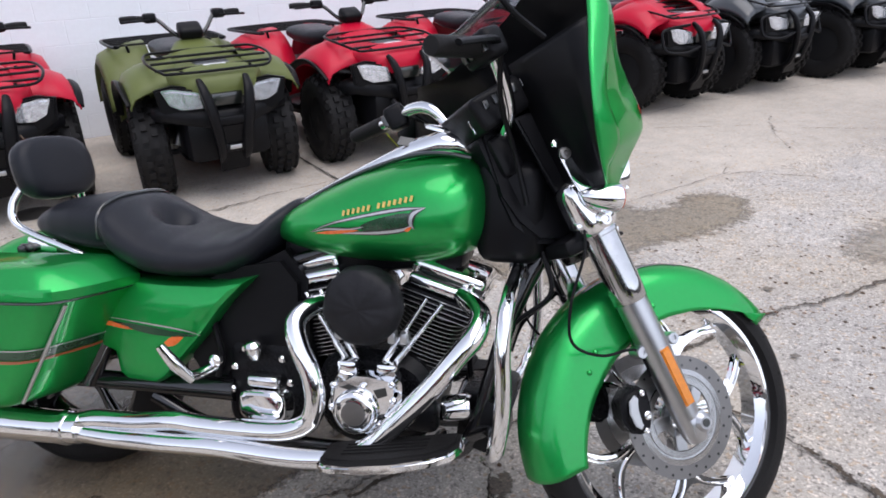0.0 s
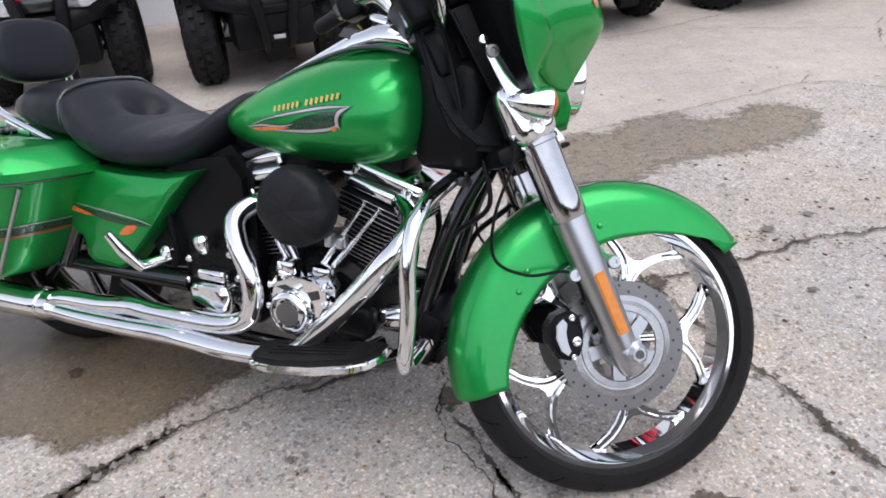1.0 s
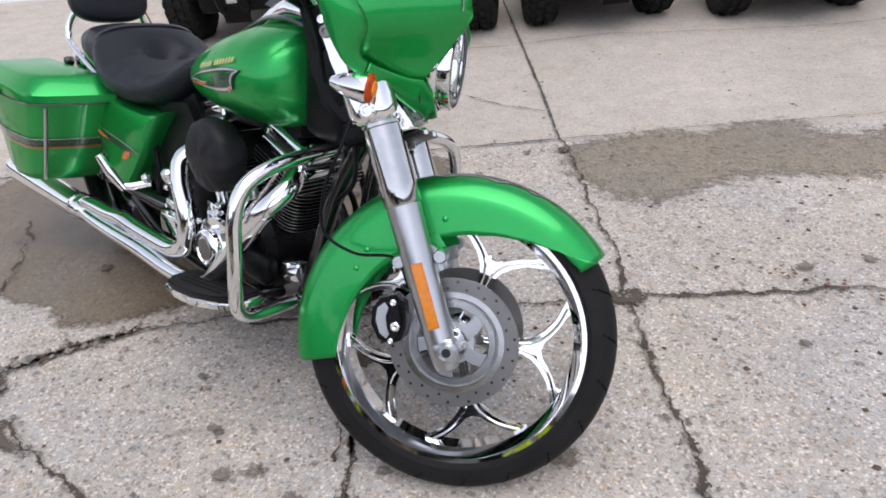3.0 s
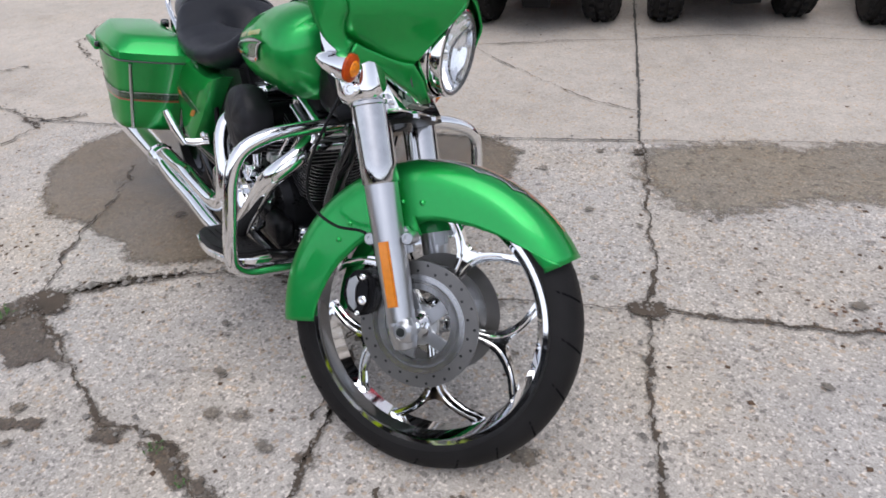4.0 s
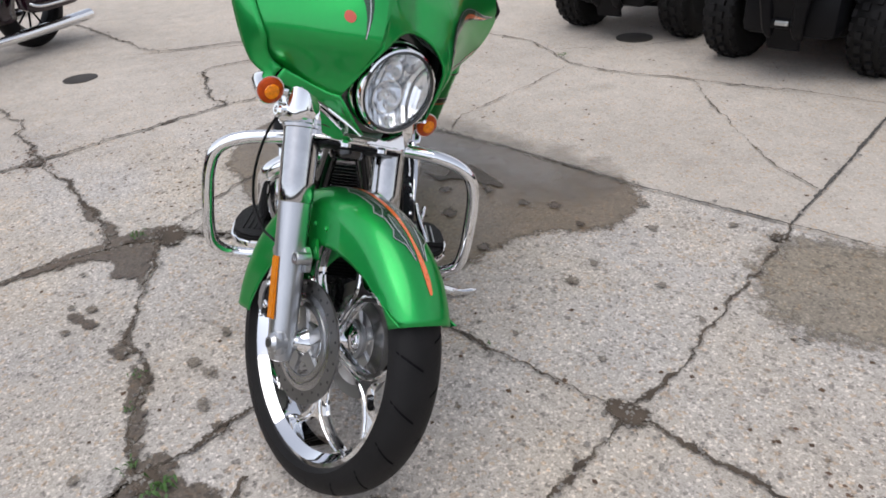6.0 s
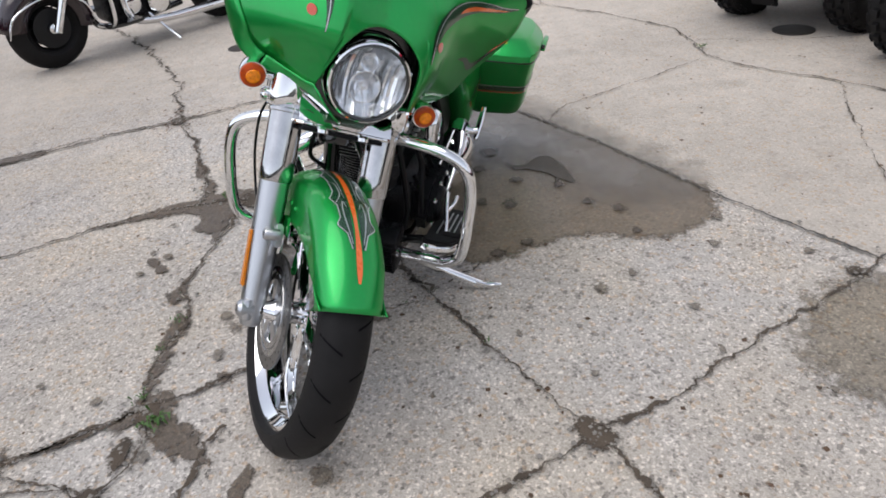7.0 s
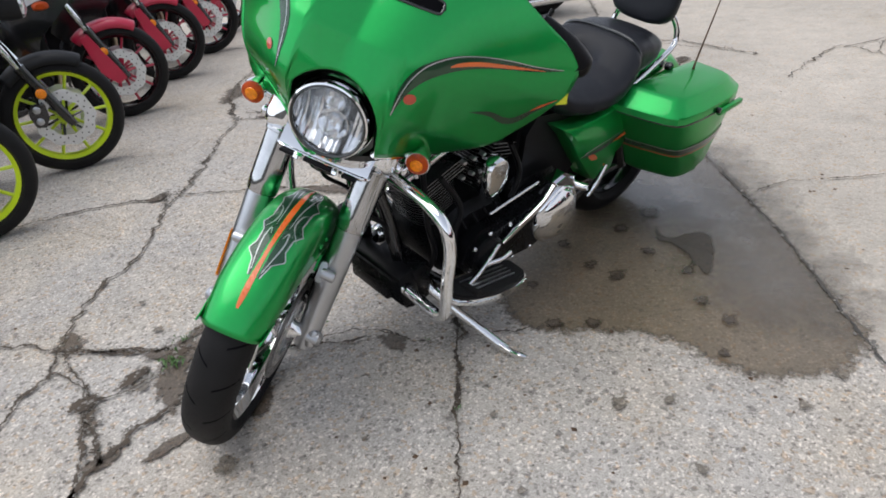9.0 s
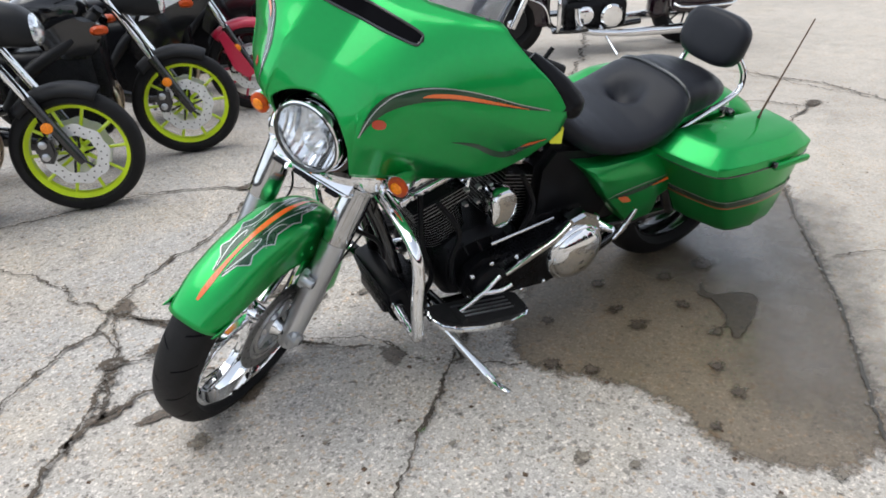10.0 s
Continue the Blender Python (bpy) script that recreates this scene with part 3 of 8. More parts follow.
crack([(-4.99, -3.16), (-3.36, -2.16), (-2.29, -1.57), (-1.84, -1.27), (-1.42, -0.81), (-1.01, -0.53), (-0.54, -0.23), (-0.29, -0.10)], 0.02, 0.03)
crack([(-1.42, -0.81), (-1.52, -0.61), (-1.86, -0.03), (-1.94, 0.24)], 0.022, 0.03)
crack([(-3.88, 2.61), (-4.0, 2.36), (-3.19, 2.17)], 0.012, 0.04)
crack([(-1.37, 2.28), (-1.58, 2.43), (-1.82, 2.84), (-2.1, 3.28)], 0.007, 0.02)
# broken corners where cracks meet
for cx, cy, r, s in [(0.70, 2.08, 0.042, 1.2), (-0.81, 0.92, 0.055, 1.5), (0.62, 0.87, 0.03, 1.6), (0.77, 0.84, 0.026, 1.5), (0.47, 0.9, 0.03, 1.3), (-0.36, -0.24, 0.035, 1.8), (-3.44, 1.47, 0.05, 1.4), (-1.94, 0.24, 0.04, 1.5), (0.13, 3.0, 0.02, 1.2)]:
    ring = [(cx + r * s * math.cos(a) * (0.6 + 0.8 * random.random()), cy + r * math.sin(a) * (0.6 + 0.8 * random.random())) for a in np.linspace(0, 2 * math.pi, 9, endpoint=False)]
    sheet("broken_slab_corner", ring, 0.0105 + 0.0002 * cx, SOIL, "crumbled slab corner filled with dark soil", "crack", 0.01, 6, r * 0.4)
    crumbs += [(Vector((cx + random.gauss(0, r), cy + random.gauss(0, r), 0)), random.uniform(0.003, 0.009)) for k in range(14)]

# round oil and gum stains
DRY_SPOTS = [(0.09, 2.22, 20), (0.02, 2.34, 16), (-0.28, 2.72, 16), (0.75, 1.41, 26), (0.23, 2.47, 16), (0.43, 2.48, 10), (0.48, 2.12, 12), (0.28, 1.94, 9), (0.62, 2.69, 9), (0.25, 1.03, 20), (0.11, 1.05, 22), (0.05, 1.01, 20),
             (0.41, 0.72, 12), (0.64, 0.94, 16), (0.39, 1.19, 14), (0.32, 0.52, 11), (-0.64, 0.62, 10), (-0.42, 0.61, 13), (-0.38, 0.68, 14), (-0.27, 0.61, 14), (-0.25, 1.24, 15), (-0.07, 1.11, 15), (1.15, 2.46, 20), (1.32, 2.58, 15), (1.19, 2.07, 12), (-0.11, 2.65, 16), (-0.01, 2.92, 14), (0.51, 1.68, 8)]
WET_SPOTS = [(-0.57, 1.89, 24), (-0.54, 2.0, 28), (-0.88, 1.9, 22), (-0.49, 2.3, 20), (-0.42, 2.4, 22), (-0.66, 2.21, 20), (-0.24, 2.42, 14), (-0.75, 2.05, 22), (-0.23, 2.03, 20), (-0.17, 1.92, 22), (-1.06, 1.96, 34), (-0.36, 1.76, 18), (-0.68, 1.74, 20), (-1.0, 1.5, 20)]
for spots, soak, words in ((DRY_SPOTS, STAIN, "small grey-brown stain on the concrete"), (WET_SPOTS, WET_SPOT, "dark oily spot on the wet concrete")):
    for sx, sy, sr in spots:
        sr *= 0.001
        ring = [(sx + sr * 1.25 * math.cos(a) * random.uniform(0.6, 1.25), sy + sr * math.sin(a) * random.uniform(0.6, 1.25)) for a in np.linspace(0, 2 * math.pi, 9, endpoint=False)]
        sheet("oil_stain", ring, 0.0102 + 0.0008 * random.random(), soak, words, "stain", 0.003, 4, sr * 0.45)
tagged(part("drain_cover", lathe([(0.001, 0.004), (0.11, 0.004), (0.125, 0.002), (0.125, -0.01)], 24, at(-2.48, 3.98, 0.003)), IRON), "small round dark iron cover set in the concrete", "drain cover")
tagged(part("drain_cover", lathe([(0.001, 0.004), (0.10, 0.004), (0.115, 0.002), (0.115, -0.01)], 24, at(-3.54, 0.26, 0.003)), IRON), "small round dark iron cover set in the concrete", "drain cover")


def grains(name, spots, material, label, category, squash=0.6):
    """Loose crumbs: many small tilted tetra-like chips joined in one object."""
    verts, faces = [], []
    for p, r in spots:
        b = len(verts)
        turn = random.random() * 6.28
        for k in range(4):
            a = turn + k * 1.57
            rr = r * random.uniform(0.6, 1.2)
            verts.append((p.x + rr * math.cos(a), p.y + rr * math.sin(a), p.z + 0.001 + r * squash * random.uniform(0.1, 0.5)))
        verts.append((p.x, p.y, p.z + 0.001 + r * squash * 1.3))
        verts.append((p.x, p.y, p.z))
        for k in range(4):
            faces += [(b + k, b + (k + 1) % 4, b + 4), (b + (k + 1) % 4, b + k, b + 5)]
    me = bpy.data.meshes.new(name)
    me.from_pydata(verts, [], faces)
    me.materials.append(material)
    return tagged(new(name, me), label, category, kind="stuff")


grains("crack_crumbs", [(Vector((p.x, p.y, 0.008)), r) for p, r in crumbs], PEBBLE, "crumbs of concrete and grit in the cracks", "grit")
loose = [(Vector((random.uniform(-3.5, 3.5), random.uniform(-0.8, 5.2), 0.0)), random.uniform(0.0015, 0.005)) for k in range(1500)]
grains("grit", loose, PEBBLE, "scattered grit lying on the concrete", "grit")
bits = [(Vector((random.uniform(-3, 3.2), random.uniform(-0.6, 4.8), 0.0)), random.uniform(0.003, 0.011)) for k in range(520)]
bits += [(Vector((random.gauss(1.6, 0.7), random.gauss(3.0, 0.6), 0.0)), random.uniform(0.004, 0.013)) for k in range(160)]
bits += [(Vector((random.gauss(-1.7, 0.5), random.gauss(0.9, 0.3), 0.0)), random.uniform(0.004, 0.012)) for k in range(120)]
grains("leaf_bits", bits, DEBRIS, "dry brown leaf bits scattered on the concrete", "debris", 0.25)
rusty = [(Vector((1.26 + random.gauss(0, 0.2), 2.38 + random.gauss(0, 0.03) , 0.012)), random.uniform(0.004, 0.01)) for k in range(40)]
rusty += [(Vector((-1.94 + random.gauss(0, 0.12), 0.24 + random.gauss(0, 0.1), 0.012)), random.uniform(0.004, 0.012)) for k in range(60)]
grains("leaf_litter", rusty, RUST, "reddish leaf litter caught in the cracks", "debris", 0.3)


def weed(x, y, size, blades):
    verts, faces = [], []
    for k in range(blades):
        a, out, h = random.random() * 6.28, random.uniform(0.3, 1) * size, random.uniform(0.25, 0.7) * size
        bx, by = x + random.gauss(0, size * 0.5), y + random.gauss(0, size * 0.5)
        d = Vector((math.cos(a), math.sin(a), 0))
        s = Vector((-d.y, d.x, 0)) * size * 0.13
        root, mid, tip = Vector((bx, by, 0.012)), Vector((bx, by, 0.012)) + d * out * 0.5 + Vector((0, 0, h)), Vector((bx, by, 0.012)) + d * out + Vector((0, 0, h * 0.6))
        b = len(verts)
        verts += [root, mid + s, tip, mid - s]
        faces += [(b, b + 1, b + 2, b + 3)]
    me = bpy.data.meshes.new("weed")
    me.from_pydata([tuple(v) for v in verts], [], faces)
    me.materials.append(WEED)
    return tagged(new("weed", me), "small green weed growing in a crack", "weed", "weeds in the cracks", kind="stuff")


for wx, wy, ws, wb in [(0.52, 0.93, 0.035, 26), (0.42, 0.86, 0.022, 16), (0.05, 0.85, 0.02, 16), (0.2, 0.84, 0.018, 12), (-0.86, 0.8, 0.03, 20), (0.30, 1.85, 0.014, 8), (0.07, 1.6, 0.012, 6), (-2.3, 3.35, 0.03, 20), (0.13, 1.24, 0.014, 8)]:
    weed(wx, wy, ws, wb)

# painted block wall behind the quads
WALL = at(-2.94, 5.95, 0, 0, 0, 29.5)
wall = empty("wall_north", WALL, "white painted concrete block wall behind the quads", "wall", kind="structure")
part("wall_core", box((3.5, 0.1055, 1.7), (24, 0.2, 3.4)), MORTAR, wall, "white painted mortar bed", smooth=False)
tile = box((0, 0, 0), (0.393, 0.03, 0.189), 0.003, seg=1)
tile_me = bpy.data.meshes.new("block")
tile.to_mesh(tile_me)
tile.free()
tile_me.materials.append(BLOCK)
for row in range(9):
    for k in range(30):
        bl = new("block", tile_me)
        bl.parent = wall
        bl.location = (-6.2 + 0.396 * k + (0.198 if row % 2 else 0), 0.0185, 0.1 + 0.192 * row)
bm = bmesh.new()
for row in range(9, 17):
    for k in range(30):
        box((-6.2 + 0.396 * k + (0.198 if row % 2 else 0), 0.0185, 0.1 + 0.192 * row), (0.393, 0.03, 0.189), 0.0, bm)
for row in range(17):
    for k in list(range(-5, 0)) + list(range(30, 53)):
        box((-6.2 + 0.396 * k + (0.198 if row % 2 else 0), 0.0185, 0.1 + 0.192 * row), (0.393, 0.03, 0.189), 0.0, bm)
ob = part("blocks", bm, BLOCK, wall, smooth=False)
ob["kind"] = "stuff"


# ---- the green touring motorcycle ----
bike = empty("motorcycle", at(-0.002, 1.434, 0, -12.5, 0, -14), "bright green touring motorcycle leaning on its side stand, bars turned", "motorcycle")
# front end, turned on the raked steering head: forward, left and up columns
FORK = Matrix(((0.7254, -0.5091, -0.4633, 0.498), (0.5748, 0.8183, 0.0007, 0.009), (0.3787, -0.2668, 0.8862, 0.318), (0, 0, 0, 1)))
ACROSS = Matrix.Rotation(radians(-90), 4, "X")  # z to +y


def tyre_profile(R, w, depth, n=14):
    """Half-round tyre section (radius, across), closed."""
    out = [(R - depth, -w * 0.62)]
    for a in np.linspace(-90, 90, n):
        s, c = math.sin(radians(a)), math.cos(radians(a))
        out.append((R - depth * 0.8 * (1 - c ** 0.8), w * math.copysign(abs(s) ** 0.9, s)))
    out.append((R - depth, w * 0.62))
    return out


def rim_profile(r, w):
    return [(r + 0.006, -w), (r - 0.012, -w), (r - 0.016, -w * 0.86), (r - 0.03, -w * 0.5), (r - 0.032, w * 0.5), (r - 0.016, w * 0.86), (r - 0.012, w), (r + 0.006, w), (r, w * 0.9), (r - 0.012, w * 0.5), (r - 0.012, -w * 0.5), (r, -w * 0.9)]


def tread(R, w, depth, count, bm=None, width=0.006):
    """Slanted tread grooves of a road tyre, left and right in turn."""
    bm = bm or bmesh.new()
    for k in range(count):
        for s in (-1, 1):
            a0 = 2 * math.pi * (k + (0.5 if s > 0 else 0)) / count
            rows = []
            for q in np.linspace(0.12, 0.8, 5):
                sn = math.sin(q * math.pi / 2)
                rr = R - depth * 0.8 * (1 - math.cos(q * math.pi / 2) ** 0.8) + 0.0006
                a = a0 + q * 0.16
                rows.append([Vector(((rr) * math.cos(a + e), s * w * sn ** 0.9, rr * math.sin(a + e))) for e in (-width / R, width / R)])
            rings(bm, rows, closed=False, caps=False)
    return bm


# front wheel
fw = part("front_wheel", lathe([(0.02, -0.1), (0.024, -0.085), (0.036, -0.07), (0.04, -0.05), (0.028, -0.03), (0.028, 0.03), (0.04, 0.05), (0.036, 0.07), (0.024, 0.085), (0.02, 0.1)], 32, ACROSS), CHROME, bike, "tall chrome custom front wheel with split spokes", FORK)
part("tyre", lathe(tyre_profile(0.347, 0.06, 0.07), 96, ACROSS, loop=True), RUBBER, fw, "low-profile black road tyre")
part("tread_groove", tread(0.347, 0.06, 0.07, 20, width=0.0026), GROOVE, fw, "black tread grooves")["kind"] = "stuff"
part("rim", lathe(rim_profile(0.284, 0.045), 96, ACROSS, loop=True), CHROME, fw, "polished chrome rim")


def polar(r, deg):
    return (r * math.cos(radians(deg)), r * math.sin(radians(deg)))


def split_spoke(turn):
    """A forked flat spoke with bevelled edges: one broad stem that parts into two curved arms, each with a raised ridge."""
    m = Matrix.Rotation(-turn, 4, "Y")
    upper = [(0.036, 24), (0.07, 9), (0.115, 5.2), (0.15, 4.8), (0.172, 7.2), (0.197, 12), (0.222, 17.6), (0.243, 23.5), (0.258, 29.5), (0.267, 31)]
    crotch = [(0.267, 23.5), (0.256, 22), (0.243, 18.8), (0.227, 14.6), (0.21, 10), (0.193, 5.4), (0.184, 2.2)]
    half = [polar(r, a) for r, a in upper + crotch]
    bm = plate(half + [(0.182, 0.0)] + [(x, -y) for x, y in half[::-1]], 0.021, 0.0045, m @ SIDE, seg=2)
    for s in (-1, 1):
        for y in (-0.0105, 0.0105):
            line = [(0.06, 4), (0.12, 2.4), (0.16, 3.6), (0.19, 8), (0.222, 15.6), (0.25, 23.5)]
            tube([m @ Vector((polar(r, s * a)[0], y, polar(r, s * a)[1])) for r, a in line], [0.0025, 0.0034, 0.0034, 0.003, 0.003, 0.0026], 6, 4, bm)
    return bm


for k in range(5):
    part("spoke", split_spoke(radians(49 + 72 * k)), CHROME, fw)


def disc_holes(bm, r_list, count, y, hole=0.0034):
    for k in range(count):
        for i, r in enumerate(r_list):
            a = 2 * math.pi * (k + i * 0.5) / count
            lathe([(0.0005, 0), (hole, 0), (hole, 0.0006), (0.0005, 0.0006)], 8, Matrix.Translation((r * math.cos(a), y, r * math.sin(a))) @ Matrix.Rotation(radians(90), 4, "X"), bm)
    return bm


for s in (-1, 1):
    d = part("brake_disc", lathe([(0.106, s * 0.074 - 0.0025), (0.141, s * 0.074 - 0.0025), (0.141, s * 0.074 + 0.0025), (0.106, s * 0.074 + 0.0025)], 64, ACROSS, loop=True), STEEL, fw, "drilled steel brake disc")
    dr = part("drilling", disc_holes(bmesh.new(), (0.118, 0.132), 18, s * 0.0772 if s > 0 else -0.0766), INK, fw, "dark drilled holes")
    dr["kind"] = "stuff"
    part("disc_carrier", lathe([(0.076, s * 0.07 - 0.004), (0.110, s * 0.073 - 0.003), (0.110, s * 0.0765), (0.098, s * 0.0775), (0.096, s * 0.0735), (0.093, s * 0.0735), (0.091, s * 0.078), (0.078, s * 0.078)], 56, ACROSS, loop=True), CARRIER, fw, "bare metal disc carrier")
    for k in range(5):
        a = radians(20 + 72 * k)
        arm = [polar(r, d) for r, d in [(0.034, 30), (0.05, 17), (0.064, 14), (0.08, 20), (0.08, -4), (0.066, -8), (0.05, -14), (0.034, -30)]]
        part("carrier_spoke", plate(arm, 0.01, 0.003, Matrix.Translation((0, s * 0.073, 0)) @ Matrix.Rotation(-a, 4, "Y") @ SIDE), SATIN, fw)
    part("hub_flange", lathe([(0.014, s * 0.066 - 0.008), (0.046, s * 0.066 - 0.008), (0.048, s * 0.066), (0.042, s * 0.066 + 0.01), (0.014, s * 0.066 + 0.012)], 32, ACROSS, loop=True), ALU, fw)
part("axle", lathe([(0.002, -0.158), (0.012, -0.158), (0.013, -0.15), (0.013, 0.15), (0.012, 0.158), (0.002, 0.158)], 20, ACROSS), CHROME, fw, "chrome axle with a socket end")

# front fender: a deep wrapped skirt
RIN = ([15.0, 19, 30, 45, 60, 78, 100, 130, 155, 172, 182], [0.352, 0.325, 0.287, 0.258, 0.238, 0.226, 0.214, 0.222, 0.242, 0.262, 0.272])


def fender_at(deg, q, lift=0.0):
    """A point of the fender: angle along it, q from -1 (right hem) over the crown (0) to 1 (left hem)."""
    rin = np.interp(deg, *RIN)
    R = float(np.interp(deg, [15, 40, 65, 110, 140, 182], [0.368, 0.362, 0.358, 0.358, 0.364, 0.372]))
    hw = 0.079 - 0.008 * max(0, (32 - deg) / 17)
    s = abs(q)
    turn = min(1, s / 0.62) * math.pi / 2
    across = hw * math.sin(turn) ** 0.85
    r = R - 0.062 * (1 - math.cos(turn) ** 1.0) ** 1.1
    if s > 0.62:
        r = r + (rin - r) * (s - 0.62) / 0.38
        across += 0.002 * (s - 0.62)
    r, across = r + lift * math.cos(turn), across + lift * math.sin(turn)
    a = radians(deg)
    return Vector((r * math.cos(a), math.copysign(across, q), r * math.sin(a)))


bm = rings(bmesh.new(), [[fender_at(d, q) for q in np.linspace(-1, 1, 31)] for d in np.linspace(15.5, 174, 70)], closed=False, caps=False)
fender = part("front_fender", bm, GREEN, bike, "deep green front fender with painted flames", FORK)
so = fender.modifiers.new("thickness", "SOLIDIFY")
so.thickness, so.offset = 0.003, -1


def on_fender(deg, l):
    """Places a stripe on the crown: degrees along, metres across."""
    turn = math.asin(min(1, abs(l) / 0.079) ** (1 / 0.85))
    return fender_at(deg, math.copysign(turn / (math.pi / 2) * 0.62, l), 0.0008)


for s in (-1, 1):
    def put(a, b, s=s):
        return on_fender(a * 100, s * b if s > 0 else -0.0085 - 0.85 * (b - 0.0085))
    edge = [(0.36, 0.012), (0.43, 0.024), (0.465, 0.046), (0.50, 0.036), (0.56, 0.038), (0.60, 0.051), (0.64, 0.039), (0.74, 0.041), (0.78, 0.048), (0.82, 0.033), (0.9, 0.033), (1.02, 0.018)]
    bm = rings(bmesh.new(), [[put(a, 0.0085 + (max(b, 0.0095) - 0.0085) * k) for k in np.linspace(0, 1, 6)] for a, b in [(x, float(np.interp(x, [e[0] for e in edge], [e[1] for e in edge]))) for x in np.linspace(0.37, 1.0, 90)]], closed=False, caps=False)
    part("flame", bm, DARK_GREEN, fender, "dark green flame with silver outline")
    rim = [(a, b, 0.0015) for a, b in [(x, float(np.interp(x, [e[0] for e in edge], [e[1] for e in edge]))) for x in np.linspace(0.37, 1.0, 64)]]
    for line in (rim,
                 [(0.39, 0.012, 0.0008), (0.47, 0.022, 0.0016), (0.53, 0.026, 0.0016), (0.58, 0.022, 0.0014), (0.55, 0.015, 0.0008)],
                 [(0.56, 0.045, 0.0006), (0.62, 0.024, 0.0015), (0.69, 0.026, 0.0015), (0.72, 0.04, 0.0006)],
                 [(0.60, 0.016, 0.0006), (0.70, 0.018, 0.0014), (0.80, 0.024, 0.0014), (0.90, 0.03, 0.0006)],
                 [(0.80, 0.014, 0.0006), (0.9, 0.017, 0.0012), (0.99, 0.018, 0.0006)]):
        part("pinstripe", ribbon(line, lambda a, b, s=s: Vector(put(a, b)) + Vector((0.0007, s * 0.0003, 0.0007)), 2 if line is rim else 6), SILVER, fender)
part("centre_stripe", ribbon([(0.25, 0, 0.003), (0.29, 0, 0.0062), (0.36, 0, 0.0064), (0.46, 0, 0.0042), (0.6, 0, 0.0062), (0.75, 0, 0.0062), (0.95, 0, 0.0038), (1.05, 0, 0.0005)], lambda a, b: on_fender(a * 100, b) + Vector((0, 0, 0.0006))), ORANGE, fender, "orange centre stripe")
for s in (-1, 1):
    for deg, rr in [(78, 0.265), (88, 0.268), (118, 0.27), (128, 0.262)]:
        part("rivet", lathe([(0.0065, 0), (0.006, 0.003), (0.003, 0.005), (0.0005, 0.0055)], 10, Matrix.Translation((rr * math.cos(radians(deg)), s * 0.079, rr * math.sin(radians(deg)))) @ Matrix.Rotation(radians(-90 * s), 4, "X")), GREEN, fender)
    bm = plate([(-0.045, 0.19), (0.045, 0.19), (0.035, 0.235), (-0.035, 0.235)], 0.006, 0.002, Matrix.Translation((0, s * 0.084, 0)) @ SIDE)
    part("fender_bracket", bm, GREEN, fender)

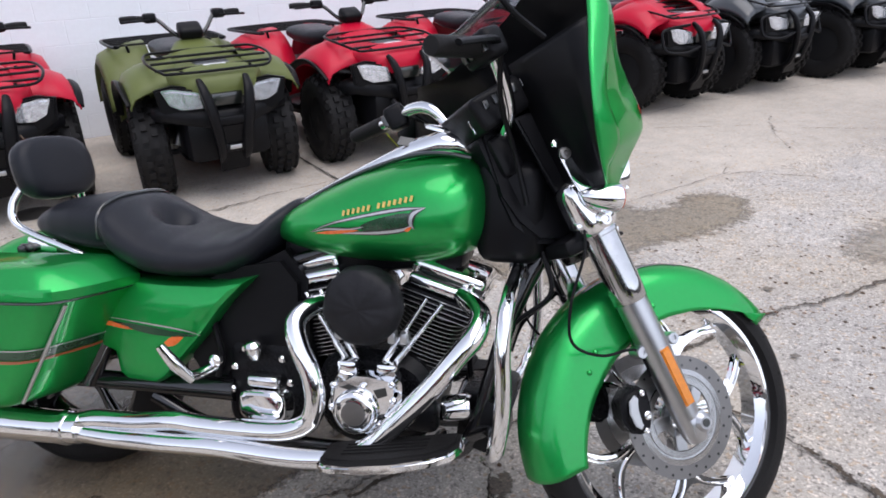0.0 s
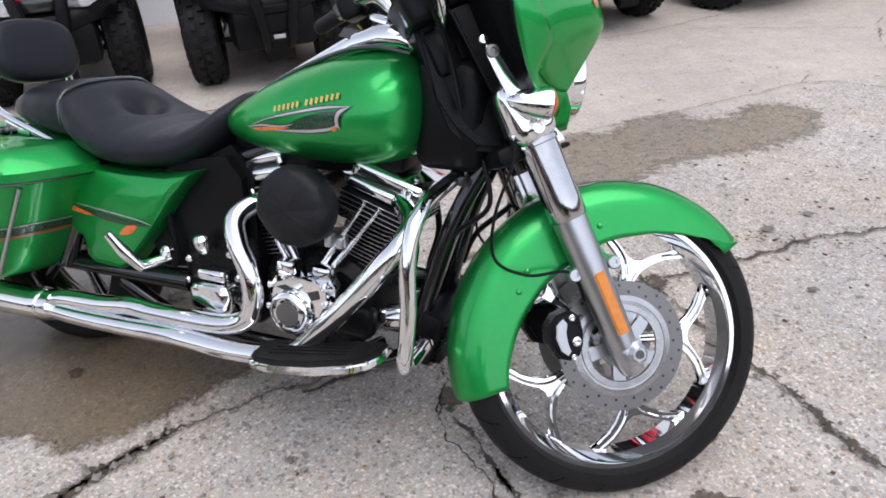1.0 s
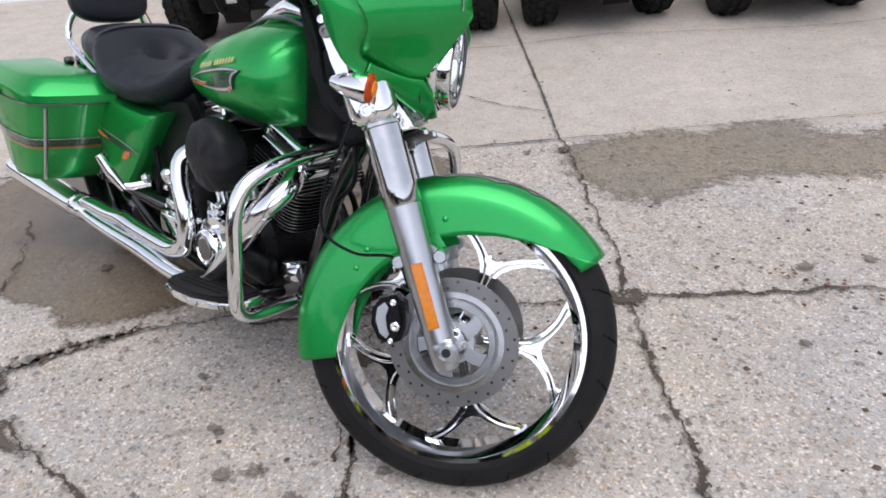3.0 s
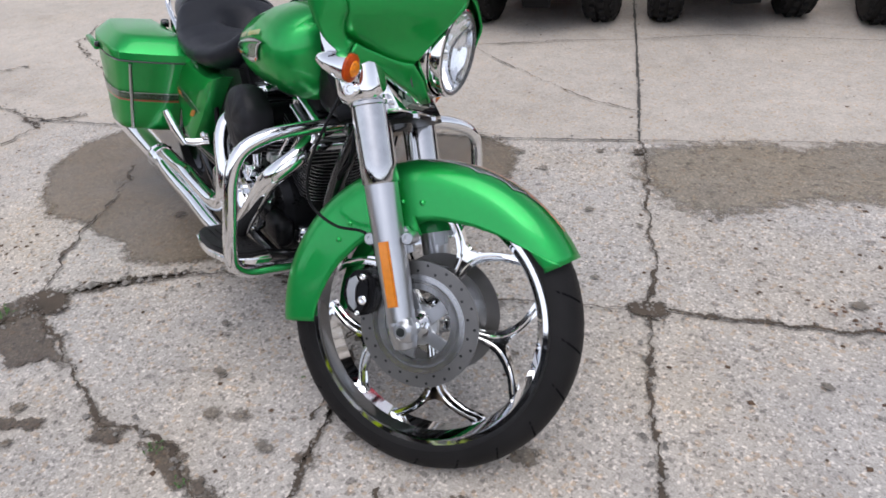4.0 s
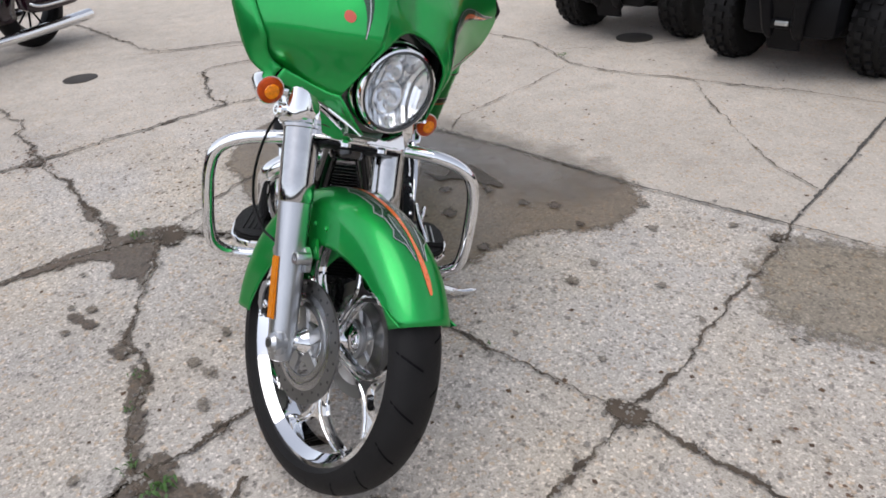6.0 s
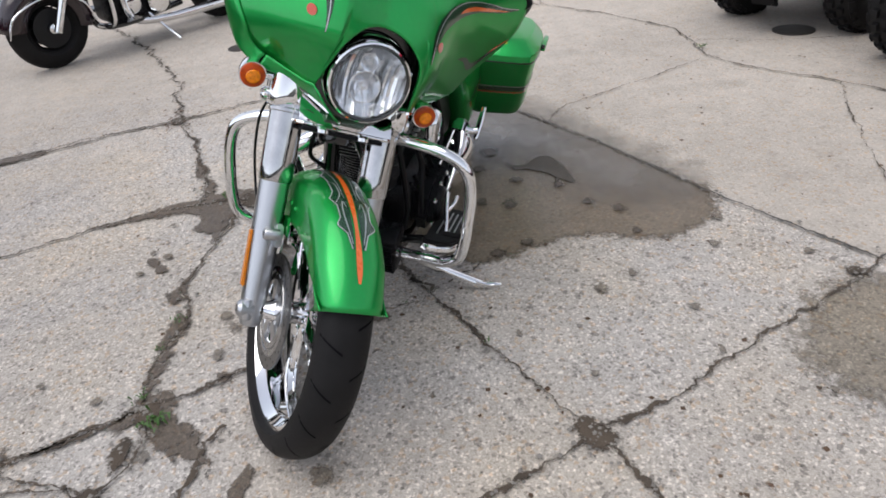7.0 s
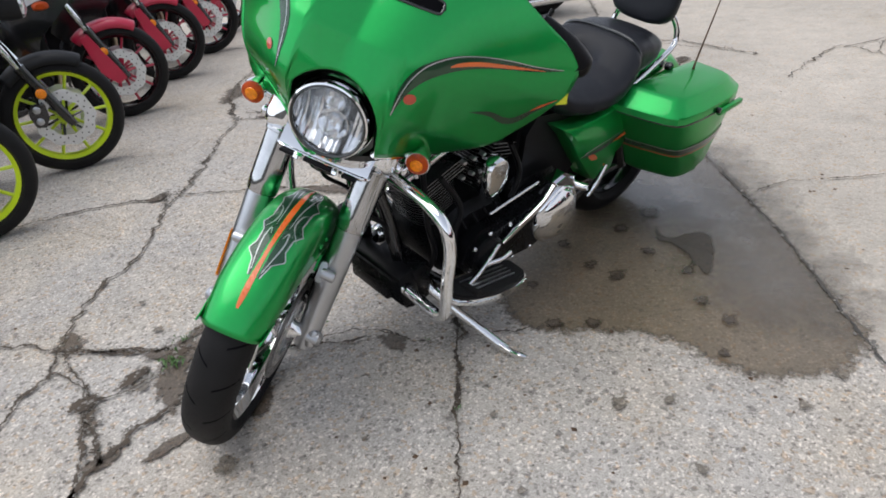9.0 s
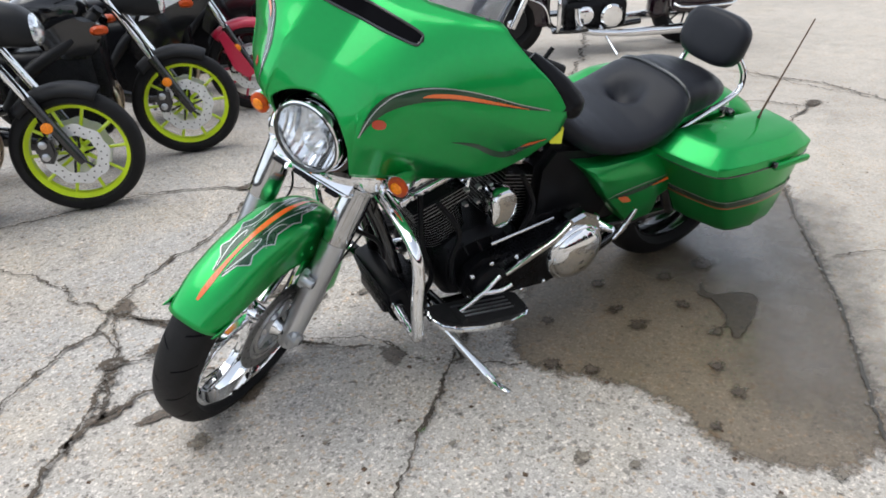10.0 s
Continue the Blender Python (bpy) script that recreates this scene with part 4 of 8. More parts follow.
# fork legs
for s in (-1, 1):
    leg = part("fork_leg", lathe([(0.012, -0.045), (0.024, -0.04), (0.029, -0.02), (0.031, 0.03), (0.033, 0.1), (0.035, 0.2), (0.036, 0.318), (0.03, 0.32)], 28, at(-0.014, s * 0.122, 0)), SATIN, bike, "satin silver cast fork slider", FORK)
    part("upper_tube", lathe([(0.037, 0.31), (0.0395, 0.314), (0.0402, 0.35), (0.0402, 0.472), (0.0435, 0.474), (0.0435, 0.481), (0.04, 0.484), (0.039, 0.6)], 28, at(-0.014, s * 0.122, 0)), COVER, leg, "polished chrome fork cover")
    bm = box((-0.006, s * 0.138, 0.0), (0.05, 0.03, 0.056), 0.012)
    lathe([(0.02, -0.018), (0.021, 0.012), (0.014, 0.02), (0.002, 0.02)], 20, Matrix.Translation((0, s * 0.142, 0)) @ Matrix.Rotation(radians(-90 * s), 4, "X"), bm)
    part("axle_clamp", bm, SATIN, leg)
    part("axle_socket", lathe([(0.0095, 0), (0.0095, 0.001), (0.001, 0.001)], 16, Matrix.Translation((0, s * 0.1625, 0)) @ Matrix.Rotation(radians(-90 * s), 4, "X")), INK, leg)
    bm = plate([(-0.03, 0.215), (0.02, 0.215), (0.03, 0.2), (0.03, 0.16), (-0.03, 0.15)], 0.02, 0.004, Matrix.Translation((0, s * 0.1, 0)) @ SIDE)
    for bx, bz in [(-0.052, 0.2), (0.034, 0.19)]:
        lathe([(0.014, -0.02), (0.0145, 0.012), (0.012, 0.016), (0.006, 0.016), (0.006, 0.012), (0.001, 0.012)], 16, Matrix.Translation((bx, s * 0.122, bz)) @ Matrix.Rotation(radians(-90 * s), 4, "X"), bm)
    part("fender_mount", bm, SATIN, leg)
    if s < 0:
        part("reflector", plate([(-0.012, 0.052), (0.012, 0.052), (0.012, 0.19), (-0.012, 0.19)], 0.008, 0.003, Matrix.Translation((-0.012, s * 0.156, 0)) @ SIDE), REFLECTOR, leg, "long amber side reflector")
    # caliper
    cal = part("brake_caliper", plate([(-0.085, 0.134), (-0.118, 0.134), (-0.142, 0.118), (-0.154, 0.085), (-0.148, 0.05), (-0.125, 0.034), (-0.1, 0.036), (-0.085, 0.055), (-0.075, 0.08), (-0.07, 0.112)], 0.062, 0.012, Matrix.Translation((0, s * 0.088, 0)) @ SIDE, seg=3), ENGINE_BLACK, bike, "black brake caliper with a bare metal face", FORK)
    part("caliper_face", plate([(-0.108, 0.125), (-0.126, 0.118), (-0.137, 0.095), (-0.137, 0.065), (-0.127, 0.05), (-0.118, 0.056), (-0.12, 0.075), (-0.116, 0.095), (-0.103, 0.112)], 0.005, 0.002, Matrix.Translation((0, s * 0.1205, 0)) @ SIDE), ALU, cal)
    for bx, bz, br in [(-0.1, 0.07, 0.010), (-0.09, 0.12, 0.007), (-0.118, 0.043, 0.006)]:
        part("bolt", lathe([(br, 0), (br, 0.006), (br * 0.6, 0.008), (0.0005, 0.006)], 12, Matrix.Translation((bx, s * 0.119, bz)) @ Matrix.Rotation(radians(-90 * s), 4, "X")), CHROME, cal)
    # upper chrome and turn signal
    nac = part("fork_shroud", box((-0.02, s * 0.13, 0.542), (0.1, 0.09, 0.135), 0.034, seg=4), CHROME, bike, "chrome upper fork shroud", FORK)
    if s > 0:
        part("shroud_blade", tube([(-0.035, s * 0.155, 0.56), (-0.045, s * 0.163, 0.63), (-0.052, s * 0.166, 0.72)], [0.03, 0.021, 0.013], 14, 5, flat=0.5), CHROME, nac)
    part("shroud_boss", lathe([(0.016, 0), (0.017, 0.008), (0.012, 0.012), (0.008, 0.012), (0.007, 0.008), (0.001, 0.008)], 18, Matrix.Translation((-0.02, s * 0.175, 0.505)) @ Matrix.Rotation(radians(-90 * s), 4, "X")), CHROME, nac)
    AIM = Matrix.Translation((0.0, s * 0.217, 0.54)) @ Matrix.Rotation(radians(90 + 27), 4, "Y")
    sig = part("turn_signal", lathe([(0.002, -0.075), (0.012, -0.068), (0.022, -0.045), (0.029, -0.015), (0.031, 0.0), (0.031, 0.006), (0.028, 0.006)], 28, AIM), CHROME, bike, "chrome bullet turn signal", FORK)
    part("lens", lathe([(0.0285, 0.004), (0.028, 0.01), (0.022, 0.014), (0.012, 0.0165), (0.001, 0.017)], 24, AIM), AMBER_SOLID, sig, "amber turn signal lens")
    # paler amber dome paints a bright spot into the middle of the lens
    part("lens_bright_spot", lathe([(0.017, 0.0145), (0.015, 0.0178), (0.009, 0.0195), (0.001, 0.02)], 20, AIM), BRIGHT_AMBER, sig, "brighter amber dome painted as the lens highlight")
    part("stalk", tube([(-0.02, s * 0.15, 0.55), (-0.015, s * 0.18, 0.548), (-0.01, s * 0.205, 0.545)], 0.013, 12, 4), CHROME, sig)

# lower fork bridge and the chrome skirt under the headlight
part("fork_bridge", box((-0.055, 0, 0.475), (0.09, 0.24, 0.04), 0.012), PLASTIC, bike, "black lower fork bridge", FORK)
part("fork_trim", rings(bmesh.new(), [[Vector((f, l, u + 0.002 * (l / 0.1) ** 2)) for f, u in [(0.0, 0.45), (0.036, 0.452), (0.046, 0.459), (0.044, 0.468), (0.036, 0.49), (0.024, 0.52), (0.01, 0.545), (0.0, 0.548)]] for l in np.linspace(-0.108, 0.122, 17)]), CHROME, bike, "chrome skirt below the headlight", FORK)
part("brake_hose", tube([(-0.05, -0.15, 0.52), (-0.09, -0.165, 0.46), (-0.16, -0.15, 0.38), (-0.19, -0.13, 0.3), (-0.14, -0.125, 0.24), (-0.06, -0.13, 0.21), (-0.05, -0.12, 0.14)], 0.0034, 8, 8), PLASTIC, bike, "black rubber brake hose", FORK)
part("brake_hose", tube([(-0.05, 0.15, 0.52), (-0.10, 0.155, 0.42), (-0.15, 0.14, 0.32), (-0.1, 0.125, 0.2), (-0.08, 0.12, 0.13)], 0.0034, 8, 8), PLASTIC, bike, "black rubber brake hose", FORK)

# headlight
BEAM = Matrix.Translation((0.135, 0.006, 0.575)) @ Matrix.Rotation(radians(90 + 24), 4, "Y") @ Matrix.Scale(0.945, 4)
head = part("headlight", lathe([(0.06, -0.09), (0.092, -0.06), (0.099, -0.01), (0.101, 0.012), (0.099, 0.02), (0.095, 0.022), (0.093, 0.014), (0.0925, -0.002), (0.09, -0.07), (0.06, -0.088)], 56, BEAM, loop=True), CHROME, bike, "round chrome-ringed headlight with clear facets", FORK)
bm = bmesh.new()
FLUTES = 13
for k in range(FLUTES):
    y0, y1 = (-0.092 + 0.184 * (k + e) / FLUTES for e in (0.0, 1.0))
    reach = math.sqrt(max(0.0001, 0.092 ** 2 - min(abs(y0), abs(y1)) ** 2))
    tip = random.uniform(-0.006, 0.006)
    rows = []
    for x in np.linspace(-reach, reach, 9):
        wave = random.uniform(-0.0012, 0.0012)
        rows.append([BEAM @ Vector((x, y, -0.058 + 0.054 * (x * x + y * y) / 0.092 ** 2 + tip * e + wave + 0.003 * abs(e))) for y, e in ((y0, -1), ((y0 + y1) / 2, 0), (y1, 1))])
    rings(bm, rows, closed=False, caps=False)
part("reflector_bowl", bm, LAMP_BOWL, head, "faceted mirror bowl", smooth=False)
# a pair of cups, one above the other, each with its bulb
for k in (-1, 1):
    cup = BEAM @ Matrix.Translation((0.031 * k - 0.006, 0.004 * k, -0.018)) @ Matrix.Scale(0.9 + 0.25 * k, 4)
    part("lamp_cup", lathe([(0.008, -0.036), (0.022, -0.026), (0.032, -0.010), (0.035, -0.002), (0.033, -0.002), (0.029, -0.010), (0.02, -0.023), (0.008, -0.03)], 28, cup, loop=True), LAMP_BOWL, head, "bright reflector cup")
    part("bulb", lathe([(0.01, -0.03), (0.011, -0.014), (0.007, -0.004), (0.001, -0.001)], 16, cup), CLEAR_LAMP, head)
part("lens", lathe([(0.093, 0.006), (0.093, 0.012), (0.084, 0.024), (0.06, 0.038), (0.03, 0.045), (0.001, 0.047)], 48, BEAM), GLASS, head, "clear domed glass lens").visible_shadow = False
part("headlight_bucket", lathe([(0.002, -0.105), (0.07, -0.105), (0.098, -0.078), (0.1035, -0.045), (0.1005, -0.045), (0.095, -0.076), (0.068, -0.102), (0.002, -0.102)], 40, BEAM, loop=True), PLASTIC, head, "black headlight bucket")
part("headlight_shell", lathe([(0.1045, -0.05), (0.107, -0.044), (0.1075, -0.012), (0.105, -0.008), (0.102, -0.012), (0.1015, -0.044)], 48, BEAM, loop=True), CHROME, head, "chrome headlight shell")
part("trim_gasket", lathe([(0.088, 0.016), (0.0945, 0.016), (0.0945, 0.0225), (0.0915, 0.024), (0.088, 0.021)], 48, BEAM, loop=True), INK, head, "black lens gasket")

# ink-black ring puts the shadow of the fairing gap into colour
part("headlight_gap_shade", lathe([(0.1235, -0.03), (0.1235, -0.05), (0.1, -0.07), (0.1, -0.05), (0.108, -0.042), (0.108, -0.03)], 48, Matrix.Translation((-0.005, 0, 0.004)) @ BEAM, loop=True), INK, head, "black ring painted as the shadowed gap round the headlight")

# bat-wing fairing, carried on the fork
F0 = ([0.44, 0.50, 0.57, 0.633, 0.68, 0.76, 0.842, 0.889, 0.95, 0.985, 1.02], [0.10, 0.13, 0.17, 0.203, 0.2, 0.186, 0.147, 0.124, 0.09, 0.07, 0.05])
KU = ([0.44, 0.50, 0.57, 0.62, 0.68, 0.72, 0.76, 0.80, 0.866, 0.93, 0.985, 1.02], [2.5, 2.4, 2.1, 1.6, 1.45, 1.3, 1.1, 0.88, 0.68, 0.5, 0.36, 0.3])
KU_RIGHT = ([0.44, 0.50, 0.573, 0.60, 0.63, 0.66, 0.70, 0.75, 0.81, 0.88, 0.95, 1.02], [1.6, 1.6, 1.5, 1.36, 1.21, 1.13, 1.07, 0.91, 0.64, 0.36, 0.2, 0.15])
KNEE_RIGHT = ([0.50, 0.545, 0.573, 0.60, 0.63, 0.66], [0.06, 0.068, 0.08, 0.107, 0.13, 0.14])
LO = ([0.119, 0.16, 0.2, 0.235, 0.27, 0.30, 0.33, 0.35, 0.39, 0.43, 0.445], [0.530, 0.540, 0.550, 0.566, 0.586, 0.606, 0.632, 0.655, 0.722, 0.8, 0.84])
LO_RIGHT = ([0.106, 0.13, 0.165, 0.20, 0.25, 0.285, 0.308, 0.325, 0.335, 0.345], [0.541, 0.550, 0.567, 0.583, 0.602, 0.636, 0.675, 0.72, 0.76, 0.80])
HI = ([0, 0.1, 0.188, 0.24, 0.258, 0.275, 0.33, 0.38, 0.42, 0.435, 0.445], [0.962, 0.966, 0.985, 0.999, 0.996, 0.984, 0.958, 0.938, 0.912, 0.898, 0.88])
LIP = ([0, 0.08, 0.134, 0.2, 0.26, 0.3], [0.918, 0.926, 0.938, 0.962, 0.99, 1.02])


def eased(x, table, span):
    """The table read with its corners rounded off."""
    return float(np.mean([np.interp(x + span * k, *table) for k in (-1, -0.6, -0.2, 0.2, 0.6, 1)]))


def fairing_f(l, u):
    """Depth of the fairing: a flat nose, then wings that sweep back from a soft knee."""
    soft = 0.038 if l > 0 else 0.024
    knee = 0.14 if l > 0 else eased(u, KNEE_RIGHT, 0.025)
    sweep = soft * math.log(1 + math.exp((abs(l) - knee) / soft))
    brow = float(np.interp(l, [0.122, 0.135, 0.155, 0.195, 0.245, 0.3, 0.35, 0.41], [0.64, 0.705, 0.745, 0.782, 0.81, 0.83, 0.845, 0.865]))
    tuck = 0.36 * min(1, max(0, (l - 0.12) / 0.07)) * 0.012 * math.log(1 + math.exp((brow - u) / 0.012))
    crest = float(np.interp(u, [0.58, 0.64, 0.7, 0.8, 0.9, 1.0], [0, 0.024, 0.035, 0.045, 0.045, 0.02])) * min(1, max(0, -l) / 0.1)
    flank = 0.45 * 0.012 * math.log(1 + math.exp((-l - 0.295) / 0.012)) - float(np.interp(u, [0.75, 0.8, 0.85, 0.9, 1.0], [0, 0.012, 0.03, 0.045, 0.03])) * min(1, max(0, -l - 0.1) / 0.12)
    return float(np.interp(u, *F0) - flank - (np.interp(u, *KU) if l > 0 else eased(u, KU_RIGHT, 0.03)) * sweep - tuck + crest - 0.8 * max(0.0, u - float(np.interp(abs(l), *LIP))))


def fairing_lo(l):
    hem = LO if l > 0 else LO_RIGHT
    r = 0.1115 - 0.0075 * min(1, max(0, -l) / 0.08)
    l = abs(l)
    return 0.573 + math.sqrt(r * r - l * l) if l < r - 0.0015 else float(np.interp(l, *hem)) if hem is LO else eased(l, hem, 0.02)


def fairing_hi(l):
    return float(np.interp(abs(l), *HI))


def skew(l):
    """The wings sit a little to the left on their mounts."""
    return l + 0.045 * min(1, abs(l) / 0.4) ** 1.5


def wing(l):
    """The right wing is set in closer than the left."""
    return l if l > -0.12 else -(0.12 - (l + 0.12) * 0.67)


cols = sorted(set([round(x, 4) for x in np.linspace(0, 0.118, 14)] + [0.1195] + [round(x, 4) for x in np.linspace(0.128, 0.445, 32)]))
cols = [-c * 0.895 if c < 0.12 else wing(-c) for c in cols[:0:-1]] + cols
rows = []
for l in cols:
    lo, hi = fairing_lo(l), fairing_hi(l)
    rows.append([Vector((fairing_f(l, u), skew(l), u)) for u in np.linspace(lo, hi, 44)])
fairing = part("fairing", rings(bmesh.new(), rows, closed=False, caps=False), GREEN, bike, "green bat-wing fairing with orange stripes", FORK, angle=60)
so = fairing.modifiers.new("thickness", "SOLIDIFY")
so.thickness, so.offset = 0.006, -1
# chrome bead along the lower hem
part("hem_trim", tube([Vector((fairing_f(l, fairing_lo(l)) - 0.004, skew(l), fairing_lo(l) - 0.003)) for l in np.linspace(0.121, 0.2, 10)], 0.004, 8, 2), CHROME, fairing, "thin chrome hem trim")
# on the right the skin turns in under the wing to a chin below the headlight
fold = [Vector((fairing_f(-l, fairing_lo(-l)), skew(-l), fairing_lo(-l))) for l in np.linspace(0.107, 0.215, 16)]
fold = [Vector((0.086, -0.030, 0.472)), Vector((0.090, -0.052, 0.488)), Vector((0.096, -0.074, 0.508))] + [p for p in fold]
hem = spline([Vector(p) for p in [(0.060, -0.015, 0.476), (0.048, -0.05, 0.500), (0.034, -0.09, 0.524), (0.024, -0.13, 0.543), (0.012, -0.162, 0.551), (0.003, -0.186, 0.555), (-0.004, -0.207, 0.559)]], 3)
rows = [[a.lerp(b, k) + Vector((0.002, -0.001, -0.002)) * (math.sin(math.pi * k) if i > 2 else 0.3 * math.sin(math.pi * k)) * (1 - i / len(fold)) for k in np.linspace(0, 1, 7)] for i, (a, b) in enumerate(zip(fold, hem))]
chin = part("chin", rings(bmesh.new(), rows, closed=False, caps=False), GREEN, fairing, "green chin turned in under the wing", angle=60)
so = chin.modifiers.new("thickness", "SOLIDIFY")
so.thickness, so.offset = 0.005, 0
part("hem_trim", tube([b + Vector((-0.002, 0, -0.003)) for b in hem[:11]], 0.0045, 8, 2), CHROME, fairing, "thin chrome hem trim")

# behind its crease the right wing turns back to a trailing edge, lined in black
front = [Vector((fairing_f(-l, fairing_lo(-l)), skew(-l), fairing_lo(-l))) for l in np.linspace(0.215, 0.337, 16)]
outer = -0.3378
front += [Vector((fairing_f(outer, u), skew(outer), u)) for u in np.linspace(fairing_lo(outer) + 0.01, fairing_hi(outer) - 0.004, 12)]
back = spline([Vector(p) for p in [(-0.004, -0.207, 0.559), (-0.020, -0.25, 0.59), (-0.025, -0.272, 0.625), (-0.025, -0.29, 0.665), (-0.020, -0.308, 0.71), (-0.006, -0.318, 0.76), (0.022, -0.316, 0.82), (0.055, -0.31, 0.875), (0.085, -0.303, 0.93), (0.098, -0.3, fairing_hi(outer) - 0.004)]], 4)
back = [back[int(round(k))] for k in np.linspace(0, len(back) - 1, len(front))]
flank = part("wing_flank", rings(bmesh.new(), [[a.lerp(b, k) + Vector((0, -0.006, 0)) * math.sin(math.pi * k) for k in np.linspace(0, 1, 6)] for a, b in zip(front, back)], closed=False, caps=False), GREEN, fairing, "green flank of the wing", angle=60)
so = flank.modifiers.new("thickness", "SOLIDIFY")
so.thickness, so.offset = 0.004, 0
lining = [[b + Vector((0.003, 0.004, 0)), b.lerp(Vector((0.005, -0.2, b.z)), 0.5), Vector((-0.005, -0.17, b.z)), Vector((-0.03, -0.112, b.z))] for b in back if b.z < 0.9]
so = part("wing_lining", rings(bmesh.new(), lining, closed=False, caps=False), PLASTIC, fairing, "black lining behind the wing", angle=60).modifiers.new("thickness", "SOLIDIFY")
so.thickness, so.offset = 0.003, 0


def on_fairing(lift=0.0012, s=1):
    return lambda l, u: (fairing_f(s * l, u) + lift, skew(s * l), u)


for s in (-1, 1):
    arc = [(0.124, 0.64, 0.001), (0.127, 0.68, 0.006), (0.135, 0.715, 0.011), (0.155, 0.752, 0.015), (0.195, 0.79, 0.0155), (0.245, 0.818, 0.013), (0.3, 0.838, 0.010), (0.35, 0.853, 0.006), (0.405, 0.876, 0.001)]
    inset = (lambda pts: pts) if s > 0 else (lambda pts: [(0.135 + (a - 0.12) * 0.63, b, w * 0.9) for a, b, w in pts])
    arc = inset(arc)
    part("swoosh", ribbon(arc, on_fairing(0.0012, s)), DARK_GREEN, fairing, "dark green swoosh")
    part("pinstripe", ribbon([(a, b + w, 0.001) for a, b, w in arc], on_fairing(0.0018, s)), SILVER, fairing)
    part("orange_flash", ribbon(inset([(0.193, 0.781, 0.0005), (0.208, 0.794, 0.004), (0.245, 0.814, 0.0048), (0.3, 0.834, 0.0035), (0.37, 0.858, 0.0006)]), on_fairing(0.0022, s)), ORANGE, fairing)
    dot = [(0.139, 0.676, 0.003), (0.142, 0.680, 0.0085), (0.146, 0.686, 0.0105), (0.150, 0.692, 0.0085), (0.153, 0.696, 0.003)]
    part("red_dot", ribbon(dot if s > 0 else [(a + 0.027, b - 0.007, w * 0.85) for a, b, w in dot], on_fairing(0.0024, s)), VERMILION, fairing, "red dot at the start of the swoosh")
    if s > 0:
        part("lower_flash", ribbon([(0.26, 0.70, 0.0005), (0.30, 0.712, 0.006), (0.335, 0.708, 0.009), (0.36, 0.722, 0.007), (0.39, 0.766, 0.004), (0.425, 0.808, 0.0008)], on_fairing(0.0015, s)), DARK_GREEN, fairing)
        part("lower_stripe", ribbon([(0.38, 0.757, 0.0005), (0.395, 0.777, 0.0028), (0.425, 0.808, 0.0006)], on_fairing(0.002, s)), ORANGE, fairing)
slot = [(-0.137, 0.887, 0.003), (-0.128, 0.888, 0.014), (-0.06, 0.888, 0.0185), (0, 0.888, 0.019), (0.06, 0.888, 0.0185), (0.128, 0.888, 0.014), (0.137, 0.887, 0.003)]
part("vent", ribbon(slot, on_fairing(0.002)), GROOVE, fairing, "black air vent slot")
edge = [(a, b + w) for a, b, w in slot] + [(a, b - w) for a, b, w in slot[::-1]]
part("vent_lip", tube([Vector(on_fairing(0.002)(a, b)) for a, b in edge + edge[:1]], 0.0032, 8, 5), INK, fairing, "rounded black lip of the vent")
# screen
rows = [[Vector((fairing_f(l, fairing_hi(l)) + 0.004 - 0.55 * k - (0.25 * k * k), l * (1 - 0.5 * k), fairing_hi(l) - 0.02 + k)) for l in np.linspace(-0.2, 0.27, 25)] for k in np.linspace(0, 0.1, 7)]
screen = part("screen", rings(bmesh.new(), rows, closed=False, caps=False), SMOKE, fairing, "low smoked windscreen")
so = screen.modifiers.new("thickness", "SOLIDIFY")
so.thickness = 0.004
screen.visible_shadow = False
for l in (-0.17, 0.04, 0.235):
    part("screen_bolt", lathe([(0.007, 0), (0.006, 0.004), (0.001, 0.005)], 12, Matrix.Translation((fairing_f(l, fairing_hi(l)) + 0.006, l, fairing_hi(l) - 0.01)) @ Matrix.Rotation(radians(90), 4, "Y")), INK, fairing)
# panel behind the chin, down to the lower yoke
part("nacelle", plate([(-0.02, 0.57), (0.016, 0.558), (0.034, 0.518), (0.052, 0.486), (0.052, 0.474), (-0.02, 0.474)], 0.12, 0.014, SIDE), DARK_GREEN, fairing, "dark green panel behind the headlight")
part("yoke_tray", box((0.012, 0, 0.446), (0.09, 0.2, 0.01), 0.004, seg=2), PLASTIC, bike, "black lower yoke with a chrome lip", FORK)
part("yoke_lip", tube([(0.02, -0.118, 0.458), (0.044, -0.102, 0.457), (0.049, -0.06, 0.456), (0.049, 0.06, 0.456), (0.046, 0.114, 0.457), (0.02, 0.127, 0.458)], 0.0045, 8, 4), CHROME, bike, "", FORK)
for l in (-0.05, 0.05):
    part("yoke_bolt", lathe([(0.016, 0.0), (0.016, 0.008), (0.011, 0.014), (0.001, 0.015)], 16, Matrix.Translation((0.048, l, 0.442))), CHROME, bike, "", FORK)
# inner fairing with its dash
rows = []
for l in np.linspace(-0.442, 0.442, 41):
    deep = 0.010 + 0.14 * (1 - (abs(l) / 0.4421) ** 2) ** 0.7
    l = wing(l)
    lo, hi = fairing_lo(l) + 0.012, fairing_hi(l) - 0.012
    rows.append([Vector((fairing_f(l, u) - (0.012 + (deep - 0.012) * min(1, max(0, u - 0.66) / 0.1)) - 0.012 * math.sin(math.pi * k), skew(l), u)) for k, u in zip(np.linspace(0, 1, 22), np.linspace(lo, hi, 22))])
inner = part("inner_fairing", rings(bmesh.new(), rows, closed=False, caps=False), PLASTIC, bike, "gloss black inner fairing and dash", FORK, angle=60)
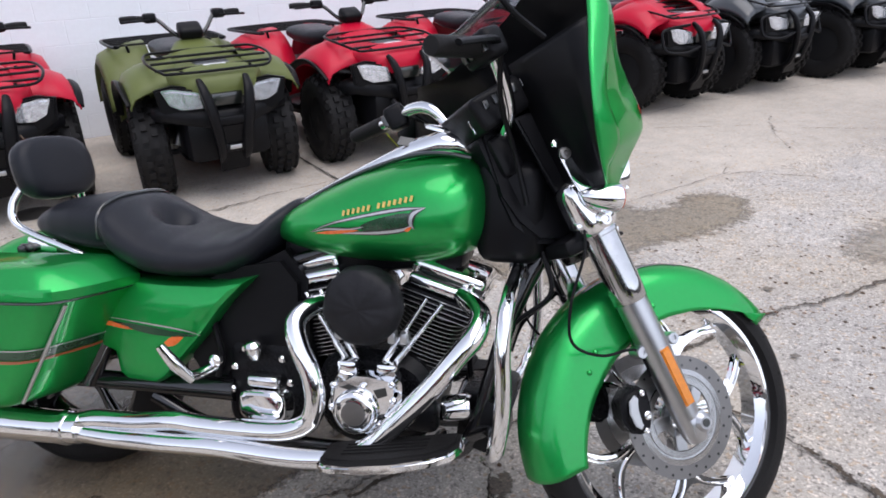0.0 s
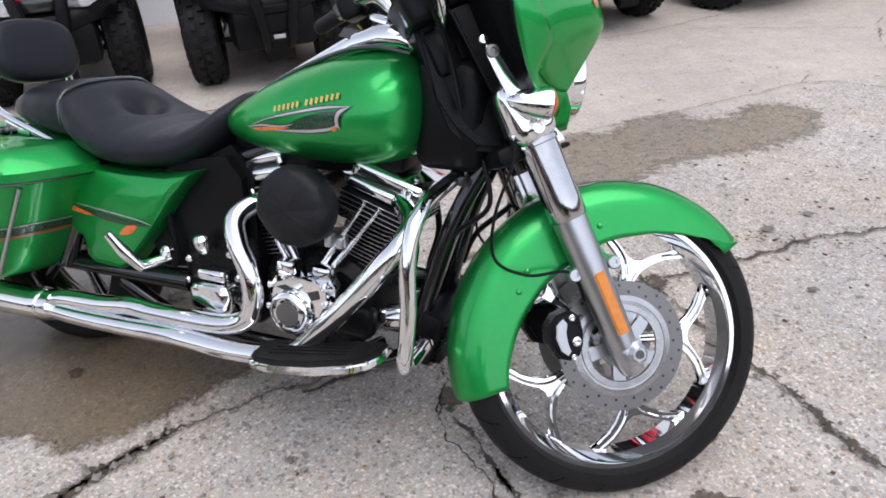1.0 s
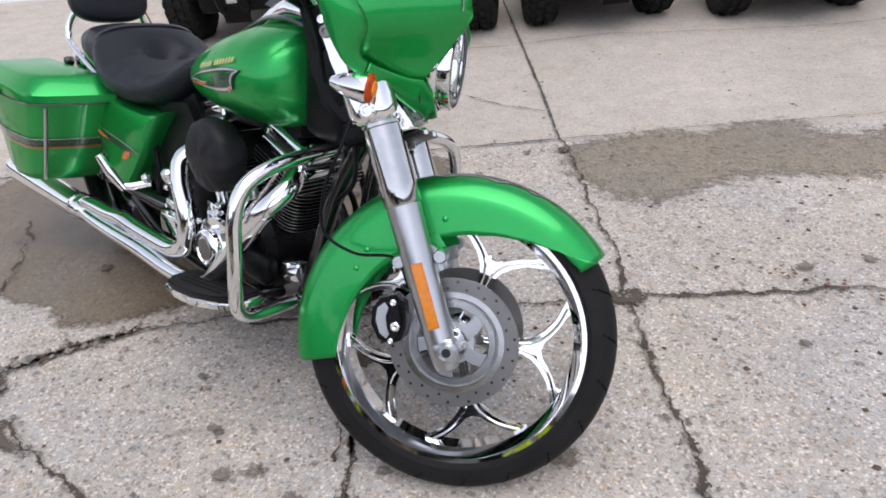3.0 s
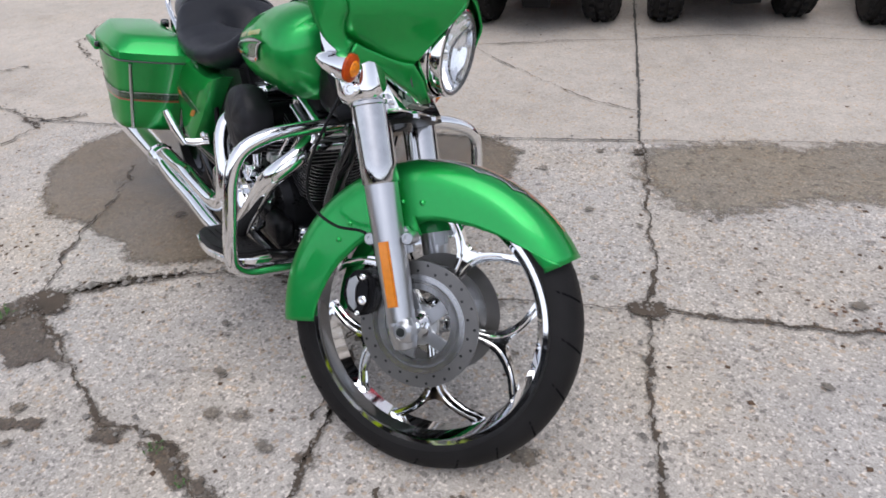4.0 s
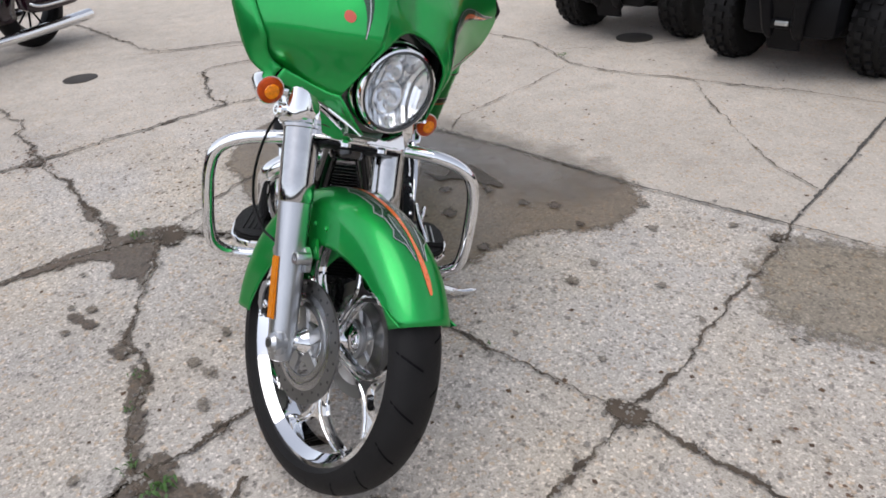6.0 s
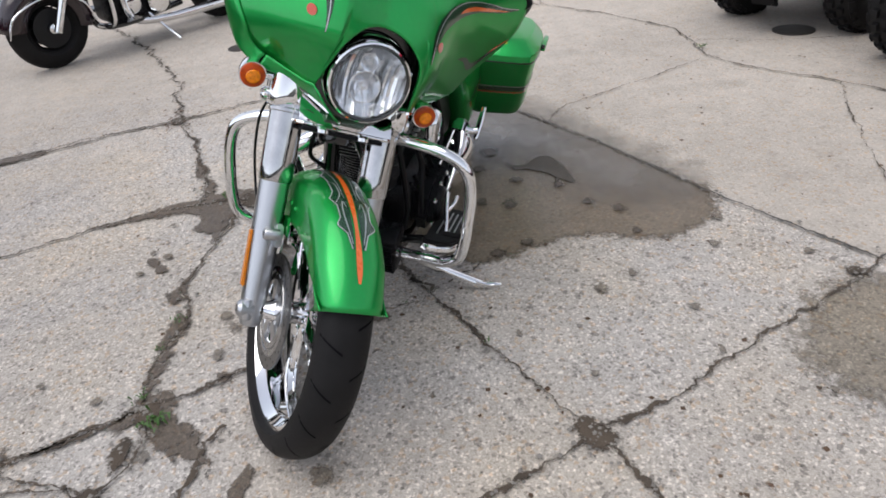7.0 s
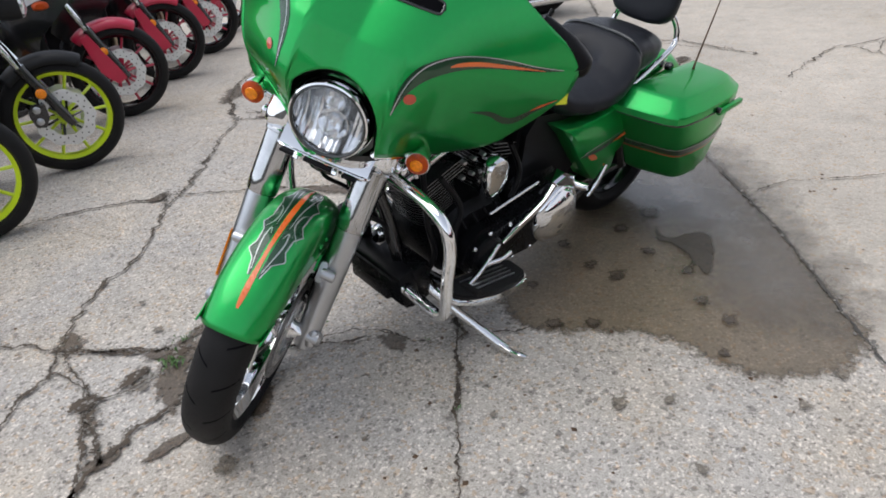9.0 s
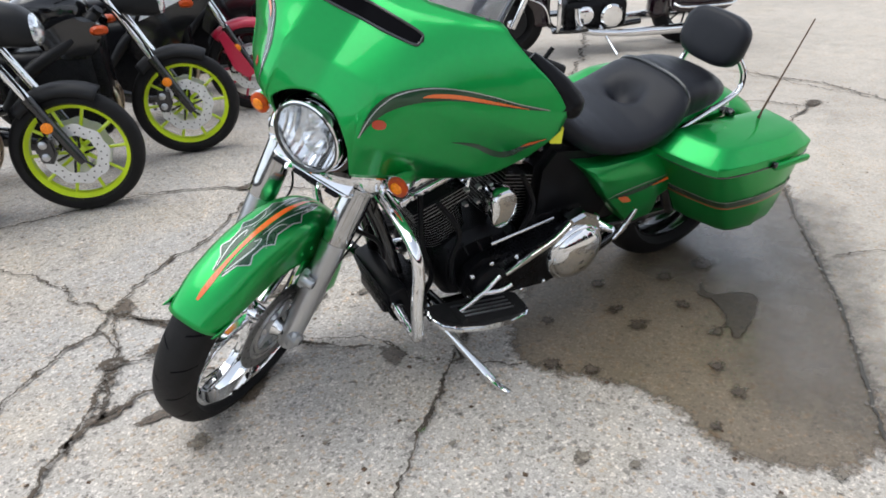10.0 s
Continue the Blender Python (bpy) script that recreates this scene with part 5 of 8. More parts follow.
for l, u, r in [(-0.1, 0.88, 0.05), (0.1, 0.88, 0.05), (-0.22, 0.85, 0.035), (0.22, 0.85, 0.035)]:
    part("gauge", lathe([(r, 0.0), (r, 0.03), (r * 0.88, 0.035), (r * 0.85, 0.02), (0.001, 0.02)], 24, Matrix.Translation((fairing_f(l, u) - 0.07, l, u)) @ Matrix.Rotation(radians(-90), 4, "Y")), BLACK, inner)
for s in (-1, 1):
    part("mirror_stem", tube([(-0.06, s * 0.33, 0.88), (-0.12, s * 0.36, 0.95), (-0.13, s * 0.37, 1.0)], 0.006, 8, 4), PLASTIC, inner)
    part("side_panel", plate([(-0.07, 0.78), (-0.01, 0.78), (-0.012, 0.60), (-0.02, 0.47), (-0.05, 0.46), (-0.055, 0.60)], 0.02, 0.006, Matrix.Translation((0, s * 0.1, 0)) @ SIDE), PLASTIC, inner, "matt black panel beside the fork")
    if s < 0:
        part("panel_strut", plate([(-0.052, 0.545), (-0.024, 0.545), (-0.03, 0.60), (-0.04, 0.668), (-0.046, 0.682), (-0.056, 0.682), (-0.063, 0.668), (-0.059, 0.61)], 0.012, 0.005, Matrix.Translation((0, -0.195, 0)) @ SIDE), CHROME, inner, "broad chrome fairing bracket")
        part("strut_bolt", lathe([(0.013, 0.0), (0.012, 0.006), (0.006, 0.007), (0.005, 0.003), (0.001, 0.003)], 16, Matrix.Translation((-0.051, -0.201, 0.667)) @ Matrix.Rotation(radians(90), 4, "X")), STEEL, inner)
        part("strut_bolt", lathe([(0.009, 0.0), (0.008, 0.006), (0.001, 0.008)], 12, Matrix.Translation((-0.056, -0.19, 0.694)) @ Matrix.Rotation(radians(90), 4, "X")), CHROME, inner)
        continue
    part("panel_strut", tube([(-0.06, s * 0.15, 0.77), (-0.045, s * 0.165, 0.70), (-0.03, s * 0.165, 0.62), (-0.02, s * 0.16, 0.57)], [0.008, 0.012, 0.012, 0.014], 10, 4), CHROME, inner)
    part("strut_cap", lathe([(0.017, -0.006), (0.018, 0.006), (0.012, 0.012), (0.001, 0.013)], 16, Matrix.Translation((-0.052, s * 0.168, 0.735)) @ Matrix.Rotation(radians(-90 * s), 4, "X")), CHROME, inner)
part("neck_box", plate([(-0.14, 0.79), (0.02, 0.79), (0.02, 0.47), (-0.07, 0.485), (-0.12, 0.51), (-0.15, 0.57), (-0.15, 0.64), (-0.145, 0.67)], 0.1, 0.012, SIDE), PLASTIC, inner, "black fuse box and loom behind the fork")
part("dash_panel", box((0, 0, 0), (0.17, 0.24, 0.08), 0.015, seg=3), PLASTIC, inner, "black switch panel", at(-0.07, 0, 0.825, 0, -6, 0))
for k in range(5):
    part("dash_switch", box((-0.125 + 0.026 * k, -0.122, 0.832 + 0.003 * k), (0.014, 0.006, 0.02), 0.002), INK, inner)

part("inner_rim", tube([(fairing_f(0.30, 0.965) - 0.05, skew(0.32), 0.965), (fairing_f(0.38, 0.935) - 0.045, skew(0.385), 0.935), (fairing_f(0.43, 0.90) - 0.04, skew(0.43), 0.905), (fairing_f(0.44, 0.875) - 0.03, skew(0.435), 0.878)], [0.012, 0.03, 0.040, 0.016], 14, 5), PLASTIC, inner, "rounded black rim of the inner fairing")

# handlebar
bars = part("handlebar", tube([(-0.20, -0.30, 0.925), (-0.14, -0.25, 0.922), (-0.10, -0.2, 0.915), (-0.085, -0.165, 0.865), (-0.08, -0.12, 0.80), (-0.09, -0.05, 0.76), (-0.11, 0.05, 0.77), (-0.125, 0.09, 0.83), (-0.14, 0.115, 0.895), (-0.165, 0.16, 0.925), (-0.22, 0.27, 0.935)], 0.0145, 12, 6), CHROME, bike, "chrome swept handlebar", FORK)
for s in (-1, 1):
    d = Vector((-0.085, 0.2, 0.025)).normalized() if s > 0 else Vector((-0.13, -0.1, 0.015)).normalized()
    p0 = Vector((-0.205, 0.255, 0.935)) if s > 0 else Vector((-0.165, -0.27, 0.922))
    part("grip", tube([p0, p0 + d * 0.03, p0 + d * 0.145, p0 + d * 0.16], [0.021, 0.0195, 0.0195, 0.015], 14, 3), RUBBER, bars, "black rubber grip")
    part("switch_housing", box((0, 0, 0), (0.055, 0.085, 0.06), 0.014, seg=3), PLASTIC, bars, "", Matrix.Translation(p0 - d * 0.03) @ Matrix.Rotation(radians(-20 * s), 4, "Z"))
    for k in range(4):
        part("switch_button", box((-0.03, -0.028 + 0.018 * k, 0.0), (0.014, 0.012, 0.03), 0.003), INK, bars, "", Matrix.Translation(p0 - d * 0.03) @ Matrix.Rotation(radians(-20 * s), 4, "Z"))
    part("lever", tube([p0 + Vector((0.045, 0, -0.005)), p0 + d * 0.07 + Vector((0.07, 0, -0.01)), p0 + d * 0.17 + Vector((0.055, 0, -0.015))], [0.009, 0.007, 0.006], 8, 4, flat=1.4), PLASTIC, bars)
    part("cable", tube([p0 - d * 0.05 + Vector((0.03, 0, 0)), Vector((-0.11, s * 0.16, 0.82)), Vector((-0.1, s * 0.1, 0.72)), Vector((-0.12, s * 0.08, 0.6))], 0.006, 8, 5), PLASTIC, bars)
part("riser", box((-0.1, 0, 0.72), (0.06, 0.13, 0.1), 0.015), PLASTIC, bars)
part("riser_badge", plate([(-0.03, -0.012), (-0.012, -0.012), (-0.012, 0.0), (0.02, 0.0), (0.02, 0.02), (-0.03, 0.02)], 0.008, 0.002, Matrix.Translation((-0.125, -0.07, 0.80)) @ SIDE), CHROME, bars)

# tank
TX = [-0.465, -0.445, -0.398, -0.324, -0.231, -0.138, -0.045, 0.011, 0.052, 0.075, 0.085]
TZ = [0.73, 0.736, 0.744, 0.757, 0.773, 0.787, 0.798, 0.805, 0.811, 0.814, 0.816]
TW = [0.045, 0.085, 0.125, 0.158, 0.182, 0.195, 0.197, 0.19, 0.165, 0.11, 0.04]
TH = [0.02, 0.036, 0.056, 0.083, 0.108, 0.123, 0.127, 0.121, 0.104, 0.072, 0.03]
rows = [oval(x, 0, float(np.interp(x, TX, TZ)), float(np.interp(x, TX, TW)), float(np.interp(x, TX, TH)), 2.35, 40) for x in sorted(set(list(np.linspace(-0.465, 0.085, 34)) + [-0.458, 0.071, 0.08]))]
tank = part("tank", rings(bmesh.new(), rows), GREEN, bike, "glossy green teardrop fuel tank with a winged emblem", angle=70)
sm = tank.modifiers.new("soften", "SMOOTH")
sm.factor, sm.iterations = 0.5, 3


def on_tank(s, lift=0.002):
    def place(x, z):
        x, z = x - 0.02, z - 0.013
        k = min(0.999, abs((z - np.interp(x, TX, TZ)) / np.interp(x, TX, TH)))
        y = np.interp(x, TX, TW) * (1 - k ** 2.35) ** (1 / 2.35)
        return (x, s * (y + lift), z)
    return place


for s in (-1, 1):
    put = on_tank(s)
    part("emblem_field", ribbon([(-0.17, 0.782, 0.006), (-0.13, 0.79, 0.014), (-0.08, 0.802, 0.016), (-0.05, 0.812, 0.01)], put), DARK_GREEN, tank, "dark green emblem field")
    for line in ([(-0.305, 0.762, 0.0005), (-0.24, 0.788, 0.0025), (-0.15, 0.812, 0.0035), (-0.08, 0.827, 0.004), (-0.018, 0.834, 0.0005)],
                 [(-0.018, 0.834, 0.0005), (-0.045, 0.82, 0.006), (-0.052, 0.80, 0.006), (-0.044, 0.785, 0.001)],
                 [(-0.25, 0.765, 0.0005), (-0.19, 0.768, 0.003), (-0.12, 0.774, 0.005), (-0.07, 0.783, 0.005), (-0.052, 0.792, 0.003)],
                 [(-0.30, 0.762, 0.0005), (-0.26, 0.772, 0.003), (-0.2, 0.776, 0.0035), (-0.165, 0.784, 0.001)]):
        part("emblem_wing", ribbon([(a, b, w * 1.25) for a, b, w in line], on_tank(s, 0.0028)), INK, tank)
        part("emblem_edge", ribbon([(a, b, w * 0.6) for a, b, w in line], on_tank(s, 0.0036)), SILVER, tank)
    part("emblem_flash", ribbon([(-0.29, 0.760, 0.0005), (-0.25, 0.765, 0.004), (-0.2, 0.772, 0.003), (-0.175, 0.776, 0.0005)], on_tank(s, 0.004)), ORANGE, tank)
    part("emblem_flash", ribbon([(-0.066, 0.782, 0.001), (-0.058, 0.784, 0.004), (-0.05, 0.79, 0.001)], on_tank(s, 0.004)), ORANGE, tank)
    bm = bmesh.new()
    for k in range(14):
        if k == 6:
            continue
        x = -0.215 + 0.0125 * k
        z = 0.812 + 0.0031 * k
        ribbon([(x, z - 0.006, 0.0033), (x + 0.001, z, 0.0033), (x + 0.002, z + 0.006, 0.0033)], on_tank(s, 0.0036), 1, bm)
    part("lettering_bars", bm, GOLD, tank, "gold bars of lettering")
# console on the tank
rows = [oval(x, 0, z, w, h, 2.6, 24) for x, z, w, h in [(-0.44, 0.775, 0.012, 0.006), (-0.38, 0.815, 0.022, 0.014), (-0.28, 0.862, 0.03, 0.02), (-0.18, 0.91, 0.042, 0.025), (-0.1, 0.945, 0.06, 0.03), (-0.03, 0.965, 0.072, 0.032), (0.02, 0.965, 0.07, 0.028), (0.06, 0.945, 0.05, 0.02)]]
console = part("console", rings(bmesh.new(), rows), CHROME, tank, "chrome tank console", at(-0.015, 0, -0.013), angle=70)
part("filler_door", lathe([(0.05, 0), (0.05, 0.006), (0.042, 0.011), (0.001, 0.013)], 32, at(-0.03, 0, 0.993, 0, 12, 0)), CHROME, console)
part("console_badge", plate([(-0.02, -0.014), (0.02, -0.014), (0.02, 0.014), (-0.02, 0.014)], 0.002, 0, at(-0.11, -0.045, 0.968, 40, 8, 0)), INK, console)
for s in (-1, 1):
    part("console_edge", tube([(-0.44, s * 0.014, 0.782), (-0.3, s * 0.036, 0.858), (-0.2, s * 0.05, 0.902), (-0.1, s * 0.07, 0.935), (-0.02, s * 0.082, 0.945), (0.05, s * 0.07, 0.935)], 0.006, 8, 6), INK, console)

# seat
def seat_mesh(rowset, dimple=False):
    bm = bmesh.new()
    rr = []
    for x, top, bot, hw, n in rowset:
        ring = []
        for p in oval(x, 0, (top + bot) / 2, hw, (top - bot) / 2, n, 96):
            if dimple and p.z > (top + bot) / 2:
                dx, dy = (x + 0.785) / 0.042, p.y / 0.05
                p.z -= 0.06 * math.exp(-(dx * dx + dy * dy) ** 1.3)
            ring.append(p)
        rr.append(ring)
    return rings(bm, rr)


def dense(keys, n=40):
    xs = [k[0] for k in keys][::-1]
    out = []
    for x in np.linspace(xs[-1], xs[0], n):
        out.append((x, *[float(np.interp(x, xs, [k[i] for k in keys][::-1])) for i in range(1, 5)]))
    return out


seat = part("seat", seat_mesh(dense([(-0.405, 0.80, 0.745, 0.04, 2.2), (-0.425, 0.808, 0.715, 0.08, 2.3), (-0.46, 0.785, 0.68, 0.12, 2.4), (-0.50, 0.752, 0.645, 0.15, 2.4), (-0.55, 0.728, 0.62, 0.175, 2.4), (-0.62, 0.717, 0.608, 0.197, 2.4), (-0.70, 0.722, 0.604, 0.207, 2.4), (-0.77, 0.742, 0.607, 0.207, 2.4), (-0.83, 0.773, 0.622, 0.198, 2.4), (-0.875, 0.797, 0.65, 0.184, 2.5), (-0.9, 0.802, 0.68, 0.168, 2.5)], 80), True), LEATHER, bike, "black smooth vinyl two-up seat with a deep dimple", angle=80)
sm = seat.modifiers.new("soften", "SMOOTH")
sm.factor, sm.iterations = 0.5, 5
pill = part("pillion", seat_mesh(dense([(-0.895, 0.80, 0.655, 0.158, 3.0), (-0.93, 0.803, 0.655, 0.159, 3.0), (-1.0, 0.800, 0.66, 0.153, 3.0), (-1.07, 0.788, 0.67, 0.14, 2.8), (-1.12, 0.768, 0.68, 0.12, 2.5), (-1.155, 0.748, 0.695, 0.09, 2.3), (-1.17, 0.735, 0.71, 0.05, 2.1)], 30)), LEATHER, seat, angle=80)
sm = pill.modifiers.new("soften", "SMOOTH")
sm.factor, sm.iterations = 0.5, 3
arc = sorted([p for p in oval(-0.9, 0, 0.73, 0.165, 0.075, 2.9, 60) if p.z > 0.70], key=lambda p: math.atan2(p.z - 0.68, p.y))
part("welt", tube(arc, 0.0055, 8, 1), INK, seat, "stitched welt across the seat")

# backrest
rest = part("backrest", rings(bmesh.new(), [oval(x, 0, 0, 0.128 * k, 0.086 * k, 3.0, 40) for x, k in [(-0.028, 0.86), (-0.024, 0.95), (-0.01, 1.0), (0.012, 1.0), (0.026, 0.95), (0.032, 0.82), (0.034, 0.5)]]), LEATHER, bike, "padded black passenger backrest", at(-1.158, -0.005, 0.866, 0, -14, 0), angle=70)
for s in (-1, 1):
    bar = part("sissy_bar", tube([(-0.80, s * 0.145, 0.60), (-0.9, s * 0.145, 0.632), (-1.02, s * 0.145, 0.672), (-1.13, s * 0.14, 0.705), (-1.18, s * 0.135, 0.732), (-1.19, s * 0.125, 0.775), (-1.175, s * 0.105, 0.82), (-1.17, s * 0.085, 0.85)], 0.0105, 12, 6), CHROME, bike, "chrome backrest upright")
    part("bar_bracket", box((-1.09, s * 0.142, 0.67), (0.09, 0.012, 0.05), 0.006), CHROME, bar)
    part("docking_knob", lathe([(0.014, 0), (0.016, 0.015), (0.012, 0.025), (0.001, 0.027)], 16, Matrix.Translation((-1.13, s * 0.15, 0.665)) @ Matrix.Rotation(radians(-90 * s), 4, "X")), BLACK, bar)

# rear fender and wheel
rows = []
for d in np.linspace(8, 168, 40):
    a = radians(d)
    rows.append([Vector((-1.12 + r * math.cos(a), y, 0.315 + r * math.sin(a))) for y, r in [(-0.115, 0.24), (-0.118, 0.32), (-0.11, 0.355), (-0.07, 0.378), (0, 0.386), (0.07, 0.378), (0.11, 0.355), (0.118, 0.32), (0.115, 0.24)]])
rf = part("rear_fender", rings(bmesh.new(), rows, closed=False, caps=False), GREEN, bike, "green rear fender", angle=60)
so = rf.modifiers.new("thickness", "SOLIDIFY")
so.thickness = 0.004
rw = part("rear_wheel", lathe([(0.03, -0.09), (0.05, -0.06), (0.05, 0.06), (0.03, 0.09)], 32, Matrix.Translation((-1.12, 0, 0.315)) @ ACROSS), CHROME, bike, "rear wheel with a wide black tyre")
part("tyre", lathe(tyre_profile(0.318, 0.088, 0.1), 72, Matrix.Translation((-1.12, 0, 0.315)) @ ACROSS, loop=True), RUBBER, rw)
part("rim", lathe(rim_profile(0.226, 0.062), 64, Matrix.Translation((-1.12, 0, 0.315)) @ ACROSS, loop=True), BLACK, rw)
for k in range(5):
    a = radians(72 * k + 10)
    part("spoke", tube([(-1.12 + r * math.cos(a), 0, 0.315 + r * math.sin(a)) for r in (0.04, 0.12, 0.205)], [0.022, 0.014, 0.022], 10, 4), BLACK, rw)


# saddlebags
def bag_outline(z, top=0.6, s=1):
    """Plan of the bag at a height: raked front corner, long flank, square tail."""
    k = (top - z) / 0.3
    x0 = -0.8 - 0.2 * k
    w = 1 - 0.09 * k
    pts = [(x0, 0.165), (x0 - 0.008, 0.21), (x0 - 0.026, 0.275 * w), (x0 - 0.05, 0.338 * w), (x0 - 0.072, 0.366 * w), (x0 - 0.105, 0.379 * w), (x0 - 0.2, 0.387 * w), (-1.18, 0.384 * w), (-1.28, 0.368 * w), (-1.335, 0.346 * w), (-1.353, 0.31 * w), (-1.356, 0.25), (-1.353, 0.165)]
    return [Vector((x, s * y, z - 0.02 * (-0.78 - x) / 0.6)) for x, y in pts]


for s in (-1, 1):
    rows = [[Vector((-1.15 + (p.x + 1.15) * k, s * 0.26 + (p.y - s * 0.26) * k, p.z)) for p in bag_outline(z, s=s)] for z, k in [(0.307, 0.8), (0.312, 0.92), (0.325, 0.98), (0.345, 1.0), (0.42, 1.0), (0.5, 1.0), (0.592, 1.0)]]
    bag = part("saddlebag", rings(bmesh.new(), rows), GREEN, bike, "green hard saddlebag with an orange pinstripe", angle=50)
    rows = []
    for dz, k, mv in [(0.594, 1.0, 0), (0.6, 1.03, 0), (0.622, 1.035, 0), (0.628, 1.02, 0), (0.66, 0.86, 0.012), (0.666, 0.82, 0.013), (0.669, 0.75, 0.014), (0.672, 0.4, 0.014)]:
        rows.append([Vector((-1.12 + (p.x + 1.12) * k, s * 0.255 + (p.y - s * 0.255) * k - s * mv, p.z + dz - 0.6)) for p in bag_outline(0.6, s=s)])
    lid = part("lid", rings(bmesh.new(), rows), GREEN, bag, "green domed lid", angle=24)
    part("latch", box((-1.19, s * 0.397, 0.585), (0.17, 0.02, 0.022), 0.007), GREEN, bag, "green latch lever")
    part("latch_lock", box((-1.105, s * 0.395, 0.594), (0.016, 0.02, 0.018), 0.004), BLACK, bag)
    part("lid_seam", tube([Vector((p.x, p.y * 1.005, p.z - 0.005)) for p in bag_outline(0.6, s=s)], 0.0035, 6, 4), INK, bag)

    def on_bag(z, lift=0.003, s=s):
        line = spline(bag_outline(z, s=s), 4)
        mid = Vector((-1.12, s * 0.2, 0))
        return [p + (Vector((p.x, p.y, 0)) - mid).normalized() * lift for p in line]

    for nm, z0, z1, mt in [("orange_stripe", 0.438, 0.446, BURNT), ("dark_stripe", 0.449, 0.469, DARK_GREEN), ("pinstripe", 0.471, 0.474, SILVER)]:
        a, b = on_bag(z0), on_bag(z1)
        part(nm, rings(bmesh.new(), [a, b], closed=False, caps=False), mt, bag)
    if s < 0:
        part("guard_strip", tube([bag_outline(0.585, s=s)[3] + Vector((0.003, s * 0.004, 0)), bag_outline(0.45, s=s)[3] + Vector((0.003, s * 0.004, 0)), bag_outline(0.32, s=s)[3] + Vector((0.003, s * 0.004, 0))], 0.005, 8, 4), ALU, bag, "bare metal trim rod")
    # side cover
    bm = bmesh.new()
    shape = [(-0.48, 0.628), (-0.56, 0.612), (-0.70, 0.607), (-0.82, 0.61), (-0.915, 0.6), (-0.945, 0.5), (-0.915, 0.425), (-0.876, 0.41), (-0.866, 0.352), (-0.845, 0.335), (-0.76, 0.332), (-0.735, 0.345), (-0.68, 0.405), (-0.625, 0.465), (-0.55, 0.56)]
    c = Vector((-0.74, 0, 0.48))
    rows = []
    for y, k in [(0.10, 1.0), (0.15, 1.0), (0.163, 0.985), (0.176, 0.93), (0.186, 0.78), (0.19, 0.45)]:
        rows.append([Vector((c.x + (x - c.x) * k, s * y, c.z + (z - c.z) * k)) for x, z in shape])
    cover = part("side_cover", rings(bm, rows), GREEN, bike, "green side cover with small orange flashes", angle=30)
    for nm, line, mt in [("dark_flash", [(-0.86, 0.50, 0.001), (-0.78, 0.487, 0.009), (-0.7, 0.48, 0.008), (-0.62, 0.48, 0.001)], DARK_GREEN), ("orange_flash", [(-0.72, 0.445, 0.002), (-0.69, 0.46, 0.011), (-0.66, 0.475, 0.003)], ORANGE), ("orange_flash", [(-0.88, 0.495, 0.006), (-0.84, 0.49, 0.006), (-0.8, 0.483, 0.001)], ORANGE), ("pinstripe", [(-0.87, 0.51, 0.0005), (-0.77, 0.502, 0.0016), (-0.66, 0.492, 0.0016), (-0.61, 0.482, 0.0005)], SILVER)]:
        part(nm, ribbon(line, lambda a, b, s=s: (a, s * 0.1915, b)), mt, cover)
    # passenger peg
    peg = part("passenger_peg", tube([(-0.585, s * 0.17, 0.40), (-0.605, s * 0.215, 0.392), (-0.615, s * 0.24, 0.395)], [0.013, 0.013, 0.012], 10, 4), CHROME, bike, "chrome folded passenger footpeg")
    blade = [(-0.605, s * 0.24, 0.385), (-0.635, s * 0.262, 0.43), (-0.66, s * 0.282, 0.482)] if s < 0 else [(-0.63, 0.236, 0.352), (-0.66, 0.24, 0.395), (-0.692, 0.243, 0.458)]
    part("peg_blade", tube(blade, [0.01, 0.016, 0.011], 12, 4, flat=0.7), CHROME, peg)
    part("peg_bolt", lathe([(0.016, 0), (0.016, 0.012), (0.01, 0.018), (0.001, 0.018)], 12, Matrix.Translation((-0.575, s * 0.18, 0.42)) @ Matrix.Rotation(radians(-90 * s), 4, "X")), CHROME, peg)
    # engine guard
    guard = part("engine_guard", tube([(0.15, s * 0.035, 0.672), (0.155, s * 0.16, 0.668), (0.158, s * 0.255, 0.655), (0.158, s * 0.315, 0.622), (0.158, s * 0.338, 0.56), (0.162, s * 0.342, 0.47), (0.158, s * 0.341, 0.395), (0.15, s * 0.33, 0.342), (0.136, s * 0.288, 0.31), (0.128, s * 0.215, 0.304), (0.12, s * 0.15, 0.298)], 0.0165, 14, 6), CHROME, bike, "chrome tubular engine guard loop")
    part("guard_bracket", tube([(0.123, s * 0.17, 0.3), (0.1, s * 0.12, 0.285), (0.05, s * 0.095, 0.25)], [0.019, 0.018, 0.016], 10, 3), BLACK, guard, "black lower guard bracket")
    part("guard_clamp", box((0.15, s * 0.05, 0.67), (0.045, 0.03, 0.05), 0.01), BLACK, guard)
    # footboard
    out = [(0.06, 0.20), (0.064, 0.25), (0.045, 0.29), (0.0, 0.315), (-0.08, 0.325), (-0.18, 0.322), (-0.25, 0.31), (-0.275, 0.285), (-0.278, 0.215), (-0.25, 0.2)]
    LIFT = Matrix.Translation((0, 0, 0.282)) @ Matrix.Rotation(radians(-11), 4, "Y")
    board = part("footboard", plate([(x, s * y) for x, y in out], 0.02, 0.006, LIFT), CHROME, bike, "chrome-edged rubber footboard")
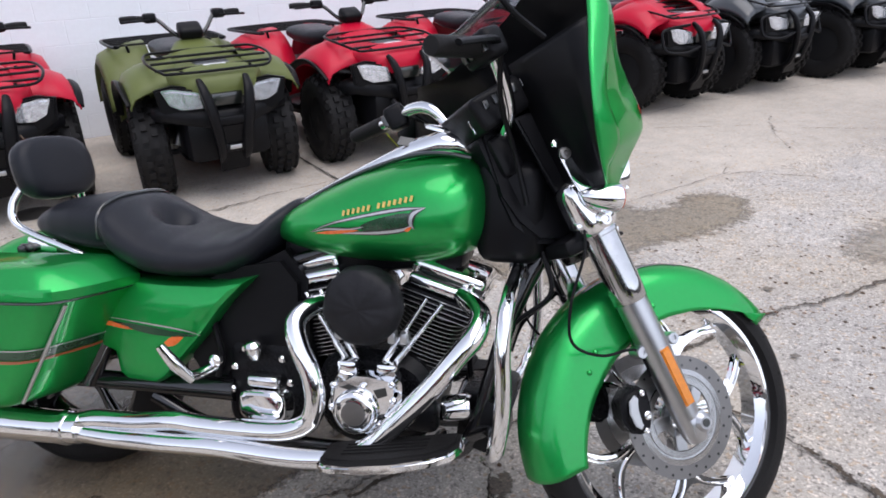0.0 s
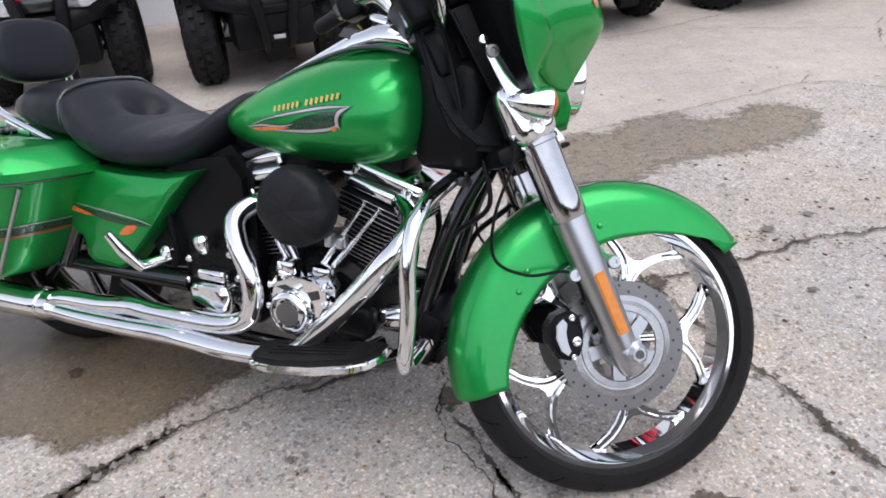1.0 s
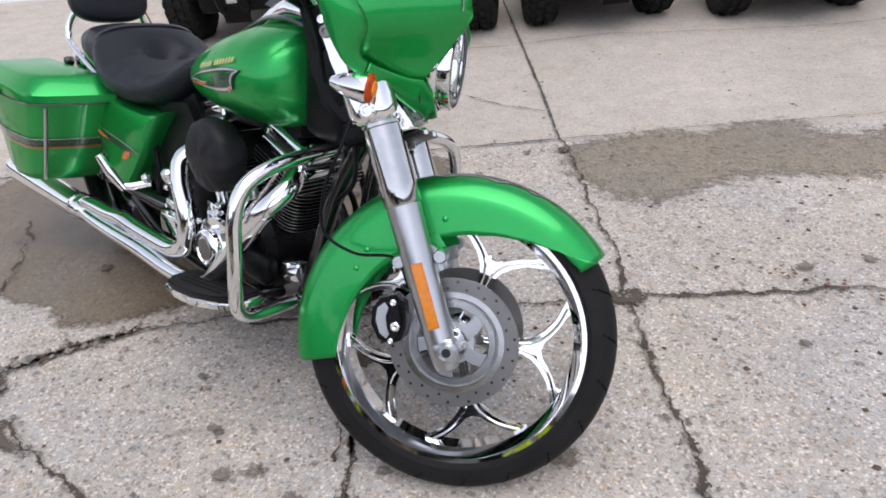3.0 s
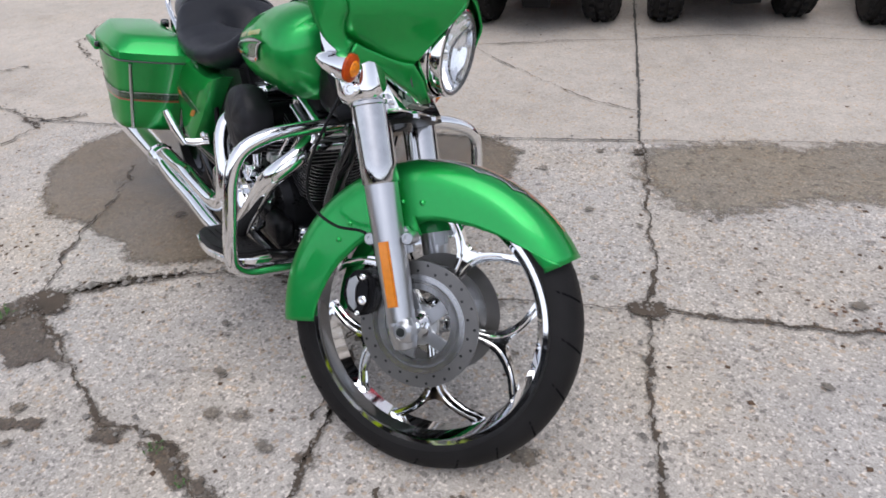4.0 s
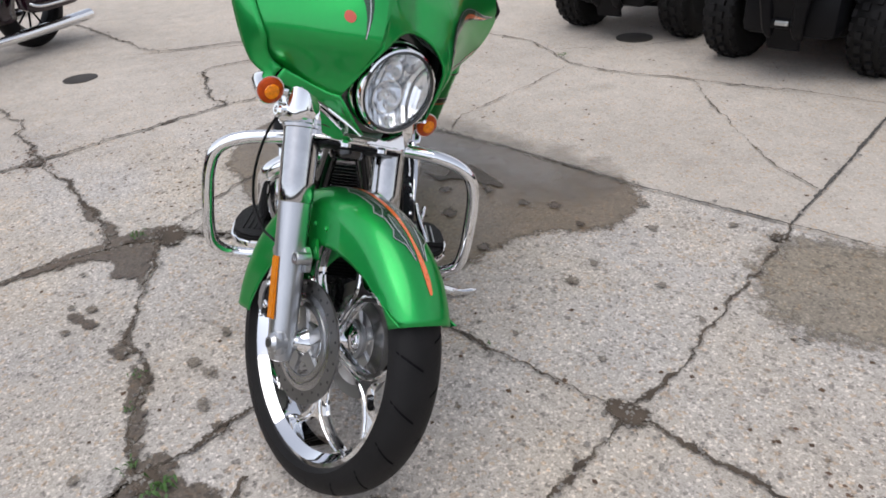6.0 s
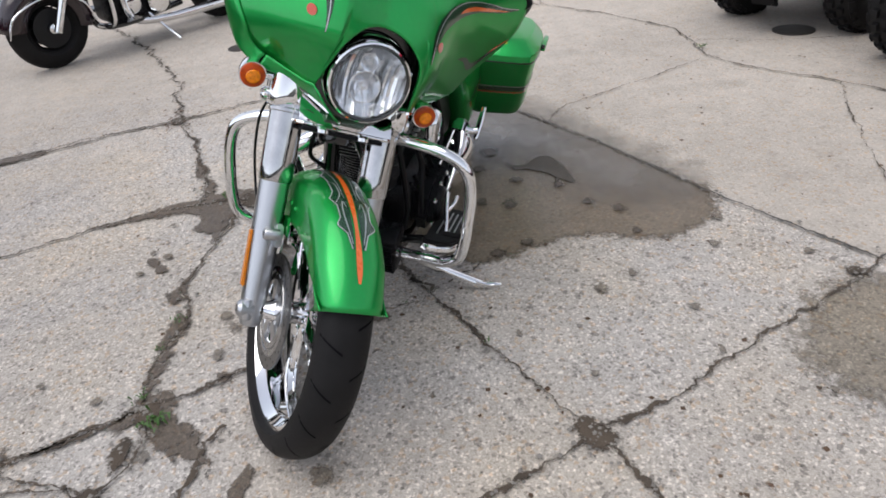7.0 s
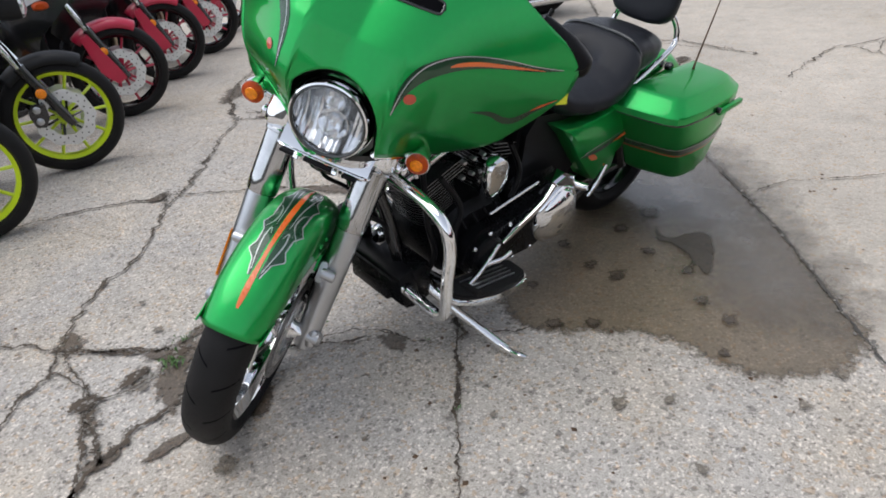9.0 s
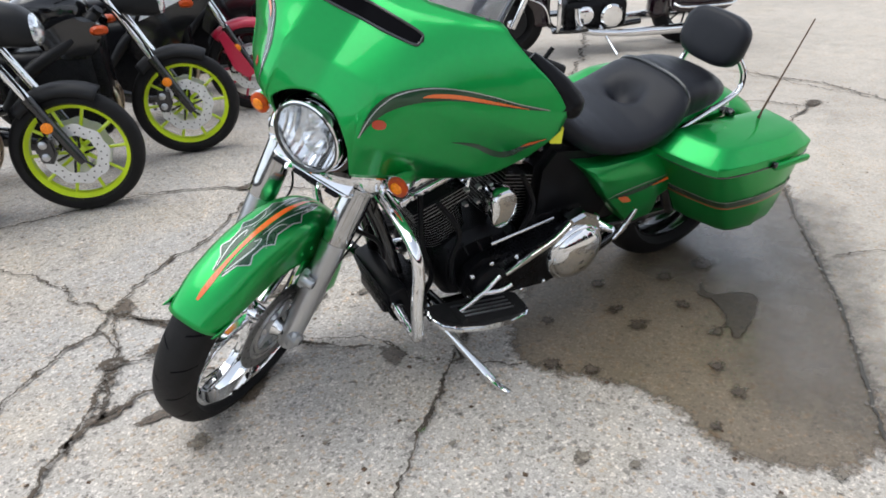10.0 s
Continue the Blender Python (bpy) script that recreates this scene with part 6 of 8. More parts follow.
    part("rubber_pad", plate([(-0.105 + (x + 0.105) * 0.95, s * (0.258 + (y - 0.258) * 0.9)) for x, y in out], 0.022, 0.006, Matrix.Translation((0, 0, 0.012)) @ LIFT), RUBBER, board, "ribbed black rubber pad")
    bm = bmesh.new()
    for k in range(4):
        box((-0.11, s * (0.235 + 0.016 * k), 0.0245), (0.2, 0.004, 0.003), 0, bm, LIFT)
    part("pad_ribs", bm, ALU if s > 0 else RUBBER, board)
    part("board_bracket", tube([(-0.02, s * 0.1, 0.25), (-0.02, s * 0.2, 0.268)], 0.014, 10), BLACK, board)

# frame
for s in (-1, 1):
    part("frame_tube", tube([(0.245, s * 0.012, 0.79), (0.2, s * 0.03, 0.70), (0.14, s * 0.055, 0.56), (0.095, s * 0.07, 0.40), (0.06, s * 0.085, 0.27), (0.0, s * 0.10, 0.205), (-0.2, s * 0.12, 0.19), (-0.6, s * 0.12, 0.2), (-0.8, s * 0.12, 0.28)], 0.0215, 12, 6), BLACK, bike, "black frame tube")
    part("frame_tube", tube([(0.22, s * 0.02, 0.84), (0.0, s * 0.05, 0.80), (-0.4, s * 0.08, 0.66), (-0.6, s * 0.1, 0.6), (-0.95, s * 0.115, 0.6)], 0.017, 10, 5), BLACK, bike, "black frame tube")
    part("swingarm", tube([(-0.56, s * 0.12, 0.32), (-0.8, s * 0.13, 0.315), (-1.13, s * 0.13, 0.31)], [0.032, 0.024, 0.026], 12, 4), BLACK, bike, "black swingarm")
    part("shock_absorber", tube([(-0.98, s * 0.145, 0.31), (-0.9, s * 0.15, 0.46), (-0.85, s * 0.15, 0.56)], 0.024, 12, 3), BLACK, bike, "black rear shock absorber")
part("steering_head", lathe([(0.036, -0.13), (0.04, -0.12), (0.04, 0.1), (0.036, 0.11)], 24, at(0.225, 0, 0.80, 0, -27.6, 0)), BLACK, bike, "black steering head")
bm = box((0.13, 0, 0.80), (0.16, 0.2, 0.24), 0.04, seg=3)
part("neck_cover", bm, PLASTIC, bike, "black plastic neck cover")
cooler = part("oil_cooler", box((0, 0, 0), (0.06, 0.25, 0.135), 0.012), PLASTIC, bike, "black oil cooler housing between the frame tubes", at(0.095, 0.02, 0.28, 0, 17, 0))
for k in range(9):
    part("fin", box((0.032, 0, -0.052 + 0.013 * k), (0.012, 0.23, 0.003), 0.0008), ENGINE_BLACK, cooler)
part("regulator", box((0.1, 0.0, 0.235), (0.06, 0.17, 0.05), 0.01), ENGINE_BLACK, bike, "black voltage regulator")
part("wiring", tube([(0.2, -0.06, 0.72), (0.23, -0.08, 0.62), (0.16, -0.07, 0.55), (0.12, -0.06, 0.5)], 0.006, 8, 6), PLASTIC, bike, "black wiring loom")
part("wiring", tube([(0.2, 0.06, 0.72), (0.24, 0.09, 0.6), (0.15, 0.08, 0.5), (0.12, 0.07, 0.42)], 0.007, 8, 6), PLASTIC, bike, "black wiring loom")

# engine
CRANK = Vector((-0.19, 0, 0.325))
case = part("engine", rings(bmesh.new(), [oval(y, CRANK.x, 0.33, hx, hz, 2.8, 36, axis=2) for y, hx, hz in [(-0.12, 0.13, 0.10), (-0.1, 0.15, 0.125), (0.1, 0.15, 0.125), (0.13, 0.13, 0.1)]]), ENGINE_BLACK, bike, "big black and chrome V-twin engine", Matrix(((1, 0, 0, 0), (0, 0, 1, 0), (0, 1, 0, 0), (0, 0, 0, 1))))
EM = Matrix(((1, 0, 0, 0), (0, 0, 1, 0), (0, 1, 0, 0), (0, 0, 0, 1))).inverted()


def engine_part(name, bm, material, label=""):
    return part(name, bm, material, case, label, EM)


engine_part("gearbox", box((-0.47, 0.0, 0.345), (0.24, 0.26, 0.25), 0.04, seg=3), ENGINE_BLACK)
part("battery_box", plate([(-0.36, 0.42), (-0.36, 0.62), (-0.42, 0.69), (-0.56, 0.62), (-0.68, 0.60), (-0.72, 0.44), (-0.66, 0.34), (-0.5, 0.36)], 0.25, 0.02, SIDE), PLASTIC, bike, "black battery box behind the engine")
part("backbone_cover", box((-0.16, 0, 0.70), (0.46, 0.15, 0.09), 0.02), PLASTIC, bike, "black panel under the tank", at(0, 0, 0, 0, -4, 0))
part("rear_loom", tube([(-0.58, -0.135, 0.6), (-0.60, -0.14, 0.5), (-0.585, -0.14, 0.42), (-0.6, -0.14, 0.36)], 0.008, 8, 5), PLASTIC, bike, "black rubber hose")
for tilt, fwd, foot in [(-15, -1, -0.276), (17.5, 1, -0.122)]:
    AX = Matrix.Translation((foot, 0, CRANK.z)) @ Matrix.Rotation(radians(tilt), 4, "Y")
    engine_part("cylinder", lathe([(0.056, 0.08), (0.056, 0.235)], 32, AX), ENGINE_BLACK, "black finned cylinder")
    bm = bmesh.new()
    for k in range(13):
        z = 0.105 + 0.0105 * k
        w = 0.082 - 0.0006 * abs(k - 7)
        rows = [[AX @ Vector((p.x, p.y, zz)) for p in oval(0, 0, 0, w * q, (w + 0.006) * q, 3.4, 32, axis=2)] for zz, q in [(z, 0.7), (z, 0.985), (z + 0.0015, 1.0), (z + 0.003, 0.985), (z + 0.003, 0.7)]]
        rings(bm, rows)
    engine_part("cooling_fin", bm, ENGINE_BLACK, "black cylinder fins with bare edges")["kind"] = "stuff"
    bm = bmesh.new()
    for k in range(13):
        z = 0.105 + 0.0105 * k
        w = 0.0822 - 0.0006 * abs(k - 7)
        rows = [[AX @ Vector((p.x, p.y, zz)) for p in oval(0, 0, 0, w, w + 0.006, 3.4, 32, axis=2)] for zz in (z + 0.0008, z + 0.0022)]
        rings(bm, rows, caps=False)
    engine_part("fin_edge", bm, ALU, "bright machined fin edges")["kind"] = "stuff"
    engine_part("cylinder_head", box((0, 0, 0.262), (0.17, 0.19, 0.05), 0.015, None, AX), ENGINE_BLACK)
    for k in range(4):
        engine_part("head_fin", box((0, 0, 0.242 + 0.012 * k), (0.178, 0.205, 0.0045), 0.001, None, AX, 1), ENGINE_BLACK, "black cylinder head fin")
        engine_part("head_fin_edge", box((0, 0, 0.242 + 0.012 * k), (0.1795, 0.2065, 0.0018), 0, None, AX, 1), ALU, "bright machined fin edge")
    engine_part("rocker_box", box((fwd * 0.014, -0.014, 0.306), (0.186, 0.176, 0.03), 0.01, None, AX, 3), CHROME, "chrome rocker box")
    engine_part("rocker_gasket", box((fwd * 0.014, -0.014, 0.324), (0.172, 0.162, 0.008), 0.002, None, AX, 1), INK, "black gasket line")
    cover = engine_part("rocker_cover", box((fwd * 0.012, -0.01, 0.342), (0.178, 0.16, 0.032), 0.013, None, AX, 4), CHROME, "polished rocker cover")
    for bx in (-0.055, 0.055):
        # flat black disc paints the shade of a sunk bolt; nothing is sunk
        part("well_shade", lathe([(0.015, 0.3585), (0.013, 0.3592), (0.001, 0.3592)], 14, AX @ Matrix.Translation((fwd * 0.012 + bx, -0.06, 0))), INK, cover, "black disc painted as the shade of a bolt well")
        part("cover_bolt", lathe([(0.008, 0.359), (0.008, 0.366), (0.005, 0.368), (0.001, 0.366)], 10, AX @ Matrix.Translation((fwd * 0.012 + bx, -0.06, 0))), CHROME, cover)
    for bx in (-0.07, 0.07):
        for by in (-0.088, 0.088):
            engine_part("rocker_bolt", lathe([(0.009, 0.325), (0.009, 0.34), (0.005, 0.342), (0.001, 0.34)], 10, AX @ Matrix.Translation((bx, by, 0))), CHROME)
    for k in (-1, 1):
        base = Vector((CRANK.x + fwd * 0.045 + k * 0.014, -0.135, 0.43))
        top = AX @ Vector((k * 0.02 - fwd * 0.0, -0.105, 0.275))
        engine_part("pushrod_tube", tube([base, base.lerp(top, 0.3), base.lerp(top, 0.32), top], [0.0085, 0.0085, 0.006, 0.006], 12, 2), CHROME, "chrome pushrod tube")
    engine_part("tappet_block", box((CRANK.x + fwd * 0.05, -0.145, 0.425), (0.05, 0.05, 0.035), 0.008), CHROME)
# ribbed black block, added ahead of the crankcase to hide bright ground
gap_block = engine_part("regulator", box((0.02, 0.055, 0.265), (0.09, 0.17, 0.145), 0.014, None, at(0, 0, 0, 0, 6, 0), 2), ENGINE_BLACK, "black ribbed block added to darken the gap ahead of the engine")
for k in range(5):
    part("rib", box((0.068, 0.055, 0.21 + 0.028 * k), (0.016, 0.165, 0.005), 0.001, None, at(0, 0, 0, 0, 6, 0), 1), ENGINE_BLACK, gap_block)
# cam cover and timer
engine_part("cam_cover", plate([(-0.27, 0.30), (-0.285, 0.33), (-0.275, 0.38), (-0.255, 0.415), (-0.21, 0.40), (-0.175, 0.40), (-0.12, 0.43), (-0.1, 0.4), (-0.1, 0.36), (-0.14, 0.29), (-0.17, 0.265), (-0.225, 0.262)], 0.06, 0.016, Matrix.Translation((0, -0.16, 0)) @ SIDE, seg=4), CHROME, "chrome cam cover")
engine_part("timer_cover", lathe([(0.054, -0.02), (0.054, 0.014), (0.048, 0.022), (0.042, 0.024), (0.038, 0.016), (0.036, 0.016), (0.034, 0.02), (0.02, 0.022), (0.001, 0.0225)], 40, Matrix.Translation((-0.208, -0.19, 0.33)) @ Matrix.Rotation(radians(90), 4, "X")), CHROME, "chrome ringed timer cover")
engine_part("timer_face", lathe([(0.03, 0.0), (0.029, 0.003), (0.001, 0.004)], 28, Matrix.Translation((-0.208, -0.2115, 0.33)) @ Matrix.Rotation(radians(90), 4, "X")), STEEL)
for k in range(5):
    a = radians(72 * k + 18)
    engine_part("timer_screw", lathe([(0.0055, 0), (0.005, 0.004), (0.001, 0.004)], 8, Matrix.Translation((-0.208 + 0.0375 * math.cos(a), -0.207, 0.33 + 0.0375 * math.sin(a))) @ Matrix.Rotation(radians(90), 4, "X")), INK)
for bx, bz in [(-0.262, 0.39), (-0.268, 0.335), (-0.118, 0.405), (-0.115, 0.365), (-0.15, 0.3), (-0.19, 0.392)]:
    engine_part("cam_bolt", lathe([(0.0085, 0), (0.0085, 0.008), (0.005, 0.011), (0.001, 0.009)], 10, Matrix.Translation((bx, -0.1895, bz)) @ Matrix.Rotation(radians(90), 4, "X")), CHROME)
# thin black plates on the face paint the dark of recesses
for pts in ([(-0.25, 0.385), (-0.215, 0.378), (-0.2, 0.388), (-0.225, 0.395)], [(-0.165, 0.385), (-0.135, 0.395), (-0.13, 0.375), (-0.155, 0.365)]):
    engine_part("cam_shade", plate(pts, 0.004, 0.001, Matrix.Translation((0, -0.1895, 0)) @ SIDE), INK, "black plate painted as shade in a cam cover recess")
engine_part("oil_pump_cover", box((-0.075, -0.13, 0.31), (0.11, 0.05, 0.08), 0.02, seg=3), ENGINE_BLACK, "black oil filter mount")
engine_part("oil_filter", lathe([(0.03, 0), (0.032, 0.01), (0.032, 0.06), (0.026, 0.07), (0.001, 0.072)], 24, at(-0.02, -0.08, 0.31, 0, 80, 0)), CHROME, "chrome oil filter")
# air cleaner in its fabric cover
prof = [(0.02, 0.0), (0.074, 0.002), (0.083, 0.012), (0.0875, 0.03), (0.0875, 0.055), (0.083, 0.072), (0.072, 0.082), (0.05, 0.087), (0.026, 0.089), (0.001, 0.0895)]
bm = lathe(prof, 56, Matrix.Translation((-0.19, -0.135, 0.586)) @ Matrix.Rotation(radians(90), 4, "X"))
for v in bm.verts:
    q = v.co * 26
    out = v.co - Vector((-0.19, v.co.y, 0.586))
    pucker = math.sin(11 * math.atan2(out.z, out.x) + 3 * noise.noise(q)) * min(1, out.length / 0.07)
    v.co += Vector((0, 1, 0)) * (0.006 * noise.noise(q) + 0.0011 * pucker) + out * (0.03 * noise.noise(q * 1.3) + 0.06)
engine_part("air_cleaner", bm, CLOTH, "round air cleaner under a black fabric cover")
engine_part("intake", tube([(-0.19, 0, 0.60), (-0.18, -0.08, 0.6), (-0.16, -0.14, 0.6)], 0.035, 14, 3), ENGINE_BLACK)
for x0, z0 in [(-0.135, 0.50), (-0.105, 0.5), (-0.27, 0.5), (-0.24, 0.49)]:
    engine_part("lifter_clip", box((x0, -0.13, z0), (0.02, 0.03, 0.03), 0.005), ALU)
# gearbox trim
engine_part("gearbox_cover", rings(bmesh.new(), [[Vector((-0.463 + p.x, y, 0.305 + p.y)) for p in oval(0, 0, 0, 0.072 * k, 0.045 * k, 4, 28, axis=2)] for y, k in [(-0.13, 1.0), (-0.15, 1.0), (-0.16, 0.9), (-0.165, 0.9), (-0.176, 0.84), (-0.182, 0.7)]]), CHROME, "stepped chrome gearbox cover")
engine_part("gearbox_cover_top", box((-0.463, -0.15, 0.365), (0.085, 0.04, 0.03), 0.01, seg=3), CHROME)
engine_part("filler_cap", lathe([(0.012, 0), (0.018, 0.01), (0.022, 0.03), (0.02, 0.045), (0.012, 0.052), (0.001, 0.054)], 20, at(-0.485, -0.15, 0.42, 20, 0, 0)), CHROME, "chrome oil filler cap")
for x0, z0 in [(-0.55, 0.39), (-0.53, 0.3), (-0.42, 0.42), (-0.40, 0.36), (-0.52, 0.44), (-0.56, 0.33)]:
    engine_part("gearbox_bolt", lathe([(0.01, 0), (0.01, 0.01), (0.006, 0.014), (0.001, 0.014)], 10, Matrix.Translation((x0, -0.132, z0)) @ Matrix.Rotation(radians(90), 4, "X")), CHROME)
# exhaust
ex = part("exhaust", tube([(-0.31, -0.09, 0.565), (-0.345, -0.14, 0.558), (-0.362, -0.18, 0.53), (-0.344, -0.2, 0.478), (-0.315, -0.205, 0.42), (-0.304, -0.208, 0.36), (-0.318, -0.21, 0.302), (-0.37, -0.212, 0.272), (-0.45, -0.214, 0.262), (-0.6, -0.218, 0.26), (-0.68, -0.222, 0.264), (-0.78, -0.225, 0.252), (-0.9, -0.228, 0.246), (-0.96, -0.23, 0.232)], 0.0255, 16, 6), CHROME, bike, "chrome two-into-one exhaust with heat shields")
part("front_header", tube([(0.02, -0.08, 0.60), (0.075, -0.14, 0.575), (0.075, -0.19, 0.54), (0.045, -0.21, 0.50), (-0.02, -0.22, 0.415), (-0.1, -0.225, 0.325), (-0.16, -0.225, 0.262), (-0.24, -0.225, 0.225), (-0.36, -0.23, 0.212), (-0.55, -0.237, 0.218), (-0.7, -0.242, 0.214), (-0.85, -0.242, 0.21), (-0.96, -0.238, 0.212)], 0.0255, 16, 6), CHROME, ex)
part("muffler", tube([(-0.94, -0.235, 0.22), (-0.98, -0.238, 0.22), (-1.02, -0.24, 0.218), (-1.3, -0.25, 0.215), (-1.5, -0.255, 0.213), (-1.52, -0.255, 0.213)], [0.04, 0.042, 0.043, 0.045, 0.045, 0.038], 20, 5), CHROME, ex)
bm = bmesh.new()
tube([(-0.97, -0.238, 0.22), (-0.985, -0.238, 0.22)], 0.0465, 20, 1, bm)
tube([(-0.975, -0.2, 0.245), (-0.965, -0.235, 0.255)], 0.008, 8, 1, bm)
part("clamp", bm, CHROME, ex)

# left side
prim = part("primary_cover", plate([(-0.575, 0.31), (-0.555, 0.375), (-0.50, 0.415), (-0.42, 0.41), (-0.25, 0.39), (-0.15, 0.395), (-0.1, 0.36), (-0.085, 0.30), (-0.11, 0.25), (-0.17, 0.23), (-0.4, 0.225), (-0.52, 0.235), (-0.56, 0.265)], 0.07, 0.02, Matrix.Translation((0, 0.165, 0)) @ SIDE, seg=4), ENGINE_BLACK, bike, "black primary drive cover with chrome clutch cover")
part("clutch_cover", lathe([(0.108, -0.03), (0.11, 0.0), (0.106, 0.014), (0.098, 0.02), (0.094, 0.019), (0.086, 0.03), (0.065, 0.042), (0.035, 0.051), (0.001, 0.054)], 44, Matrix.Translation((-0.497, 0.2, 0.325)) @ Matrix.Rotation(radians(-90), 4, "X")), CHROME, prim, "domed chrome clutch cover")
for bx, bz in [(-0.105, 0.36), (-0.1, 0.28), (-0.2, 0.238), (-0.3, 0.235), (-0.39, 0.235), (-0.17, 0.388), (-0.26, 0.383), (-0.35, 0.395)]:
    part("primary_bolt", lathe([(0.008, 0), (0.008, 0.006), (0.005, 0.009), (0.0005, 0.008)], 10, Matrix.Translation((bx, 0.199, bz)) @ Matrix.Rotation(radians(-90), 4, "X")), CHROME, prim)
part("clutch_band", plate([(-0.60, 0.37), (-0.57, 0.44), (-0.51, 0.475), (-0.45, 0.46), (-0.46, 0.435), (-0.52, 0.44), (-0.555, 0.41), (-0.575, 0.36)], 0.05, 0.01, Matrix.Translation((0, 0.19, 0)) @ SIDE), CHROME, prim)
part("primary_trim", tube([(-0.45, 0.2, 0.44), (-0.39, 0.212, 0.41), (-0.30, 0.212, 0.372), (-0.22, 0.212, 0.335)], [0.026, 0.02, 0.022, 0.014], 12, 5, flat=0.6), CHROME, prim)
part("stator_cover", lathe([(0.06, 0), (0.058, 0.012), (0.05, 0.018), (0.001, 0.02)], 32, Matrix.Translation((-0.17, 0.2, 0.315)) @ Matrix.Rotation(radians(-90), 4, "X")), ENGINE_BLACK, prim)
shift = part("shift_lever", tube([(-0.19, 0.225, 0.35), (-0.14, 0.235, 0.325), (-0.08, 0.25, 0.31), (-0.02, 0.26, 0.30)], 0.008, 10, 4), CHROME, bike, "chrome heel and toe shift lever")
part("shift_rod", tube([(-0.40, 0.185, 0.472), (-0.28, 0.188, 0.462), (-0.17, 0.19, 0.452)], 0.0045, 8, 3), CHROME, shift)
part("shift_peg", tube([(-0.02, 0.25, 0.30), (-0.02, 0.31, 0.305)], 0.011, 10), RUBBER, shift)
part("heel_lever", tube([(-0.12, 0.24, 0.318), (-0.18, 0.25, 0.315), (-0.215, 0.255, 0.33)], 0.008, 10, 4), CHROME, shift)
part("horn_cover", rings(bmesh.new(), [[Vector((-0.225 + p.x, y, 0.545 + p.y * (1.0 if p.y > 0 else 1.2))) for p in oval(0, 0, 0, 0.048 * k, 0.062 * k, 2.6, 28, axis=2)] for y, k in [(0.10, 0.9), (0.13, 1.0), (0.15, 1.0), (0.163, 0.86), (0.168, 0.5)]]), CHROME, bike, "waisted chrome horn cover")
for k in range(6):
    part("engine_clip", box((-0.2 + 0.04 * (k % 3), 0.11, 0.56 + 0.05 * (k // 3)), (0.014, 0.02, 0.01), 0.003), ALU, bike)
for hose in ([(-0.02, 0.12, 0.60), (-0.08, 0.15, 0.50), (-0.05, 0.165, 0.42), (-0.06, 0.17, 0.33)], [(-0.3, 0.13, 0.62), (-0.34, 0.15, 0.52), (-0.30, 0.16, 0.44)], [(0.02, 0.09, 0.62), (0.03, 0.13, 0.48), (0.0, 0.14, 0.36), (0.02, 0.12, 0.26)]):
    part("engine_hose", tube(hose, 0.009, 8, 5), PLASTIC, bike, "black rubber hose")
for k in range(5):
    part("case_rib", tube([(-0.06 - 0.05 * k, 0.128, 0.43), (-0.07 - 0.05 * k, 0.15, 0.40)], [0.006, 0.004], 8, 2), ENGINE_BLACK, bike)
stand = part("side_stand", tube([(0.0, 0.12, 0.225), (-0.02, 0.19, 0.19), (-0.055, 0.29, 0.14), (-0.085, 0.39, 0.098)], [0.018, 0.015, 0.014, 0.016], 12, 4), CHROME, bike, "chrome side stand, folded out on the concrete")
part("stand_foot", tube([(-0.078, 0.365, 0.11), (-0.09, 0.40, 0.096), (-0.1, 0.435, 0.097), (-0.106, 0.455, 0.101)], [0.015, 0.024, 0.025, 0.014], 14, 4, flat=0.5), CHROME, stand, "worn chrome stand foot")
part("aerial", tube([(-1.22, 0.215, 0.645), (-1.225, 0.213, 0.675), (-1.32, 0.188, 0.81), (-1.42, 0.16, 0.945)], [0.008, 0.004, 0.0028, 0.0025], 8, 3), DEBRIS, bike, "thin brown whip aerial")
hang = Vector((0.3787, -0.2668, 0.8862))
faces = Vector((0.93, 0.36, 0.1))
faces = (faces - hang * faces.dot(hang)).normalized()
wide = hang.cross(faces)
TAG_AT = Matrix(((wide.x, hang.x, faces.x, -0.14), (wide.y, hang.y, faces.y, 0.481), (wide.z, hang.z, faces.z, 0.826), (0, 0, 0, 1)))
part("price_tag", plate([(-0.015, -0.028), (0.015, -0.028), (0.015, 0.016), (0.007, 0.026), (-0.007, 0.026), (-0.015, 0.016)], 0.0012, 0, TAG_AT), TAG, bike, "yellow paper tag tied to the clutch lever", FORK)
part("tag_string", tube([(-0.13, 0.475, 0.849), (-0.14, 0.47, 0.88), (-0.17, 0.43, 0.93)], 0.0012, 6, 3), TAG, bike, "thin tag string", FORK)


# ---- quads parked along the wall ----
def knobby(R, w, bm=None):
    """A balloon tyre with rows of square lugs."""
    bm = bm or bmesh.new()
    for k in range(26):
        for row, (q, tw) in enumerate([(-0.78, 0.36), (-0.28, 0.30), (0.28, 0.30), (0.78, 0.36)]):
            a = 2 * math.pi * (k + 0.5 * (row % 2)) / 26
            rr = R - (0.03 if abs(q) > 0.5 else 0.004)
            m = Matrix.Rotation(a, 4, "Y") @ Matrix.Translation((rr, q * w, 0)) @ Matrix.Rotation(radians(-34 * math.copysign(1, q) if abs(q) > 0.5 else 0), 4, "Z")
            box((0, 0, 0), (0.03, w * tw * 1.1, 0.04), 0, bm, m)
    return bm


